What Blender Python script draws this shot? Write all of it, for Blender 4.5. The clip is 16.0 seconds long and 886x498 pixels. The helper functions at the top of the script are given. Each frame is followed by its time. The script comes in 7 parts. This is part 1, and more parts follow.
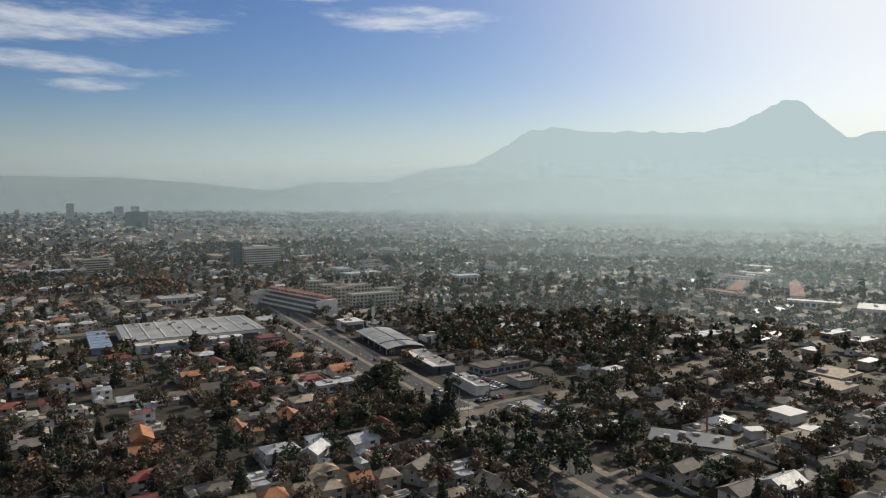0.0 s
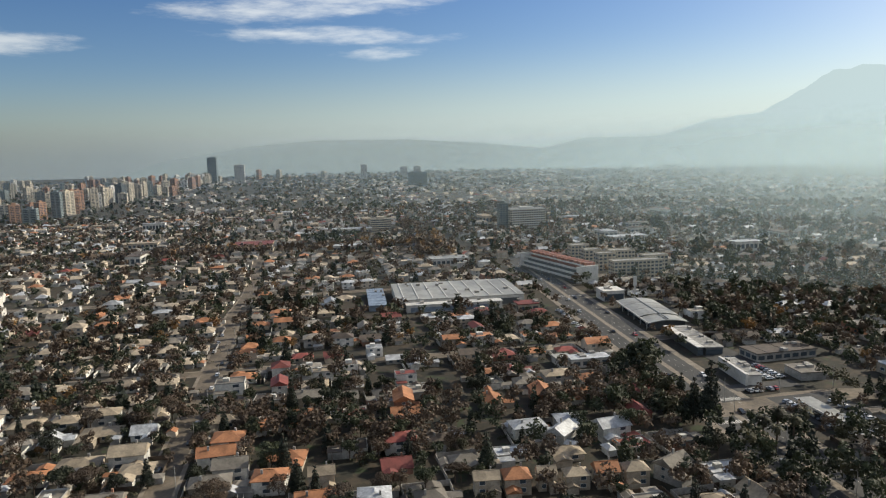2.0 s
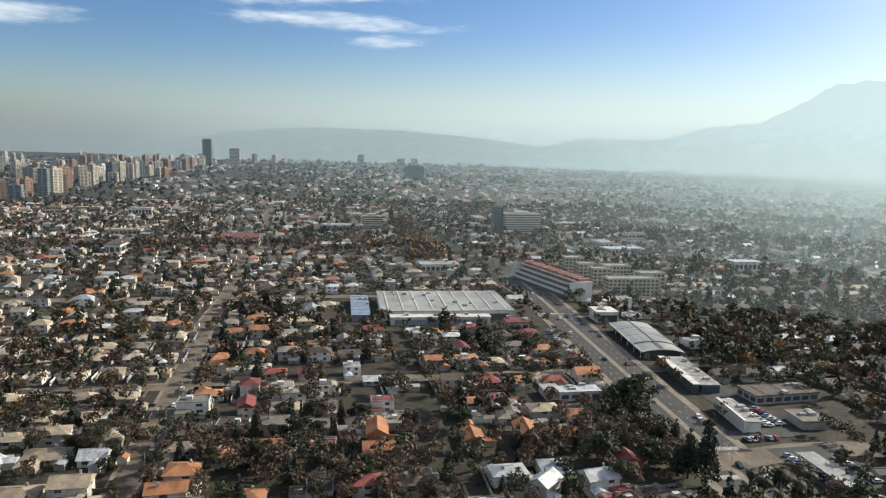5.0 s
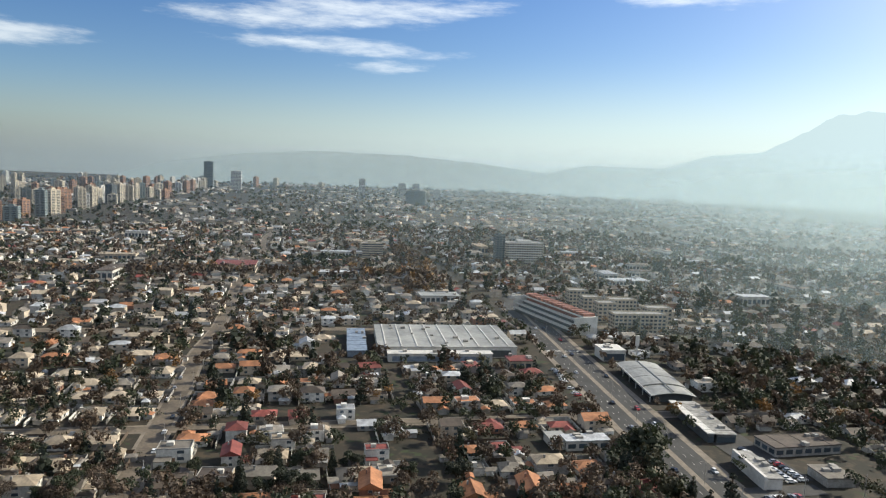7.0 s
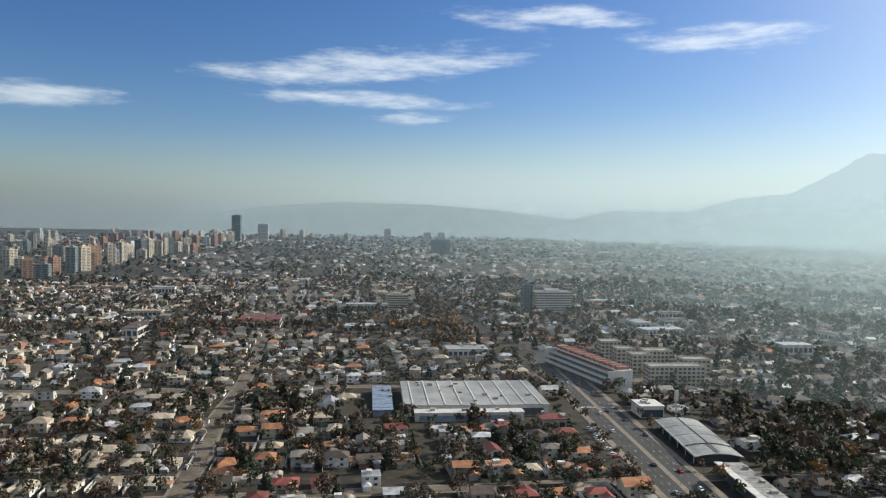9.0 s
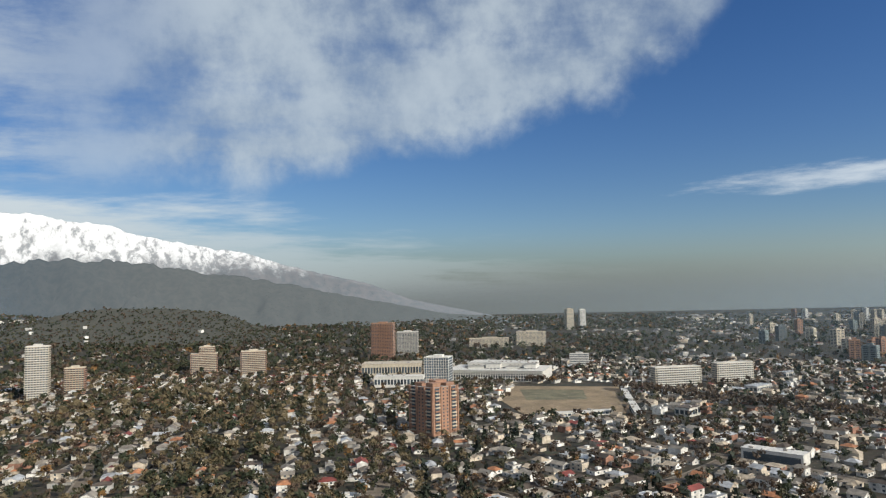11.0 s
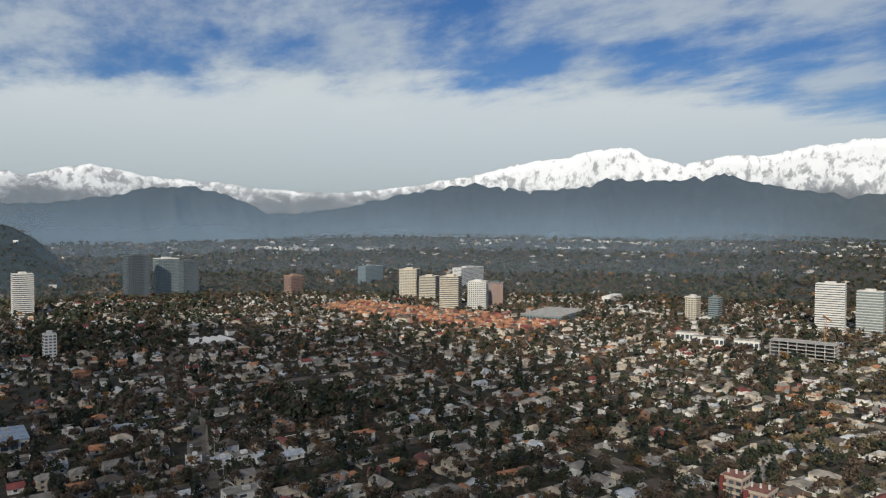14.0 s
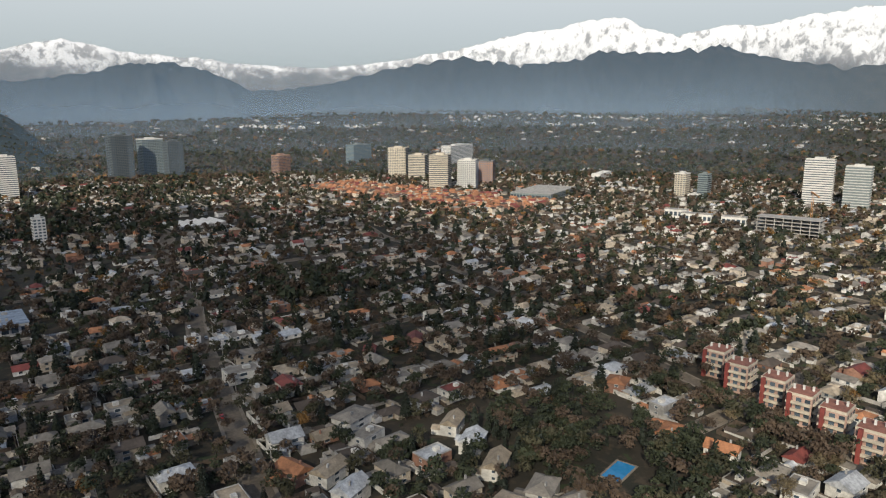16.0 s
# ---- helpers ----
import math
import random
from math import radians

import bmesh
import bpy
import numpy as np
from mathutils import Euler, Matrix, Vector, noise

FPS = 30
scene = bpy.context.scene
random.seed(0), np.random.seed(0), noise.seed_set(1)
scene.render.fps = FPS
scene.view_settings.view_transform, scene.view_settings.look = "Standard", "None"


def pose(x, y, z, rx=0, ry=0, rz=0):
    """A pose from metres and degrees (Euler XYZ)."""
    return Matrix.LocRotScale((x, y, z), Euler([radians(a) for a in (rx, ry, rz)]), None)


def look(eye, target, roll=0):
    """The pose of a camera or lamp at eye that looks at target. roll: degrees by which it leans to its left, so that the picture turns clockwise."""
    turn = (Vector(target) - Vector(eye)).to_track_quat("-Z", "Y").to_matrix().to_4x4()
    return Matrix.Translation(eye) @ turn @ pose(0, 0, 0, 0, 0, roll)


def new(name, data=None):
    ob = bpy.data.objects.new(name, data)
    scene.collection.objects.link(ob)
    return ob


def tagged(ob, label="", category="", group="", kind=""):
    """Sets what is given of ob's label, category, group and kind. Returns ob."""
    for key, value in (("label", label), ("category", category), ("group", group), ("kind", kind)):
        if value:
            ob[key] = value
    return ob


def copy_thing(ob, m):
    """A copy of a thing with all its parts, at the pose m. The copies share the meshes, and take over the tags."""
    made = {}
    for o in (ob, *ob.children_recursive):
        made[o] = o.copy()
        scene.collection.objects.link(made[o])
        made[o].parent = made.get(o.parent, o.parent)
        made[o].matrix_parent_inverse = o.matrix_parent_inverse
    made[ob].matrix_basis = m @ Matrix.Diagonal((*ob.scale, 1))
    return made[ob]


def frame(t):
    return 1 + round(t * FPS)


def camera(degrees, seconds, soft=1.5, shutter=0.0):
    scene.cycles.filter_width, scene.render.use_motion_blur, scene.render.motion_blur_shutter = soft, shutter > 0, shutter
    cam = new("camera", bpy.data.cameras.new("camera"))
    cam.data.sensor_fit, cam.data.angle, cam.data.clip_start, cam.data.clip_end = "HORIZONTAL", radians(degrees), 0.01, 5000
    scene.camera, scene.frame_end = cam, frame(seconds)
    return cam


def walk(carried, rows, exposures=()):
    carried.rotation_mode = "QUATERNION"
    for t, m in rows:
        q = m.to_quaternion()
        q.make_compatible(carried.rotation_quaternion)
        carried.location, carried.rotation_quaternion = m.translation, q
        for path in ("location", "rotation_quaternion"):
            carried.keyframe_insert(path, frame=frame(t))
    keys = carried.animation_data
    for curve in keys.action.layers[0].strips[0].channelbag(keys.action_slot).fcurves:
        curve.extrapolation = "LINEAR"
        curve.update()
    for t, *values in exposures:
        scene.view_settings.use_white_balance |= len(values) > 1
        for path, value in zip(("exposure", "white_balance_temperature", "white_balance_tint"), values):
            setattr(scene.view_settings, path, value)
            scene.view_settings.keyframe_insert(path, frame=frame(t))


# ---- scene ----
# ---- camera and its way ----
cam = camera(64.19, 16.0, soft=1.2)


def row(t, x, y, z, yaw, pitch, lean):
    """A camera row: yaw to the left from +y, pitch up, lean to the left, in degrees."""
    a, p = radians(yaw), radians(pitch)
    ahead = Vector((-math.sin(a) * math.cos(p), math.cos(a) * math.cos(p), math.sin(p)))
    eye = Vector((x, y, z))
    return t, look(eye, eye + ahead, lean)


WAY = [
    (0.0, -1.3, -0.5, 99.7, 0.62, -4.35, -0.05),
    (0.5, -0.2, -0.8, 100.4, 15.64, -2.56, 1.75),
    (1.0, 3.4, 4.9, 103.1, 22.97, -5.03, -0.40),
    (1.5, 3.7, 7.6, 104.6, 22.15, -6.29, -0.95),
    (2.0, 3.8, 11.1, 106.5, 22.40, -7.66, -1.54),
    (2.5, 3.4, 14.4, 107.6, 22.12, -8.67, -0.97),
    (3.0, 3.4, 18.1, 110.1, 22.13, -10.01, -0.68),
    (3.5, 2.9, 21.3, 111.2, 22.14, -9.42, -0.01),
    (4.0, 2.0, 25.1, 112.9, 21.94, -9.01, 0.65),
    (5.2, -3.0, 35.5, 116.3, 21.90, -8.20, 1.70),
    (6.5, -7.2, 46.8, 119.1, 21.84, -7.74, 2.73),
    (7.0, -9.3, 50.2, 119.2, 21.99, -6.32, 2.27),
    (7.5, -11.3, 54.3, 119.6, 22.10, -6.21, 2.07),
    (8.0, -13.6, 58.8, 120.1, 22.32, -5.73, 2.69),
    (8.2, -14.0, 60.0, 120.1, 22.42, -5.05, 1.65),
    (9.0, -14.4, 61.6, 121.6, 24.20, -2.50, 1.00),
    (9.6, -14.5, 62.0, 122.8, 33.50, 1.20, -0.40),
    (10.3, -14.5, 62.0, 124.0, 56.64, 3.41, -1.79),
    (10.5, -14.6, 62.0, 124.3, 64.52, 3.76, -2.79),
    (11.0, -14.6, 61.8, 125.0, 84.63, 3.94, -1.15),
    (11.5, -14.6, 61.5, 125.8, 105.76, 2.88, 1.06),
    (12.0, -14.7, 61.2, 126.5, 131.30, 1.42, 1.64),
    (12.5, -14.7, 60.4, 127.1, 150.34, -0.24, 0.55),
    (13.0, -15.2, 62.0, 128.6, 149.92, -0.31, 1.97),
    (13.5, -14.5, 62.0, 129.4, 149.98, -0.76, 2.29),
    (14.0, -14.4, 61.9, 130.6, 149.59, -1.59, 0.28),
    (14.5, -13.6, 61.1, 131.5, 148.36, -2.54, -6.48),
    (15.0, -14.5, 60.7, 132.4, 148.51, -3.73, -12.37),
    (15.5, -14.0, 60.2, 132.6, 148.47, -4.75, -7.78),
    (16.0, -14.6, 58.6, 132.8, 148.67, -11.51, -0.19),
]
walk(cam, [row(*r) for r in WAY], exposures=[
    (0.0, -0.12, 6550, 10), (0.6, -0.25, 6600, 10), (1.6, 0.05, 6550, 8), (3.0, 0.36, 6450, 8), (6.0, 0.46, 6350, 7), (8.2, 0.46, 6300, 7), (10.0, -0.05, 6050, 7),
    (11.0, 0.12, 6200, 8), (11.6, 0.12, 6200, 8), (12.3, -0.15, 6150, 8), (13.5, -0.08, 6200, 8), (15.0, -0.12, 6250, 8), (16.0, 0.05, 6350, 9)])

# ---- world, sun ----
SUN_YAW, SUN_UP = -44.0, 30.0   # degrees to the left of +y, and above the horizon
sun_way = Vector((-math.sin(radians(SUN_YAW)) * math.cos(radians(SUN_UP)), math.cos(radians(SUN_YAW)) * math.cos(radians(SUN_UP)), math.sin(radians(SUN_UP))))


class Nodes:
    """Short hand for building a node tree."""

    def __init__(self, tree):
        self.t = tree
        self.t.nodes.clear()

    def add(self, kind, ins=None):
        n = self.t.nodes.new(kind)
        for key, val in (ins or {}).items():
            if isinstance(val, bpy.types.NodeSocket):
                self.t.links.new(val, n.inputs[key])
            else:
                n.inputs[key].default_value = val
        return n

    def vec(self, op, a, b=(0.0, 0.0, 0.0), out=0):
        n = self.add("ShaderNodeVectorMath", {0: a, 1: b})
        n.operation = op
        return n.outputs[out]

    def math(self, op, a, b=0.0, c=0.0, clamp=False):
        n = self.add("ShaderNodeMath", {0: a, 1: b, 2: c})
        n.operation, n.use_clamp = op, clamp
        return n.outputs[0]

    def mix(self, fac, a, b):
        n = self.t.nodes.new("ShaderNodeMix")
        n.data_type = "RGBA"
        for key, val in ((0, fac), (6, a), (7, b)):
            if isinstance(val, bpy.types.NodeSocket):
                self.t.links.new(val, n.inputs[key])
            else:
                n.inputs[key].default_value = val
        return n.outputs[2]

    def span(self, v, a, b, c=0.0, d=1.0):
        if isinstance(a, float) and isinstance(b, float) and a > b:
            a, b, c, d = b, a, d, c
        n = self.add("ShaderNodeMapRange", {0: v, 1: a, 2: b, 3: c, 4: d})
        n.interpolation_type = "SMOOTHSTEP"
        return n.outputs[0]

    def noise(self, vec, scale, detail=4.0, rough=0.55, out=0):
        return self.add("ShaderNodeTexNoise", {"Vector": vec, "Scale": scale, "Detail": detail, "Roughness": rough}).outputs[out]


def build_world():
    w = bpy.data.worlds.new("sky")
    scene.world = w
    w.use_nodes = True
    n = Nodes(w.node_tree)
    way = n.add("ShaderNodeTexCoord").outputs["Generated"]
    sky = n.add("ShaderNodeTexSky")
    sky.sky_type, sky.sun_disc, sky.sun_elevation, sky.sun_rotation = "NISHITA", False, radians(SUN_UP), radians(-SUN_YAW)
    sky.altitude, sky.air_density, sky.dust_density, sky.ozone_density = 600.0, 1.0, 1.6, 2.5
    sep = n.add("ShaderNodeSeparateXYZ", {0: way})
    up = sep.outputs[2]
    flat = n.vec("NORMALIZE", n.vec("MULTIPLY", way, (1.0, 1.0, 0.0)))

    def towards(yaw):
        a = radians(yaw)
        return n.vec("DOT_PRODUCT", flat, (-math.sin(a), math.cos(a), 0.0), "Value")
    sunward, east = towards(SUN_YAW), towards(150.0)
    # blue of the clear sky, deeper away from the sun
    blue = n.add("ShaderNodeHueSaturation", {"Saturation": 1.3, "Hue": 0.512, "Value": n.span(sunward, -0.6, 0.75, 0.78, 0.97), "Color": sky.outputs[0]}).outputs[0]
    # smog that hangs over the city, bright towards the sun
    smog = n.mix(n.span(sunward, -0.6, 0.95), (1.7, 1.8, 1.75, 1), (6.1, 7.2, 7.4, 1))
    veil = n.math("POWER", n.span(up, -0.01, n.span(sunward, -0.4, 0.7, 0.115, 0.175), 1.0, 0.0), 1.3)
    base = n.mix(n.math("MULTIPLY", veil, 0.95), blue, smog)
    # the bright aureole of the sun in the dusty air
    near_sun = n.math("POWER", n.math("MAXIMUM", n.vec("DOT_PRODUCT", way, tuple(sun_way), "Value"), 0.0), 12.0)
    base = n.mix(n.math("MINIMUM", n.math("MULTIPLY", near_sun, 2.0), 0.75), base, (9.2, 9.6, 9.8, 1))
    # bearing (degrees to the left of +y, from -80 to 280) and height in degrees
    left, fore = towards(190.0), towards(100.0)
    bearing = n.math("ADD", n.math("MULTIPLY", n.math("ARCTAN2", left, fore), 57.2958), 100.0)
    height = n.math("MULTIPLY", n.math("ARCSINE", up), 57.2958)

    def skyline(points, top):
        """Height of a cloud's edge along the bearing, by straight pieces."""
        ramp = n.add("ShaderNodeValToRGB", {0: n.span(bearing, 40.0, 190.0)})
        ramp.inputs[0].links[0].from_node.interpolation_type = "LINEAR"
        rows = ramp.color_ramp.elements
        while len(rows) < len(points):
            rows.new(0.5)
        for e, (a, h) in zip(rows, sorted(points)):
            e.position, e.color = (a - 40.0) / 150.0, (h / top, h / top, h / top, 1)
        return n.math("MULTIPLY", ramp.outputs[0], top)
    # a flat deck of cloud seen in perspective: soft puffs and fine wisps
    depth = n.math("MAXIMUM", n.math("ADD", up, 0.10), 0.05)
    deck = n.add("ShaderNodeCombineXYZ", {0: n.math("DIVIDE", sep.outputs[0], depth), 1: n.math("DIVIDE", sep.outputs[1], depth), 2: 0.0}).outputs[0]
    turned = n.add("ShaderNodeMapping", {"Vector": deck, "Rotation": (0.0, 0.0, radians(35.0)), "Scale": (1.0, 0.62, 1.0)}).outputs[0]
    big, fine = n.noise(turned, 0.9, 4.0, 0.55), n.noise(turned, 2.6, 9.0, 0.62)
    grain = n.math("ADD", n.math("MULTIPLY", big, 0.55), n.math("MULTIPLY", fine, 0.45))
    ripple = n.math("SUBTRACT", grain, 0.5)
    puff = n.math("SUBTRACT", n.noise(way, 5.0, 8.0, 0.6), 0.5)
    # the pale shelf that rests on the eastern range
    top = skyline(((40, 1.5), (70, 2.2), (93, 4.4), (99, 6.6), (112, 7.2), (120, 8.8), (127, 10.4), (136, 11.4), (146, 12.6), (160, 12.1), (190, 11.4)), 16.0)
    over = n.math("ADD", n.math("SUBTRACT", top, height), n.math("MULTIPLY", ripple, 13.0))
    shelf = n.math("MULTIPLY", n.span(over, -1.0, 2.0), n.math("MULTIPLY", n.span(bearing, 62.0, 118.0), n.span(height, -1.0, 2.0)))
    # the broad slanting cloud over the north-east
    low = skyline(((40, 28.0), (58, 24.0), (64, 18.0), (70, 15.2), (79, 13.2), (86, 11.4), (91, 10.3), (99, 9.2), (110, 9.8), (122, 12.0), (190, 14.0)), 30.0)
    above = n.math("ADD", n.math("SUBTRACT", height, low), n.math("MULTIPLY", puff, 9.0))
    mass = n.math("MULTIPLY", n.span(above, -0.6, 2.6), n.math("MULTIPLY", n.span(bearing, 58.0, 66.0), n.span(bearing, 121.0, 100.0)))
    mass = n.math("MULTIPLY", mass, n.span(n.math("ADD", puff, n.math("MULTIPLY", ripple, 0.8)), -0.22, 0.06, 0.3, 1.0))
    # thin mottled cloud above the shelf, with a blue gap
    gap_a, gap_h = n.math("DIVIDE", n.math("SUBTRACT", bearing, 127.0), 11.0), n.math("DIVIDE", n.math("SUBTRACT", height, 13.2), 2.6)
    gap = n.math("SUBTRACT", 1.0, n.math("ADD", n.math("MULTIPLY", gap_a, gap_a), n.math("MULTIPLY", gap_h, gap_h)), clamp=True)
    thin = n.span(n.math("SUBTRACT", n.math("ADD", grain, n.math("MULTIPLY", puff, 0.35)), n.math("MULTIPLY", gap, 0.15)), 0.37, 0.56)
    thin = n.math("MULTIPLY", thin, n.math("MULTIPLY", n.span(bearing, 104.0, 122.0), n.span(height, 7.0, 10.0)))
    # long flat streaks over the north and north-west: bearing, height, half length, half depth, slope
    feather = n.add("ShaderNodeMapping", {"Vector": n.add("ShaderNodeCombineXYZ", {0: bearing, 1: height, 2: 0.0}).outputs[0], "Scale": (0.11, 0.55, 1.0)}).outputs[0]
    tuft = n.math("SUBTRACT", n.noise(feather, 1.6, 8.0, 0.62), 0.5)
    streak = None
    for a0, h0, la, lh, slope in ((30.0, 11.9, 11.0, 1.25, -0.09), (31.0, 9.3, 8.0, 0.6, 0.02), (3.0, 13.6, 6.0, 0.9, 0.02), (56.0, 8.1, 7.5, 0.85, 0.0), (26.5, 7.9, 3.0, 0.5, 0.0), (16.0, 15.6, 7.0, 0.8, 0.05)):
        da = n.math("DIVIDE", n.math("SUBTRACT", bearing, a0), la)
        dh = n.math("DIVIDE", n.math("SUBTRACT", n.math("SUBTRACT", height, h0), n.math("MULTIPLY", n.math("SUBTRACT", bearing, a0), slope)), lh)
        rim = n.math("ADD", n.math("MULTIPLY", da, da), n.math("MULTIPLY", dh, dh))
        one = n.span(n.math("ADD", rim, n.math("MULTIPLY", tuft, -6.0)), -1.0, 1.7, 1.0, 0.0)
        streak = one if streak is None else n.math("MAXIMUM", streak, one)
    white = n.mix(n.span(sunward, -1.0, 1.0), (5.4, 5.8, 6.0, 1), (8.8, 9.0, 9.2, 1))
    grey = n.mix(0.42, white, (2.9, 3.6, 4.7, 1))
    sum_ = n.mix(n.math("MULTIPLY", streak, 0.74), base, white)
    sum_ = n.mix(n.math("MULTIPLY", thin, 0.78), sum_, n.mix(n.span(fine, 0.36, 0.66), grey, white))
    sum_ = n.mix(n.math("MULTIPLY", mass, 0.84), sum_, n.mix(n.span(puff, -0.14, 0.16), (3.1, 3.7, 4.4, 1), (5.2, 5.7, 6.0, 1)))
    sum_ = n.mix(n.math("MULTIPLY", shelf, 0.9), sum_, n.mix(n.span(height, 1.0, 10.0), (4.6, 5.05, 5.15, 1), (6.6, 6.9, 6.85, 1)))
    bg = n.add("ShaderNodeBackground", {"Color": sum_, "Strength": 0.1})
    n.t.links.new(bg.outputs[0], n.add("ShaderNodeOutputWorld").inputs[0])


build_world()
sun = new("sun", bpy.data.lights.new("sun", "SUN"))
sun.data.energy, sun.data.angle, sun.data.color = 5.0, radians(0.6), (1.0, 0.90, 0.74)
sun.matrix_world = look(sun_way * 100, (0, 0, 0))

# ---- materials ----


def surface(name, rgb, rough=0.8, vary=0.25, grain=1.5, per="object", metal=0.0, stain=0.35, bump=0.3, stain_size=0.25, spread=0.0):
    """A weathered surface: its colour shifts from piece to piece, with fine grain, and with stains of a few metres."""
    m = bpy.data.materials.new(name)
    m.use_nodes = True
    n = Nodes(m.node_tree)
    place = n.add("ShaderNodeNewGeometry").outputs["Position"]
    if per == "island":
        luck = n.add("ShaderNodeNewGeometry").outputs["Random Per Island"]
    else:
        luck = n.add("ShaderNodeObjectInfo").outputs["Random"]
    fine = n.noise(place, grain, 5.0, 0.6)
    wide = n.noise(place, stain_size, 4.0, 0.6)
    light = n.math("ADD", 1.0 - vary, n.math("MULTIPLY", luck, 2 * vary))
    light = n.math("MULTIPLY", light, n.span(fine, 0.25, 0.75, 1.0 - stain * 0.6, 1.0 + stain * 0.35))
    light = n.math("MULTIPLY", light, n.span(wide, 0.3, 0.7, 1.0 - stain, 1.0 + stain * 0.3))
    tint = n.add("ShaderNodeHueSaturation", {"Color": (*rgb, 1.0), "Value": light, "Hue": n.math("ADD", 0.5 - spread, n.math("MULTIPLY", n.math("FRACT", n.math("MULTIPLY", luck, 7.3)), 2 * spread))}).outputs[0]
    b = n.add("ShaderNodeBsdfPrincipled", {"Base Color": tint, "Roughness": rough, "Metallic": metal})
    if bump:
        bm = n.add("ShaderNodeBump", {"Strength": bump, "Distance": 0.05, "Height": fine})
        n.t.links.new(bm.outputs[0], b.inputs["Normal"])
    n.t.links.new(b.outputs[0], n.add("ShaderNodeOutputMaterial").inputs[0])
    return m


def foliage(name, rgb, other, per="object"):
    """Leaves: two hues mixed leaf by leaf, a little light let through."""
    m = bpy.data.materials.new(name)
    m.use_nodes = True
    n = Nodes(m.node_tree)
    geo = n.add("ShaderNodeNewGeometry")
    leaf = geo.outputs["Random Per Island"]
    clump = n.noise(geo.outputs["Position"], 0.07, 3.0)
    tree = n.add("ShaderNodeObjectInfo").outputs["Random"] if per == "object" else n.noise(geo.outputs["Position"], 0.11, 1.0)
    hue = n.mix(n.math("ADD", n.math("MULTIPLY", leaf, 0.45), n.math("MULTIPLY", n.span(clump, 0.35, 0.65), 0.55)), (*rgb, 1), (*other, 1))
    col = n.add("ShaderNodeHueSaturation", {"Color": hue, "Value": n.math("ADD", 0.5 if per == "object" else 0.65, n.math("MULTIPLY", tree, 0.7))}).outputs[0]
    d = n.add("ShaderNodeBsdfPrincipled", {"Base Color": col, "Roughness": 0.75})
    t = n.add("ShaderNodeBsdfTranslucent", {"Color": col})
    mixed = n.add("ShaderNodeMixShader", {0: 0.2, 1: d.outputs[0], 2: t.outputs[0]})
    n.t.links.new(mixed.outputs[0], n.add("ShaderNodeOutputMaterial").inputs[0])
    return m


def glazing(name, rgb=(0.03, 0.04, 0.05), rough=0.12):
    m = bpy.data.materials.new(name)
    m.use_nodes = True
    n = Nodes(m.node_tree)
    luck = n.add("ShaderNodeNewGeometry").outputs["Random Per Island"]
    col = n.mix(luck, (*rgb, 1), (rgb[0] * 2.4, rgb[1] * 2.4, rgb[2] * 2.4, 1))
    b = n.add("ShaderNodeBsdfPrincipled", {"Base Color": col, "Roughness": rough, "Specular IOR Level": 0.6})
    n.t.links.new(b.outputs[0], n.add("ShaderNodeOutputMaterial").inputs[0])
    return m


def soil():
    """Gardens, yards and bare earth seen between the houses."""
    m = bpy.data.materials.new("gardens_and_earth")
    m.use_nodes = True
    n = Nodes(m.node_tree)
    p = n.add("ShaderNodeNewGeometry").outputs["Position"]
    a, b, c = n.noise(p, 0.035, 5.0, 0.65), n.noise(p, 0.16, 4.0, 0.6), n.noise(p, 1.3, 4.0, 0.6)
    col = n.mix(n.span(a, 0.42, 0.58), (0.012, 0.012, 0.006, 1), (0.027, 0.020, 0.011, 1))
    col = n.mix(n.span(b, 0.50, 0.62), col, (0.048, 0.034, 0.020, 1))
    col = n.mix(n.span(n.noise(p, 0.11, 2.0), 0.60, 0.66), col, (0.024, 0.036, 0.010, 1))
    col = n.mix(n.math("MULTIPLY", n.span(c, 0.4, 0.7), 0.35), col, (0.03, 0.03, 0.02, 1))
    s = n.add("ShaderNodeBsdfPrincipled", {"Base Color": col, "Roughness": 0.95})
    n.t.links.new(s.outputs[0], n.add("ShaderNodeOutputMaterial").inputs[0])
    return m


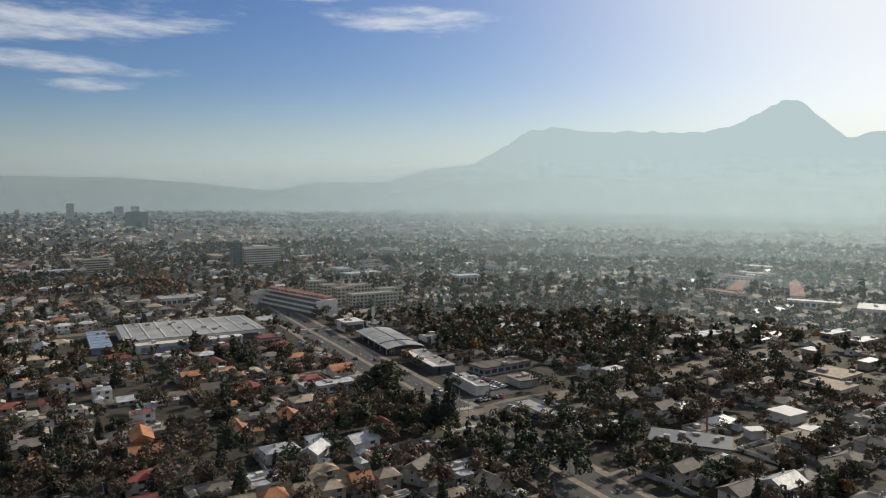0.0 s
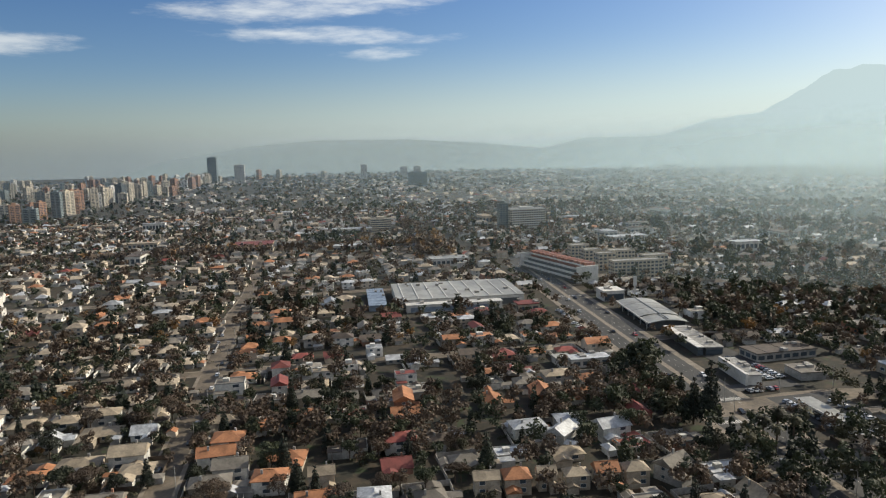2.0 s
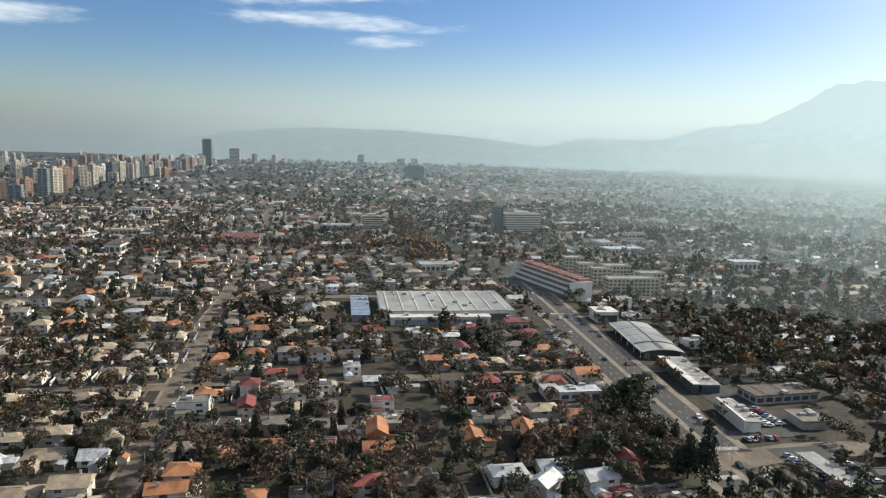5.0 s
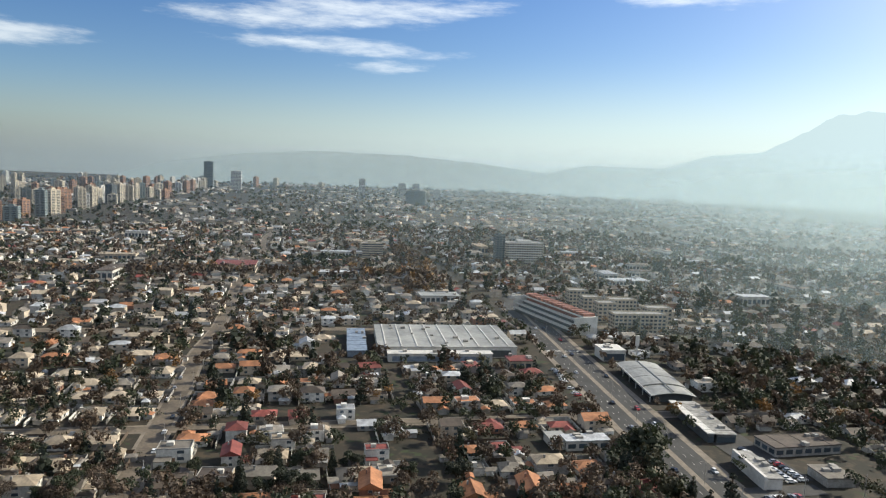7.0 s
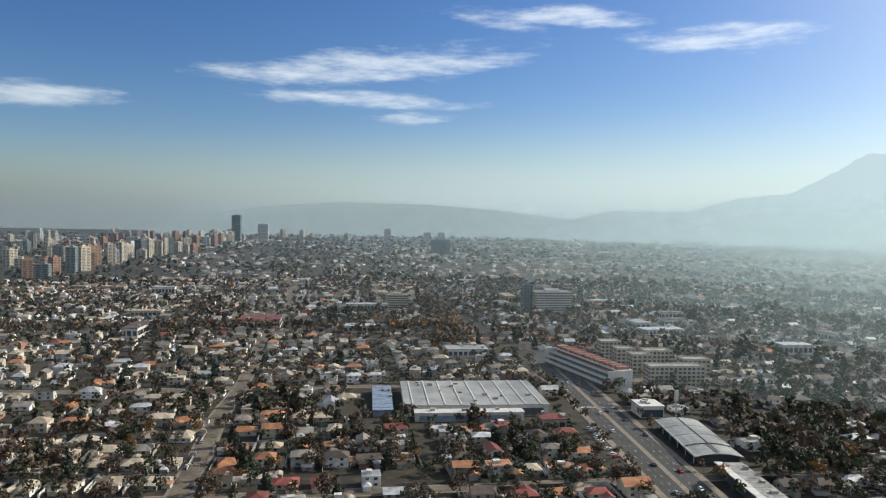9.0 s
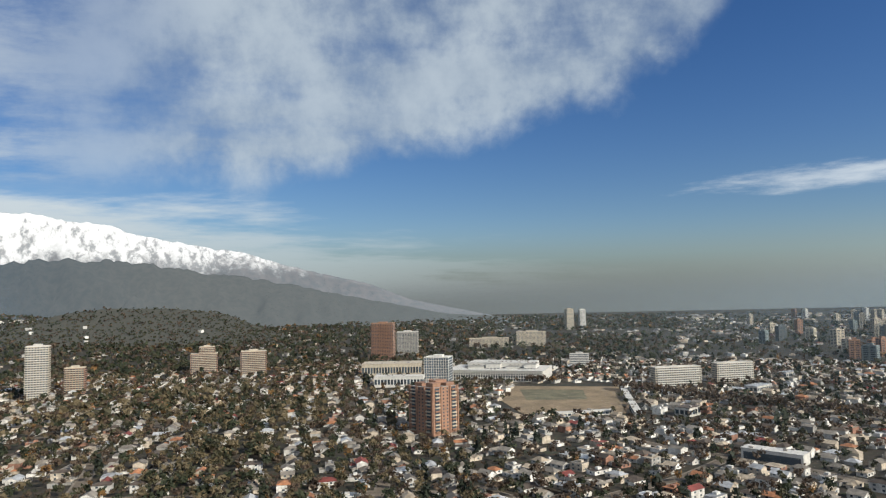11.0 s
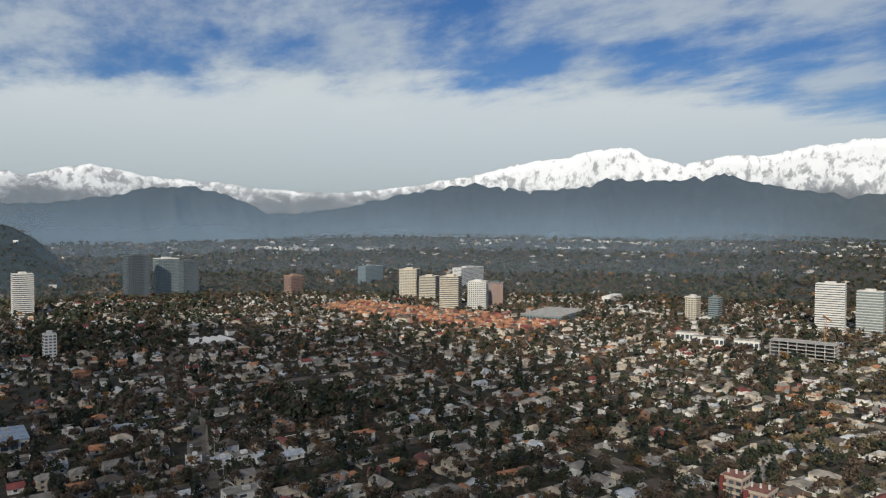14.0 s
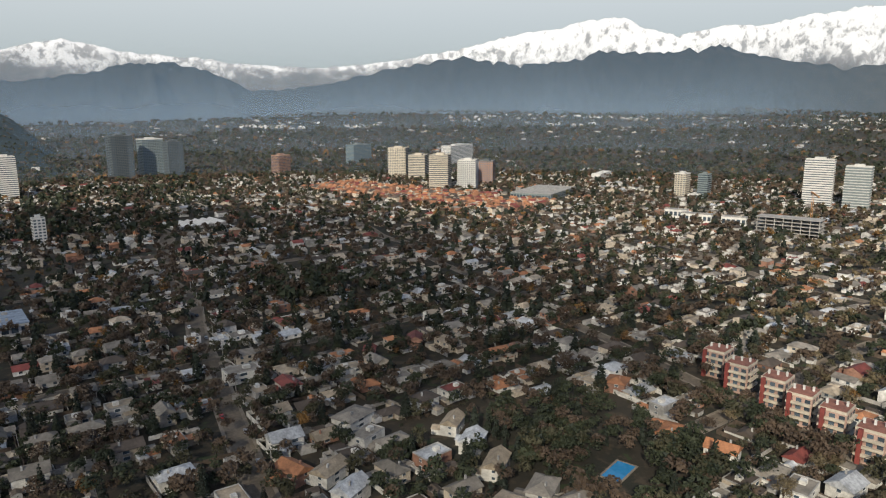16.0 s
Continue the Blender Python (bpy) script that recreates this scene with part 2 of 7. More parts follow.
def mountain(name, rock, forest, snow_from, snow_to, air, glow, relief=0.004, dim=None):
    """A far range: forest below, rock above, snow on top, haze painted as emission."""
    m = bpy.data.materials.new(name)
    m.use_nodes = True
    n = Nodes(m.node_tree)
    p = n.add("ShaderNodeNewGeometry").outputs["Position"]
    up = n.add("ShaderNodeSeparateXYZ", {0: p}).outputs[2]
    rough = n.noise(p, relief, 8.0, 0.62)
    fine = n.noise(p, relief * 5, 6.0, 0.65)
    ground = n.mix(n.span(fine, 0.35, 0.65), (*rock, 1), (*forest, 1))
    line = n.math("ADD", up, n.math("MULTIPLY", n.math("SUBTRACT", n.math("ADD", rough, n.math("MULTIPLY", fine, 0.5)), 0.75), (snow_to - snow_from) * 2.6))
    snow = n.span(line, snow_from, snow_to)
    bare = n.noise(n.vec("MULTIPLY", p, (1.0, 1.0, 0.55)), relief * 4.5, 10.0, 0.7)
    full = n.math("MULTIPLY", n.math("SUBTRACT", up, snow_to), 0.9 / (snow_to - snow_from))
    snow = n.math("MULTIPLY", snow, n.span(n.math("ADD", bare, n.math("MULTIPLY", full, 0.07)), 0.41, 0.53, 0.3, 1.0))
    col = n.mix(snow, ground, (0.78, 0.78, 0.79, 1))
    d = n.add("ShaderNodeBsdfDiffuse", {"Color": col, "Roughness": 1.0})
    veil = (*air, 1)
    if dim:          # the painted haze changes along the range: its colour elsewhere, the two cosines between which it turns, and the bearing of the main colour
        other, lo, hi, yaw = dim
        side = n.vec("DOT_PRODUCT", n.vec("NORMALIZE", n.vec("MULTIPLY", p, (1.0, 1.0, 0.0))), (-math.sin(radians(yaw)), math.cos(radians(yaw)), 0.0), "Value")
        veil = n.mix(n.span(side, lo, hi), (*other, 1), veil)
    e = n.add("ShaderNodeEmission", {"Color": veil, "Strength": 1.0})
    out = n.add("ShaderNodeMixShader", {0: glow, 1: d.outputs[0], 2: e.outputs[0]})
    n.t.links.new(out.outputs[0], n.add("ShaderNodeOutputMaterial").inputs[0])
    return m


M_SOIL = soil()
M_ASPHALT = surface("asphalt", (0.047, 0.046, 0.044), 0.9, 0.1, 0.8, stain=0.35, stain_size=0.06)
M_PAVE = surface("pale_paving", (0.20, 0.168, 0.13), 0.9, 0.1, 1.2, stain=0.3)
M_STREET = surface("worn_street_concrete", (0.155, 0.125, 0.092), 0.9, 0.1, 0.8, stain=0.45, stain_size=0.08)
M_PAINT = surface("road_paint", (0.62, 0.60, 0.55), 0.7, 0.05, 3.0, stain=0.4)
M_DIRT = surface("bare_dirt", (0.25, 0.185, 0.11), 0.95, 0.05, 0.25, stain=0.35, stain_size=0.03)
M_GRASS = surface("dry_grass", (0.15, 0.135, 0.08), 0.95, 0.05, 0.6, stain=0.4, stain_size=0.05)
M_BARK = surface("bark", (0.085, 0.062, 0.045), 0.95, 0.2, 4.0)
M_GLASS = glazing("window_glass")
M_FRAME = surface("white_frame", (0.62, 0.61, 0.58), 0.6, 0.1, 3.0, stain=0.15)
M_DOOR = surface("brown_door", (0.14, 0.08, 0.045), 0.6, 0.3, 3.0)
WALLS = {
    "white": surface("white_render", (0.58, 0.56, 0.51), 0.85, 0.12, 1.5),
    "cream": surface("cream_render", (0.45, 0.385, 0.30), 0.85, 0.15, 1.5),
    "grey": surface("grey_render", (0.34, 0.33, 0.31), 0.85, 0.2, 1.5),
    "brick": surface("red_brick", (0.30, 0.16, 0.11), 0.9, 0.2, 6.0),
}
ROOFS = {
    "grey": surface("grey_cement_tiles", (0.20, 0.178, 0.148), 0.85, 0.28, 1.2),
    "beige": surface("beige_shingles", (0.325, 0.265, 0.19), 0.85, 0.2, 1.2),
    "dark": surface("dark_brown_tiles", (0.085, 0.066, 0.052), 0.8, 0.3, 1.2),
    "orange": surface("terracotta_tiles", (0.33, 0.145, 0.068), 0.85, 0.2, 1.5),
    "red": surface("red_painted_tiles", (0.20, 0.050, 0.040), 0.75, 0.2, 1.5),
    "zinc": surface("zinc_sheet", (0.46, 0.47, 0.48), 0.62, 0.2, 1.0, metal=0.2),
}
WALLS_FAR = {k: surface("far_" + m.name, c, 0.85, 0.2, 0.8, per="island", bump=0) for (k, m), c in zip(WALLS.items(), ((0.66, 0.64, 0.60), (0.52, 0.45, 0.36), (0.34, 0.33, 0.31), (0.30, 0.16, 0.11)))}
ROOFS_FAR = {k: surface("far_" + m.name, c, r, 0.3, 0.6, per="island", bump=0, metal=mt) for (k, m), c, r, mt in zip(
    ROOFS.items(), ((0.235, 0.21, 0.178), (0.38, 0.315, 0.235), (0.085, 0.066, 0.052), (0.37, 0.165, 0.08), (0.20, 0.05, 0.04), (0.46, 0.47, 0.48)), (0.85, 0.85, 0.8, 0.85, 0.75, 0.62), (0, 0, 0, 0, 0, 0.2))}
LEAVES = {
    "green": foliage("dark_green_leaves", (0.017, 0.024, 0.011), (0.040, 0.048, 0.020)),
    "olive": foliage("olive_leaves", (0.034, 0.034, 0.016), (0.068, 0.062, 0.030)),
    "brown": foliage("dry_brown_leaves", (0.056, 0.039, 0.026), (0.102, 0.069, 0.044)),
    "amber": foliage("amber_autumn_leaves", (0.15, 0.075, 0.024), (0.22, 0.12, 0.032)),
    # brown leaves again, with sunlit brightness put into the colour for one sector
    "hazel": foliage("brightened_brown_leaves", (0.095, 0.076, 0.040), (0.17, 0.13, 0.070)),
    "pine": foliage("pine_needles", (0.010, 0.016, 0.010), (0.022, 0.030, 0.016)),
}
LEAVES_FAR = {
    "green": foliage("far_dark_green_leaves", (0.017, 0.024, 0.011), (0.040, 0.048, 0.020), "place"),
    "olive": foliage("far_olive_leaves", (0.034, 0.034, 0.016), (0.068, 0.062, 0.030), "place"),
    "brown": foliage("far_dry_brown_leaves", (0.056, 0.039, 0.026), (0.102, 0.069, 0.044), "place"),
    "amber": foliage("far_amber_leaves", (0.14, 0.072, 0.024), (0.20, 0.11, 0.032), "place"),
    # the far copy of the brightened brown leaves
    "hazel": foliage("far_brightened_brown_leaves", (0.095, 0.076, 0.040), (0.17, 0.13, 0.070), "place"),
    "pine": foliage("far_pine_needles", (0.010, 0.016, 0.010), (0.022, 0.030, 0.016), "place"),
}

# ---- helpers for meshes ----


class Builder:
    """Collects faces with material slots into one mesh."""

    def __init__(self, mats):
        self.v, self.f, self.m, self.mats = [], [], [], list(mats)

    def poly(self, pts, mat=0):
        i = len(self.v)
        self.v.extend(pts)
        self.f.append(tuple(range(i, i + len(pts))))
        self.m.append(mat)

    def block(self, x0, y0, z0, x1, y1, z1, mat=0, bottom=False, at=None):
        """A closed block; at = (x, y, cos, sin) turns and moves it."""
        c = [(x0, y0), (x1, y0), (x1, y1), (x0, y1)]
        if at:
            c = [(at[0] + at[2] * x - at[3] * y, at[1] + at[3] * x + at[2] * y) for x, y in c]
        i = len(self.v)
        self.v.extend([(x, y, z0) for x, y in c] + [(x, y, z1) for x, y in c])
        for a, b in ((0, 1), (1, 2), (2, 3), (3, 0)):
            self.f.append((i + a, i + b, i + 4 + b, i + 4 + a))
            self.m.append(mat)
        self.f.append((i + 4, i + 5, i + 6, i + 7))
        self.m.append(mat)
        if bottom:
            self.f.append((i + 3, i + 2, i + 1, i))
            self.m.append(mat)

    def solid(self, pts, faces, mat=0, at=None):
        i = len(self.v)
        if at:
            pts = [(at[0] + at[2] * x - at[3] * y, at[1] + at[3] * x + at[2] * y, z) for x, y, z in pts]
        self.v.extend(pts)
        for f in faces:
            self.f.append(tuple(i + k for k in f))
            self.m.append(mat)

    def mesh(self, name):
        me = bpy.data.meshes.new(name)
        me.from_pydata(self.v, [], self.f)
        for m in self.mats:
            me.materials.append(m)
        if len(self.mats) > 1:
            me.polygons.foreach_set("material_index", self.m)
        me.update()
        return me


def part(name, build, parent, label=""):
    ob = new(name, build if isinstance(build, bpy.types.Mesh) else build.mesh(name))
    ob.parent = parent
    return tagged(ob, label) if label else ob


def box_mesh(name, mat, x0, y0, z0, x1, y1, z1):
    b = Builder([mat])
    b.block(x0, y0, z0, x1, y1, z1, 0, True)
    return b.mesh(name)


def turn_at(x, y, deg):
    return (x, y, math.cos(radians(deg)), math.sin(radians(deg)))


def limb(b, p, q, r0, r1, sides=5):
    p, q = Vector(p), Vector(q)
    a = (q - p).orthogonal().normalized()
    c = (q - p).cross(a).normalized()
    i = len(b.v)
    for o, rad in ((p, r0), (q, r1)):
        for k in range(sides):
            t = 2 * math.pi * k / sides
            b.v.append(tuple(o + (a * math.cos(t) + c * math.sin(t)) * rad))
    for k in range(sides):
        b.f.append((i + k, i + (k + 1) % sides, i + sides + (k + 1) % sides, i + sides + k))
        b.m.append(0)


def pick(r, table):
    x, total = r.random() * sum(table.values()), 0.0
    for k, v in table.items():
        total += v
        if x <= total:
            return k
    return k


EYE = Vector((-8.0, 35.0, 0.0))       # the middle of the camera's way, on the ground


def polar(yaw, r):
    a = radians(yaw)
    return EYE.x - math.sin(a) * r, EYE.y + math.cos(a) * r


def yaw_of(x, y):
    return math.degrees(math.atan2(-(x - EYE.x), y - EYE.y)) % 360.0


def in_view(x, y, slack=3.0):
    """Whether the camera ever turns that way: from 34 degrees right of +y round the left to 186."""
    a = yaw_of(x, y)
    return a < 187 + slack or a > 360 - 35 - slack


SITES = []


def reserve(x, y, w, d, deg=0.0, trees_too=True):
    """Keeps houses (and trees) off a landmark's ground."""
    SITES.append((x, y, w / 2, d / 2, math.cos(radians(deg)), math.sin(radians(deg)), trees_too))


def taken(x, y, margin=3.0, tree=False):
    for sx, sy, hw, hd, c, s, tt in SITES:
        if tree and not tt:
            continue
        dx, dy = x - sx, y - sy
        if abs(c * dx + s * dy) < hw + margin and abs(-s * dx + c * dy) < hd + margin:
            return True
    return False


# ---- ground and far ranges ----
def rise(x, y):
    """Height of the plain: towards the eastern foothills it slopes up."""
    far = math.hypot(x - EYE.x, y - EYE.y)
    side = min(1.0, max(0.0, (yaw_of(x, y) - 97) / 26)) if yaw_of(x, y) < 250 else 0.0
    swell = 1.0 + 0.22 * noise.noise(Vector((x * 0.0016, y * 0.0016, 3.7)))
    return swell * (88.0 - 34.0 * min(1.0, max(0.0, (yaw_of(x, y) - 158) / 16))) * min(1.0, max(0.0, (far - 1650) / 1650)) ** 1.2 * side * side * (3 - 2 * side)


def ground_sheet():
    b = Builder([M_SOIL])
    n, rings = 180, (0, 400, 1200, 1650, 1900, 2200, 2500, 2800, 3100, 3300, 4200, 7000)
    for k, r in enumerate(rings):
        for j in range(n):
            x, y = EYE.x + r * math.cos(2 * math.pi * j / n), EYE.y + r * math.sin(2 * math.pi * j / n)
            b.v.append((x, y, rise(x, y)))
    for k in range(len(rings) - 1):
        for j in range(n):
            b.f.append((k * n + j, (k + 1) * n + j, (k + 1) * n + (j + 1) % n, k * n + (j + 1) % n))
            b.m.append(0)
    tagged(new("ground", b.mesh("ground")), "brown and green garden soil and yards under the whole city", "ground", kind="structure")


ground_sheet()


def far_range(name, mat, crest, near, deep, foot, rough, label, seed, step=0.35, foot_high=0.0):
    """A mountain range: crest gives (yaw, degrees above eye level); its slope falls towards the city in ridges and gullies."""
    yaws = np.arange(crest[0][0], crest[-1][0] + 1e-6, step)
    ups = np.interp(yaws, [c[0] for c in crest], [c[1] for c in crest])
    rows = 15
    b = Builder([mat])
    for j, (a, e) in enumerate(zip(yaws, ups)):
        for k in range(rows + 3):
            s = min(1.0, k / rows)
            r = foot + (near - foot) * s + (deep * (k - rows) if k > rows else 0)
            x, y = polar(a, r)
            top = 118 + math.tan(radians(e)) * near
            gully = noise.fractal(Vector((a * 0.55 + seed, s * 1.6, seed)), 1.0, 2.1, 5)
            spine = noise.fractal(Vector((a * 1.6 + seed, seed * 2.0, 0.3)), 1.0, 2.0, 4)
            z = foot_high + (top - foot_high) * (s ** 1.35) + gully * rough * math.sin(math.pi * s) * (top * 0.42) + spine * rough * s * top * 0.06
            if k > rows:
                z = top * (1 - 0.35 * (k - rows))
            b.v.append((x, y, max(z, -5.0) if k else foot_high - 6.0))
    w = rows + 3
    for j in range(len(yaws) - 1):
        for k in range(w - 1):
            b.f.append((j * w + k, j * w + k + 1, (j + 1) * w + k + 1, (j + 1) * w + k))
            b.m.append(0)
    me = b.mesh(name)
    me.polygons.foreach_set("use_smooth", [True] * len(me.polygons))
    return tagged(new(name, me), label, "mountain", kind="structure")


# each range carries its haze as a glowing colour in its own material
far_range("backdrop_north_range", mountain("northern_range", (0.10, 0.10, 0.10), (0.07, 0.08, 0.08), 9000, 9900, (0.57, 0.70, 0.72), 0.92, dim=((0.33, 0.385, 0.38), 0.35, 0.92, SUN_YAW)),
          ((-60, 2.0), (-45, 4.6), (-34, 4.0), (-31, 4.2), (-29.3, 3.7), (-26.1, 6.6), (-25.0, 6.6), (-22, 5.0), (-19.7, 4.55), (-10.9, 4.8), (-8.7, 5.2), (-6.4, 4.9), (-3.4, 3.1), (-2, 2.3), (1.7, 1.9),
           (5.2, 0.8), (10.9, 0.85), (14.5, 0.0), (16, -0.6)), 4700, 60, 4100, 0.35, "blue-grey mountain range with a pointed peak and painted-in haze", 3.1)
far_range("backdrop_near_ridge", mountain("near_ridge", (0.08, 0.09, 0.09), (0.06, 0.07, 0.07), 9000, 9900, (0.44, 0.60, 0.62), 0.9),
          ((-60, 1.0), (-48, 0.6), (-31.4, -0.1), (-24, 0.1), (-20, 0.75), (-16, 0.2), (-13, -0.9), (-10, -1.8)), 3950, 40, 3600, 0.3, "low ridge with painted-in haze before the northern range", 7.7)
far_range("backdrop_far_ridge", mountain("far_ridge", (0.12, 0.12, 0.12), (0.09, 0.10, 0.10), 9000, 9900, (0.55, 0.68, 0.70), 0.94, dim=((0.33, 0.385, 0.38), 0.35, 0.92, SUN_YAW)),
          ((11, -0.8), (14, 0.1), (19.3, 0.7), (25, 1.1), (32.4, 1.2), (38, 0.75), (44, -0.2), (47, -1.2)), 4850, 50, 4400, 0.25, "low flat ridge with painted-in smog", 8.7)
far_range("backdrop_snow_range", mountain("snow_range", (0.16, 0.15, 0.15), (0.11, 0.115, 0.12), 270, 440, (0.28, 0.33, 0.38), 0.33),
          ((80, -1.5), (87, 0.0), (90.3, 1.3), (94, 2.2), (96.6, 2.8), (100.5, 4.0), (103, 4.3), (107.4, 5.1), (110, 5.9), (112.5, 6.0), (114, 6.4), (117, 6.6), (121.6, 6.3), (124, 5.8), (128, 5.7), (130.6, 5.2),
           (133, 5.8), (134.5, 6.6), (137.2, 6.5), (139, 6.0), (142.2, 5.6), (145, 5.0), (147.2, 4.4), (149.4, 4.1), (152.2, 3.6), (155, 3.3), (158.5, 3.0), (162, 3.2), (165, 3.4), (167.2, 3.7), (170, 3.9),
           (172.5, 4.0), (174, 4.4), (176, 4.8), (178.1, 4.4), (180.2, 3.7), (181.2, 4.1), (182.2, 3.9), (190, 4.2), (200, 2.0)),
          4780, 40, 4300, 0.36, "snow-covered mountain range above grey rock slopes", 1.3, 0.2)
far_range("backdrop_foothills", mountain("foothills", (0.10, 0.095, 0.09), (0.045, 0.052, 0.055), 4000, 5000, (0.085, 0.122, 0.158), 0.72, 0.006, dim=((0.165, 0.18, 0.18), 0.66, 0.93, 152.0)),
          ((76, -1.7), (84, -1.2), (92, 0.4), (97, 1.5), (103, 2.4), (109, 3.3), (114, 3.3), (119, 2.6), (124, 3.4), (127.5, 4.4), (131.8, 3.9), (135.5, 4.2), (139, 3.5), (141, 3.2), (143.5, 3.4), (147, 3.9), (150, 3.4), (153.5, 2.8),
           (156.7, 2.0), (160, 1.5), (163.3, 1.3), (165, 2.2), (167.2, 3.0), (169.3, 3.4), (172.1, 3.1), (175, 2.4), (179, 1.9), (182.2, 1.7), (190, 2.4), (200, 1.0)), 4250, 40, 3300, 1.0, "dark forested foothills with painted-in blue haze", 5.9, 0.3)
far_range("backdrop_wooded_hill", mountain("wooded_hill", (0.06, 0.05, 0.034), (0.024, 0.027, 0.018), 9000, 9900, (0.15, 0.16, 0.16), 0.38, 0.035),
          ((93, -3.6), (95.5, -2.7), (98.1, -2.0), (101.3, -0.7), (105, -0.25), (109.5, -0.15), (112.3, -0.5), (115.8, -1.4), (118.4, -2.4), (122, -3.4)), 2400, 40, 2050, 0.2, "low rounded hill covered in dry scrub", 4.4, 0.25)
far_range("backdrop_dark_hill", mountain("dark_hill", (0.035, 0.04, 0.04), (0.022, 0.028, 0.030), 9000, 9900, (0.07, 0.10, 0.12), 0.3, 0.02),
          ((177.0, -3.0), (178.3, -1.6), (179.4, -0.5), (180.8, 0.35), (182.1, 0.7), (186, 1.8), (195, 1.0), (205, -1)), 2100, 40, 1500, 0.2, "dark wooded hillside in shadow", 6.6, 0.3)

# ---- streets: two grids meet in the city ----
GRIDS = {   # origin, angle of the u axis, spacing along u and v, width of streets
    "north": (-237.0, 285.0, 33.0, 112.0, 49.0),
    "east": (-93.0, -309.0, 185.4, 108.0, 50.5),
}


LEAN = {"north": 0.0, "east": 0.21}    # the eastern side streets do not cross at right angles


def grid_place(g, u, v):
    ox, oy, deg, su, sv = GRIDS[g]
    u += LEAN[g] * v
    c, s = math.cos(radians(deg)), math.sin(radians(deg))
    return ox + c * u - s * v, oy + s * u + c * v


def warp(x, y):
    """Farther out the streets bend and the plots lose their strict lines."""
    far = math.hypot(x - EYE.x, y - EYE.y)
    k = min(1.0, max(0.0, (far - 340) / 300)) * (16.0 if district(x, y) == "north" else 30.0)
    p = Vector((x * 0.0085, y * 0.0085, 0.0))
    return x + k * noise.noise(p), y + k * noise.noise(p + Vector((31.7, 8.2, 4.0)))


def grid_uv(g, x, y):
    ox, oy, deg, su, sv = GRIDS[g]
    c, s = math.cos(radians(deg)), math.sin(radians(deg))
    v = -s * (x - ox) + c * (y - oy)
    return c * (x - ox) + s * (y - oy) - LEAN[g] * v, v


def district(x, y):
    a = yaw_of(x, y)
    return "north" if a < 80 or a > 270 else "east"


AVENUE_DEG = 28.2     # the wide avenue runs a little askew of the northern grid


def on_avenue(a, s):
    """A place a metres to the right of the avenue's middle line and s metres along it."""
    c, k = math.cos(radians(AVENUE_DEG)), math.sin(radians(AVENUE_DEG))
    return 17.0 + c * a - k * s, 287.0 + k * a + c * s


reserve(*on_avenue(0, 160), 30, 560, AVENUE_DEG)
CROSS = ((-6, 303), (8, 313), (30, 333), (52, 346), (75, 352), (99, 371), (121, 392), (160, 424), (210, 452))   # a cross street
for (x0, y0), (x1, y1) in zip(CROSS[1:], CROSS[2:]):
    reserve((x0 + x1) / 2, (y0 + y1) / 2, math.hypot(x1 - x0, y1 - y0) - 4, 11, math.degrees(math.atan2(y1 - y0, x1 - x0)))
rng = random.Random(11)



def window_mesh(w, h, deep=0.1):
    """Frame with a recessed pane in the plane y = 0, looking towards -y, as one connected piece."""
    b, f = Builder([M_FRAME, M_GLASS]), 0.1
    rings = [[(sx * (w / 2 - i), y, h / 2 + sz * (h / 2 - i)) for sx, sz in ((-1, -1), (1, -1), (1, 1), (-1, 1))] for i, y in ((0, 0.0), (0, -deep), (f, -deep), (f, -deep * 0.3))]
    for ring in rings:
        b.v.extend(ring)
    for k in range(3):
        for j in range(4):
            b.f.append((4 * k + j, 4 * k + (j + 1) % 4, 4 * k + 4 + (j + 1) % 4, 4 * k + 4 + j))
            b.m.append(0)
    b.f.append((12, 13, 14, 15))
    b.m.append(1)
    return b.mesh("window")


WIN = window_mesh(1.7, 1.25)
WIN_WIDE = window_mesh(2.6, 1.5)



# ---- landmark buildings ----
M_CONC = surface("raw_concrete", (0.36, 0.34, 0.31), 0.9, 0.08, 1.2)
M_WHITE = surface("white_panels", (0.58, 0.56, 0.52), 0.7, 0.06, 1.0, stain=0.15)
M_TOWER_CREAM = surface("cream_panels", (0.47, 0.41, 0.32), 0.8, 0.08, 1.0, stain=0.2)
M_TOWER_BRICK = surface("tower_brick", (0.29, 0.165, 0.11), 0.9, 0.08, 2.0, stain=0.2)
M_RED = surface("red_painted_wall", (0.20, 0.042, 0.034), 0.8, 0.08, 2.0, stain=0.25)
M_SLATE = surface("grey_green_panels", (0.17, 0.20, 0.20), 0.55, 0.1, 1.0, stain=0.2)
M_DARK = surface("dark_cladding", (0.075, 0.085, 0.09), 0.5, 0.1, 1.0, stain=0.2)
M_ROOFGREY = surface("flat_roof_gravel", (0.30, 0.29, 0.27), 0.9, 0.1, 0.5)
M_TERRACE = surface("red_brown_terrace", (0.24, 0.10, 0.07), 0.85, 0.1, 0.7)
M_MALLROOF = surface("pale_sheet_roof", (0.33, 0.325, 0.295), 0.5, 0.06, 0.5, stain=0.35, stain_size=0.05)
M_TEAL = surface("blue_grey_sheet", (0.22, 0.27, 0.34), 0.5, 0.06, 0.6)
M_CRANE = surface("orange_crane_paint", (0.55, 0.25, 0.08), 0.6, 0.05, 2.0)
M_GLASS_B = glazing("blue_curtain_glass", (0.05, 0.075, 0.10), 0.08)
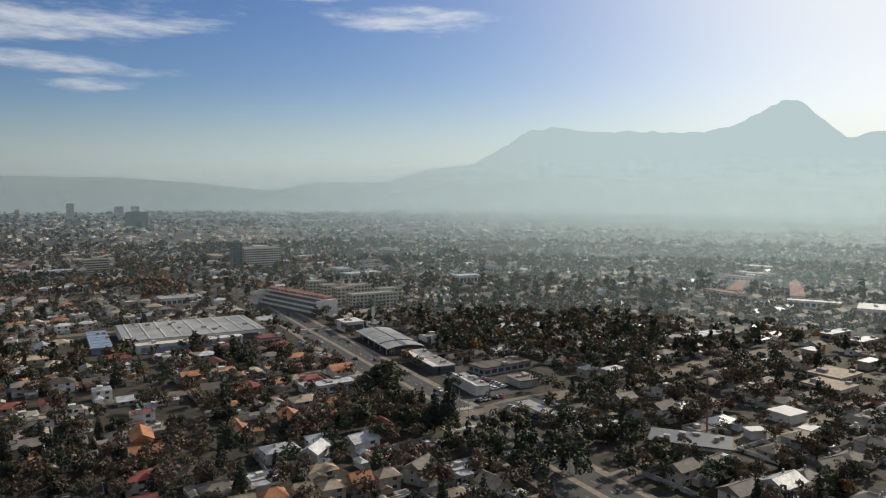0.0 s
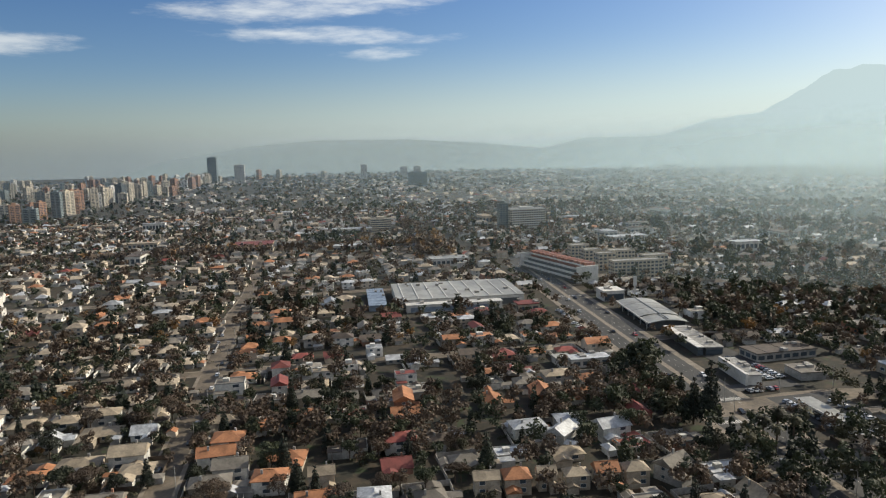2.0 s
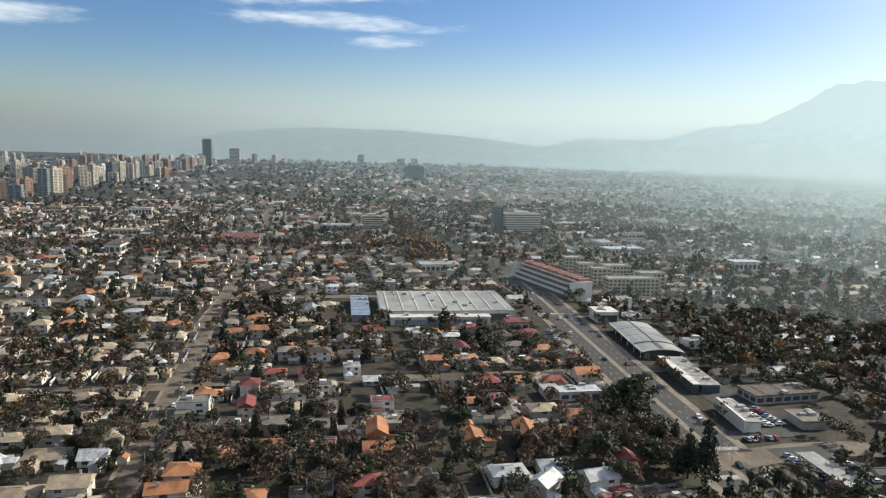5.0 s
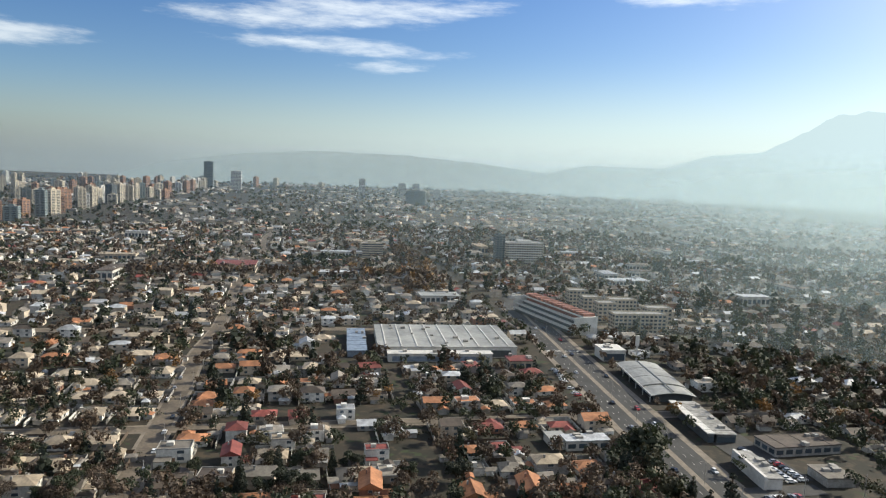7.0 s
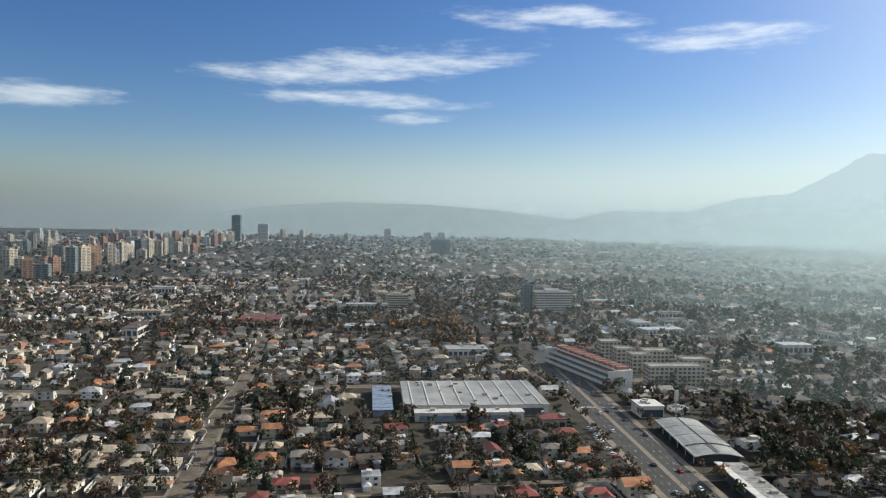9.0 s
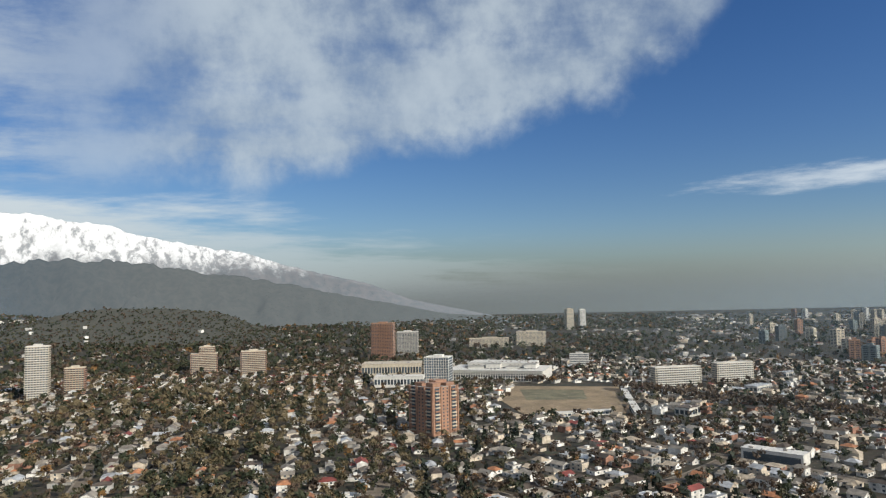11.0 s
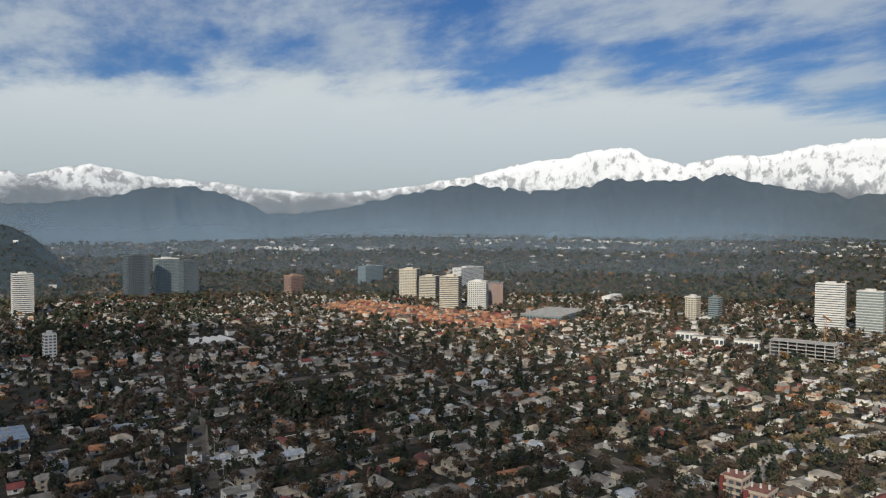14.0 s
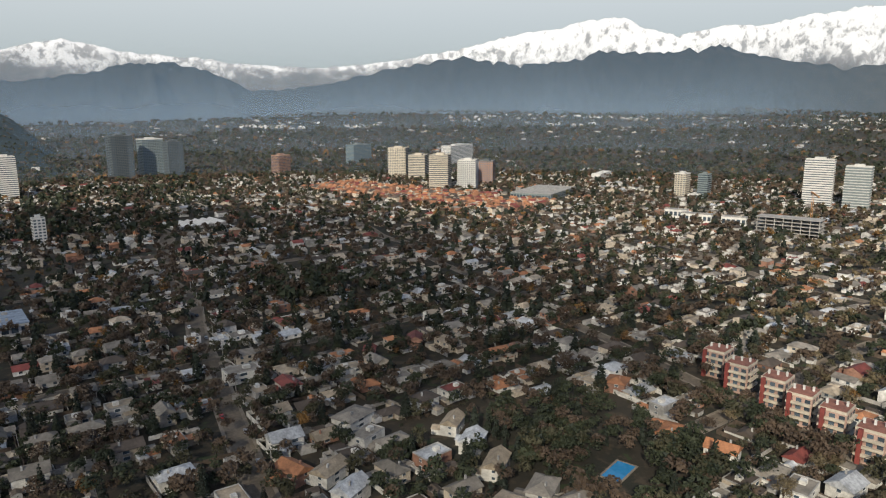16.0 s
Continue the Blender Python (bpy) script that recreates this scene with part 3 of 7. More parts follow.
PALETTE = {"white": M_WHITE, "cream": M_TOWER_CREAM, "brick": M_TOWER_BRICK, "slate": M_SLATE, "dark": M_DARK, "concrete": M_CONC, "red": M_RED, "flesh": surface("pinkish_render", (0.36, 0.24, 0.19), 0.85, 0.08, 1.5, stain=0.25)}
ROW_MESH = {}


def window_row(w, d, storey, mat, every=3.3, share=0.62):
    """The panes of one storey on all four sides, set a little proud of the wall."""
    key = (round(w, 1), round(d, 1), round(storey, 2), mat.name, every, share)
    if key not in ROW_MESH:
        b = Builder([mat])
        for side, length, off in ((0, w, d / 2), (1, d, w / 2)):
            n = max(1, int(length / every))
            step = length / n
            for k in range(n):
                c = -length / 2 + step * (k + 0.5)
                hw = step * share / 2
                for sg in (-1, 1):
                    lo, hi = sorted((sg * off, sg * (off + 0.07)))
                    if side == 0:
                        b.block(c - hw, lo, storey * 0.3, c + hw, hi, storey * 0.82, 0, True)
                    else:
                        b.block(lo, c - hw, storey * 0.3, hi, c + hw, storey * 0.82, 0, True)
        ROW_MESH[key] = b.mesh("glazing_band")
    return ROW_MESH[key]


def band_mesh(name, mat, w, d, t, out):
    key = (name, mat.name, round(w, 1), round(d, 1), t, out)
    if key not in ROW_MESH:
        ROW_MESH[key] = box_mesh(name, mat, -w / 2 - out, -d / 2 - out, 0, w / 2 + out, d / 2 + out, t)
    return ROW_MESH[key]


def tower(name, label, x, y, w, d, h, deg, wall, style="windows", trim=None, category="tower block", group="", storey=3.0, glass=None, top=True, band=0.55):
    """A storeyed block: body, one row of panes and (by style) one band, balcony or pier grid a storey, roof and plant room."""
    base = tagged(new(name), label, category, group)
    base.matrix_basis = pose(x, y, 0, 0, 0, deg)
    reserve(x, y, w + 4, d + 4, deg)
    n = max(1, round(h / storey))
    storey = h / n
    m, t = PALETTE[wall], PALETTE[trim or wall]
    glass = glass or M_GLASS
    part("wall", box_mesh("wall", m if style != "bands" else glass, -w / 2, -d / 2, 0, w / 2, d / 2, h), base)
    for k in range(n):
        z = k * storey
        if style == "bands":
            part("floor_band", band_mesh("floor_band", m, w, d, round(storey * band, 2), 0.4), base).location.z = z
        elif style == "balconies":
            tagged(part("glazing_band", window_row(w, d, storey, glass), base), kind="stuff").location.z = z
            if k:
                key = ("balcony", t.name, round(w, 1), round(d, 1))
                if key not in ROW_MESH:
                    b = Builder([t])
                    b.block(-w * 0.46, -d / 2 - 1.5, 0, w * 0.46, -d / 2, 1.0, 0, True)
                    ROW_MESH[key] = b.mesh("balcony")
                    b = Builder([t])
                    b.block(-w * 0.46, d / 2, 0, w * 0.46, d / 2 + 1.5, 1.0, 0, True)
                    ROW_MESH[key + ("back",)] = b.mesh("balcony")
                    b = Builder([t])
                    b.block(w / 2, -d * 0.4, 0, w / 2 + 1.3, d * 0.4, 1.0, 0, True)
                    ROW_MESH[key + ("side",)] = b.mesh("balcony")
                for extra in ((), ("back",), ("side",)):
                    part("balcony", ROW_MESH[key + extra], base).location.z = z
        else:
            tagged(part("glazing_band", window_row(w, d, storey, glass), base), kind="stuff").location.z = z
    if style == "grid":
        bays = max(3, int(w / 3.4))
        for sg in (-1, 1):
            for k in range(bays + 1):
                c = -w / 2 + w * k / bays
                part("pier", box_mesh("pier", t, c - 0.35, sg * d / 2 - 0.5, 0, c + 0.35, sg * d / 2 + 0.5, h), base)
        for k in range(n + 1):
            part("floor_band", band_mesh("floor_band", t, w, d, 0.6, 0.3), base).location.z = k * storey - (0.3 if k else 0)
    deck = part("roof", box_mesh("roof", M_ROOFGREY, -w / 2 + 0.3, -d / 2 + 0.3, h, w / 2 - 0.3, d / 2 - 0.3, h + 0.25), base)
    for x0, y0, x1, y1 in ((-w / 2, -d / 2, w / 2, -d / 2 + 0.3), (-w / 2, d / 2 - 0.3, w / 2, d / 2), (-w / 2, -d / 2 + 0.3, -w / 2 + 0.3, d / 2 - 0.3), (w / 2 - 0.3, -d / 2 + 0.3, w / 2, d / 2 - 0.3)):
        part("parapet", box_mesh("parapet", t, x0, y0, h, x1, y1, h + 1.1), deck)
    if top:
        part("plant_room", box_mesh("plant_room", t, -w * 0.18, -d * 0.2, h + 0.25, w * 0.2, d * 0.22, h + 3.6), deck)
    return base


def hall(name, label, x, y, w, d, h, deg, roof, wall, category="commercial hall", ribs=0, eave=0.4, vents=0, front=None):
    """A low wide building with a sheet roof."""
    base = tagged(new(name), label, category)
    base.matrix_basis = pose(x, y, 0, 0, 0, deg)
    reserve(x, y, w + 3, d + 3, deg)
    part("wall", box_mesh("wall", wall, -w / 2, -d / 2, 0, w / 2, d / 2, h), base)
    deck = part("roof", box_mesh("roof", roof, -w / 2 - eave, -d / 2 - eave, h, w / 2 + eave, d / 2 + eave, h + 0.45), base)
    for k in range(ribs):
        c = -w / 2 + w * (k + 0.5) / ribs
        part("roof_rib", box_mesh("roof_rib", M_WHITE, c - 0.35, -d / 2, h + 0.45, c + 0.35, d / 2, h + 0.85), deck)
    r = random.Random(name + label)
    if not ribs and max(w, d) >= 24:
        for k in range(max(2, int(max(w, d) / 9))):
            if w >= d:
                c = -w / 2 + w * (k + 0.5) / max(2, int(w / 9))
                part("roof_seam", box_mesh("roof_seam", roof, c - 0.12, -d / 2 - eave, h + 0.45, c + 0.12, d / 2 + eave, h + 0.6), deck)
            else:
                c = -d / 2 + d * (k + 0.5) / max(2, int(d / 9))
                part("roof_seam", box_mesh("roof_seam", roof, -w / 2 - eave, c - 0.12, h + 0.45, w / 2 + eave, c + 0.12, h + 0.6), deck)
    if not front and min(w, d) > 6 and h > 4:
        if w * d > 130:
            tagged(part("glazing_band", window_row(w, d, h * 0.9, M_GLASS, 4.5, 0.7), base), kind="stuff")
        else:
            for side, length, off in ((0, w, d / 2), (1, d, w / 2)):
                n = max(1, int(length / 5))
                for k in range(n):
                    for sg in (-1, 1):
                        c = -length / 2 + length * (k + 0.5) / n
                        win = part("window", WIN_WIDE, base)
                        win.matrix_basis = pose(c, sg * off, h * 0.3, 0, 0, 0 if sg < 0 else 180) if side == 0 else pose(sg * off, c, h * 0.3, 0, 0, -90 if sg < 0 else 90)
    for k in range(vents or (3 if w * d > 150 else 0)):
        vx, vy = r.uniform(-w * 0.4, w * 0.4), r.uniform(-d * 0.4, d * 0.4)
        part("roof_vent", box_mesh("roof_vent", M_CONC, vx, vy, h + 0.45, vx + r.uniform(1.5, 3.5), vy + r.uniform(1.5, 3), h + r.uniform(1.3, 2.2)), deck)
    if front:
        part("front_glazing", box_mesh("front_glazing", front, -w * 0.46, -d / 2 - 0.12, 0.4, w * 0.46, -d / 2, h * 0.72), base)
    return base


# shops, schools and small blocks scattered among the houses of the northern suburbs
BLOCK_ROLL = random.Random(44)
block_sites = []
for _ in range(46):
    x, y = polar(BLOCK_ROLL.uniform(-28, 68), BLOCK_ROLL.uniform(760, 1350))
    if math.hypot(x + 480, y - 720) > 170 and math.hypot(x + 120, y - 620) > 110 and abs(grid_uv("north", x, y)[0] - 235) > 45:
        block_sites.append((x, y, BLOCK_ROLL.uniform(22, 46), BLOCK_ROLL.uniform(10, 18), BLOCK_ROLL.uniform(5, 12), 33 + BLOCK_ROLL.choice((0, 90)) + BLOCK_ROLL.gauss(0, 4), BLOCK_ROLL.choice(("zinc", "zinc", "grey", "dark", "beige"))))
for x, y, w, d, h, deg, roof in block_sites:
    hall("low_block", {"zinc": "low block with a pale metal roof", "grey": "low block with a grey tiled roof", "dark": "low block with a dark brown roof", "beige": "low block with a beige roof"}[roof] + " among houses", x, y, w, d, h, deg, ROOFS[roof], WALLS["white" if roof != "beige" else "cream"], category="building", vents=1)

# east side
tower("apartment_tower", "tall white apartment tower with fine dark window bands", -925, -480, 34, 18, 61, -66, "white", "bands", "white", band=0.62)
tower("office_tower", "grey-green office tower with pale horizontal bands", -952, -443, 30, 18, 53, -70, "white", "bands", category="office tower", glass=M_SLATE, storey=3.6, band=0.25)
tower("apartment_tower", "slim beige apartment tower with many balconies", -1022, -395, 28, 20, 70, -75, "cream", "balconies", "white")
tower("apartment_block", "small tan apartment block beside a slim tower", -1070, -366, 26, 18, 36, -78, "brick", "balconies", "cream")
tower("apartment_block", "stepped orange-brick apartment block below the hill", -1290, -240, 44, 26, 36, -80, "brick", "balconies", "cream")
tower("apartment_block", "upper step of an orange-brick apartment block", -1294, -236, 26, 20, 47, -80, "brick", "balconies", "cream")
tower("apartment_block", "orange-brick apartment block with planted balconies", -1257, -150, 42, 26, 40, -82, "brick", "balconies", "cream")
tower("apartment_tower", "tall brown-brick tower with deep balconies", -1500, 73, 46, 30, 74, -100, "brick", "balconies", "brick")
tower("apartment_tower", "grey apartment tower beside a brown-brick tower", -1600, 128, 46, 26, 50, -100, "concrete", "windows", "white")
tower("office_block", "glass office block behind a white square grid", -1060, 150, 36, 30, 38, 72, "dark", "grid", "white", category="office block", glass=M_GLASS_B, storey=4.0)


def brick_tower(x, y, deg):
    """A brick block of fourteen storeys: piers between bays of cream balconies with dark recesses, stepped roof with planting boxes."""
    w, h, n = 32.0, 43.0, 14
    st = h / n
    base = tagged(new("apartment_tower"), "brick apartment tower with cream balconies and a stepped roof", "tower block")
    base.matrix_basis = pose(x, y, 0, 0, 0, deg)
    reserve(x, y, w + 6, w + 6, deg)
    part("wall", box_mesh("wall", M_TOWER_BRICK, -w / 2, -w / 2, 0, w / 2, w / 2, h), base)
    recess = box_mesh("glazing", M_GLASS, -2.6, -0.12, st, 2.6, 0.0, h - 0.5)
    rail = box_mesh("balcony", M_TOWER_CREAM, -2.9, -1.5, -0.15, 2.9, 0.0, 0.95)
    brick_rail = box_mesh("balcony", M_TOWER_BRICK, -2.9, -1.5, -0.15, 2.9, 0.0, 0.95)
    pier = box_mesh("pier", M_TOWER_BRICK, -0.8, -0.9, 0, 0.8, 0, h + 1.0)
    column = Builder([M_GLASS])
    for k in range(1, n):
        column.block(-0.8, -0.08, k * st + 0.9, 0.8, 0, k * st + 2.3, 0, True)
    column = column.mesh("window_column")
    for side in range(4):
        m = pose(0, 0, 0, 0, 0, 90 * side) @ pose(0, -w / 2, 0)
        for c in (-15.4, -5.4, 5.4, 15.4):
            part("pier", pier, base).matrix_basis = m @ pose(c, 0, 0)
        for c in (-10.4, 10.4):
            part("glazing", recess, base).matrix_basis = m @ pose(c, 0, 0)
            for k in range(1, n):
                part("balcony", rail if (k + side) % 3 else brick_rail, base).matrix_basis = m @ pose(c, 0, k * st)
        for c in (-2.4, 2.4):
            tagged(part("window_column", column, base), kind="stuff").matrix_basis = m @ pose(c, 0, 0)
    deck = part("roof", box_mesh("roof", M_ROOFGREY, -w / 2 + 0.4, -w / 2 + 0.4, h, w / 2 - 0.4, w / 2 - 0.4, h + 0.3), base)
    for x0, y0, x1, y1, t in ((-11, -9, 3, 6, 5.2), (2, -13, 12, -3, 3.4), (-14, 5, -4, 13, 3.0), (3.5, 4, 13, 13, 4.0)):
        part("penthouse", box_mesh("penthouse", M_TOWER_BRICK, x0, y0, h + 0.3, x1, y1, h + t), deck)
    for k in range(5):
        part("chimney", box_mesh("chimney", M_CONC, -9 + 4.2 * k, -4 + 2.0 * (k % 3), h + 3, -7.8 + 4.2 * k, -2.8 + 2.0 * (k % 3), h + 7), deck)


brick_tower(-682, 113, -52)
tower("apartment_block", "long cream apartment slab", -1790, 449, 74, 16, 34, 77, "cream", "windows", category="apartment block")
tower("apartment_block", "long low beige apartment slab", -1765, 337, 98, 16, 22, 79, "cream", "windows", category="apartment block")
tower("apartment_block", "small white apartment block among trees", -1220, 408, 32, 16, 23, 72, "white", "bands", category="apartment block")
tower("apartment_block", "white slab of flats with rows of balconies", -932, 456, 66, 14, 27, 96, "cream", "balconies", "white", category="apartment block", top=False)
tower("apartment_block", "white slab of flats beside a twin slab", -965, 552, 56, 14, 27, 96, "cream", "balconies", "white", category="apartment block", top=False)
tower("apartment_tower", "short twin cream tower far off", -2560, 760, 34, 26, 74, 0, "cream", "windows")
tower("apartment_tower", "slim pale tower far off", -2600, 820, 24, 22, 70, 0, "white", "windows")
tower("apartment_block", "slim beige block with a white crown", -850, -640, 20, 16, 34, 20, "cream", "windows", "white")
tower("apartment_block", "dark pointed tower with stepped floors", -866, -614, 16, 14, 34, 20, "slate", "bands")
tower("apartment_tower", "cream tower with a shaded side in a cluster", -643, -1134, 30, 34, 54, 47, "cream", "windows", group="tower cluster")
tower("apartment_tower", "cream banded tower in a cluster", -651, -1071, 36, 30, 44, 47, "cream", "bands", group="tower cluster")
tower("apartment_tower", "cream and white banded tower in a cluster", -601, -912, 30, 30, 55, 47, "cream", "bands", group="tower cluster")
tower("apartment_tower", "pale tower with square windows in a cluster", -645, -899, 26, 28, 46, 47, "white", "balconies", "white", group="tower cluster")
tower("office_tower", "dark brown office tower with a blue glass side", -703, -930, 32, 26, 40, 47, "brick", "windows", "dark", category="office tower", group="tower cluster", glass=M_GLASS_B)
tower("hospital_block", "long white block behind the tower cluster", -900, -1330, 106, 24, 42, 28, "white", "windows", category="hospital")
tower("apartment_tower", "dark grey slab tower in shade", -185, -1345, 38, 30, 80, 12, "dark", "windows", group="dark towers")
tower("apartment_tower", "dark tower with a pale edge", -245, -1395, 40, 30, 71, 12, "slate", "windows", "white", group="dark towers")
tower("apartment_tower", "low dark tower at the end of a pair", -282, -1375, 30, 28, 66, 12, "dark", "windows", group="dark towers")
tower("apartment_block", "orange-brick block above trees", -465, -1288, 30, 22, 38, 20, "brick", "balconies", "brick")
tower("office_block", "blue-grey office block above the trees", -719, -1480, 58, 26, 42, 20, "slate", "bands", category="office block", glass=M_GLASS_B)
tower("apartment_tower", "white tower with stacked curved balconies", -6, -1140, 26, 22, 62, 8, "white", "bands")
tower("water_tower", "small white round-edged tower beside houses", -31, -720, 11, 11, 27, 8, "white", "windows", category="tower")
hall("shopping_centre", "long white shopping centre with stepped roof terraces", -1102, 247, 150, 90, 15, 67.5, M_WHITE, M_WHITE, vents=22, front=M_GLASS)
hall("shopping_centre_annex", "upper white storey of a shopping centre", -1121, 258, 104, 46, 23, 67.5, M_WHITE, M_WHITE, vents=16)
for k in range(4):
    hall("roof_terrace", "white stepped roof terrace of the shopping centre", -1110 + 12 * k - 5 * (k % 2), 215 + 26 * k, 24 - 2 * k, 22 + 6 * (k % 2), 19 + 3.5 * (k % 2), 67.5, M_MALLROOF, M_WHITE, vents=4)


def fins():
    base = tagged(new("facade_frame"), "white frame of posts and rails before the shopping centre", "facade")
    base.matrix_basis = pose(-1102, 247, 0, 0, 0, 67.5)
    post = box_mesh("post", M_WHITE, -0.45, -47.0, 0, 0.45, -45.6, 15.6)
    for k in range(40):
        part("post", post, base).location.x = -75 + k * 3.8
    for z in (0.3, 4.6, 9.0, 13.4, 15.6):
        part("rail", box_mesh("rail", M_WHITE, -76, -47.4, z, 74.5, -45.5, z + 0.9), base)


fins()
hall("office_campus", "beige curved office campus with a flat roof", -1190, 85, 96, 50, 20, 85, M_TOWER_CREAM, M_TOWER_CREAM, vents=8)
hall("white_hall", "plain white hall in front of a beige campus", -1035, 92, 70, 24, 15, 80, M_WHITE, M_WHITE, vents=5)
for x, y, w in ((-690, -512, 26), (-682, -476, 34), (-698, -438, 26)):
    hall("row_of_flats", "row of white two-storey flats with dark windows", x, y, w, 11, 10, -62, M_ROOFGREY, M_WHITE, category="apartment block")
hall("low_white_hall", "low white sports hall", -860, -620, 40, 16, 6, 20, M_WHITE, M_WHITE)
hall("depot", "large grey-green flat roofed depot", -690, -760, 110, 62, 9, 30, M_ROOFGREY, M_SLATE, vents=8)
hall("long_white_block", "long white three-storey block", -945, -905, 74, 16, 10, 30, M_WHITE, M_WHITE, front=M_GLASS)
hall("car_dealer", "white hall at the edge of the avenue", -2, -430, 20, 34, 7, 6, M_TEAL, M_WHITE, vents=3)


def greenhouse():
    base = tagged(new("greenhouse"), "row of white ribbed roofs over a nursery", "greenhouse")
    base.matrix_basis = pose(-186, -762, 0, 0, 0, 12)
    for k in range(7):
        x = -30 + k * 9.0
        b = Builder([M_WHITE])
        b.solid([(x, -20, 3.2), (x + 7.6, -20, 3.2), (x + 3.8, -20, 5.2), (x, 20, 3.2), (x + 7.6, 20, 3.2), (x + 3.8, 20, 5.2)], [(0, 2, 5, 3), (2, 1, 4, 5), (0, 1, 2), (4, 3, 5), (1, 0, 3, 4)])
        part("roof", b, base)
        part("wall", box_mesh("wall", M_CONC, x + 0.3, -19.5, 0, x + 7.3, 19.5, 3.2), base)


greenhouse()


def construction():
    base = tagged(new("construction_frame"), "bare concrete frame of a building under construction", "building site")
    base.matrix_basis = pose(-695, -370, 0, 0, 0, -70)
    w, d = 62.0, 22.0
    slab = box_mesh("slab", M_CONC, -w / 2, -d / 2, 0, w / 2, d / 2, 0.45)
    col = box_mesh("column", M_CONC, -0.4, -0.4, 0, 0.4, 0.4, 3.2)
    for k in range(5):
        part("slab", slab, base).location.z = 3.65 * k + 3.2
        for i in range(8):
            for j in (-1, 1):
                part("column", col, base).location = (-w / 2 + 1.5 + i * (w - 3) / 7, j * (d / 2 - 1.2), 3.65 * k)
    crane = tagged(new("tower_crane"), "orange tower crane over the building site", "crane")
    crane.matrix_basis = pose(-735, -372, 0, 0, 0, 40)
    b = Builder([M_CRANE])
    for sx in (-1, 1):
        for sy in (-1, 1):
            b.block(sx * 0.7 - 0.12, sy * 0.7 - 0.12, 0, sx * 0.7 + 0.12, sy * 0.7 + 0.12, 40, 0)
    for k in range(20):
        limb(b, (-0.7, -0.7, 2.0 * k), (0.7, -0.7, 2.0 * k + 2), 0.07, 0.07, 4)
        limb(b, (0.7, 0.7, 2.0 * k), (-0.7, 0.7, 2.0 * k + 2), 0.07, 0.07, 4)
    part("mast", b, crane)
    part("jib", box_mesh("jib", M_CRANE, -12, -0.6, 39.8, 34, 0.6, 41.0), crane)
    part("counterweight", box_mesh("counterweight", M_CONC, -12, -0.9, 37.8, -9, 0.9, 39.8), crane)


construction()


def earthworks():
    """The cleared building plot behind the brick tower."""
    def sheet(label, pts, z, mat):
        b = Builder([mat])
        b.poly([(x, y, z) for x, y in pts])
        tagged(new("cleared_plot", b.mesh("cleared_plot")), label, "ground", kind="structure")
    sheet("bare brown earth of a cleared building plot", ((-1010, 200), (-955, 385), (-745, 325), (-735, 215)), 0.3, M_DIRT)
    sheet("dry grass strip beside the cleared plot", ((-960, 250), (-935, 330), (-850, 310), (-860, 238)), 0.34, M_GRASS)
    for k, (x, y, w, deg) in enumerate(((-742, 275, 60, 96), (-760, 335, 80, 165), (-860, 362, 90, 165))):
        hall("site_wall", "long low white site building along the cleared plot", x, y, w, 7, 4.5, deg, M_WHITE, M_WHITE)


earthworks()

# red and cream terraced flats
RED_FLATS = ((-306, -156), (-299, -138), (-297, -118), (-291, -102), (-288, -86), (-282, -68))
for k, (x, y) in enumerate(RED_FLATS):
    f = tower("block_of_flats", "five-storey red and cream block of flats with balconies", x, y, 10.5, 11.5, 13.0, 104, "flesh", "balconies", "cream", category="apartment block", group="red flats", top=False)
    for c in range(3):
        part("chimney", box_mesh("chimney", M_WHITE, -4 + 3.5 * c, -1 + c, 13.75, -3.2 + 3.5 * c, -0.2 + c, 16.2), f)
    part("stair_wall", box_mesh("stair_wall", M_RED, -4.9 + 0.2 * k, -7.5, 0, -3.3 + 0.2 * k, -5.0, 13.9), f, "red painted stair wall")
    part("stair_wall", box_mesh("stair_wall", M_RED, 1.4, 5.0, 0, 3.0, 7.5, 13.9), f, "red painted stair wall")
    part("roof_tiles", box_mesh("roof_tiles", M_TERRACE, -4.8, -5.3, 13.75, 4.8, 5.3, 14.2), f)

# north side
hall("supermarket", "wide supermarket with a pale ribbed sheet roof", -186, 492, 90, 64, 6.6, 30, M_MALLROOF, M_WHITE, ribs=9, vents=12, category="supermarket", front=M_DARK)
hall("supermarket_wing", "lower white loading wing in front of the supermarket", -172, 455, 66, 8, 5, 30, M_WHITE, M_WHITE, category="supermarket", front=M_TEAL)
hall("supermarket_yard", "blue-grey covered yard beside the supermarket", -236, 462, 12, 62, 4, 30, M_TEAL, M_TEAL, category="supermarket", front=M_TEAL)
hall("red_shop", "small red-roofed shop beside the supermarket", -123, 463, 14, 12, 6, 33, ROOFS["red"], WALLS["cream"], category="shop")


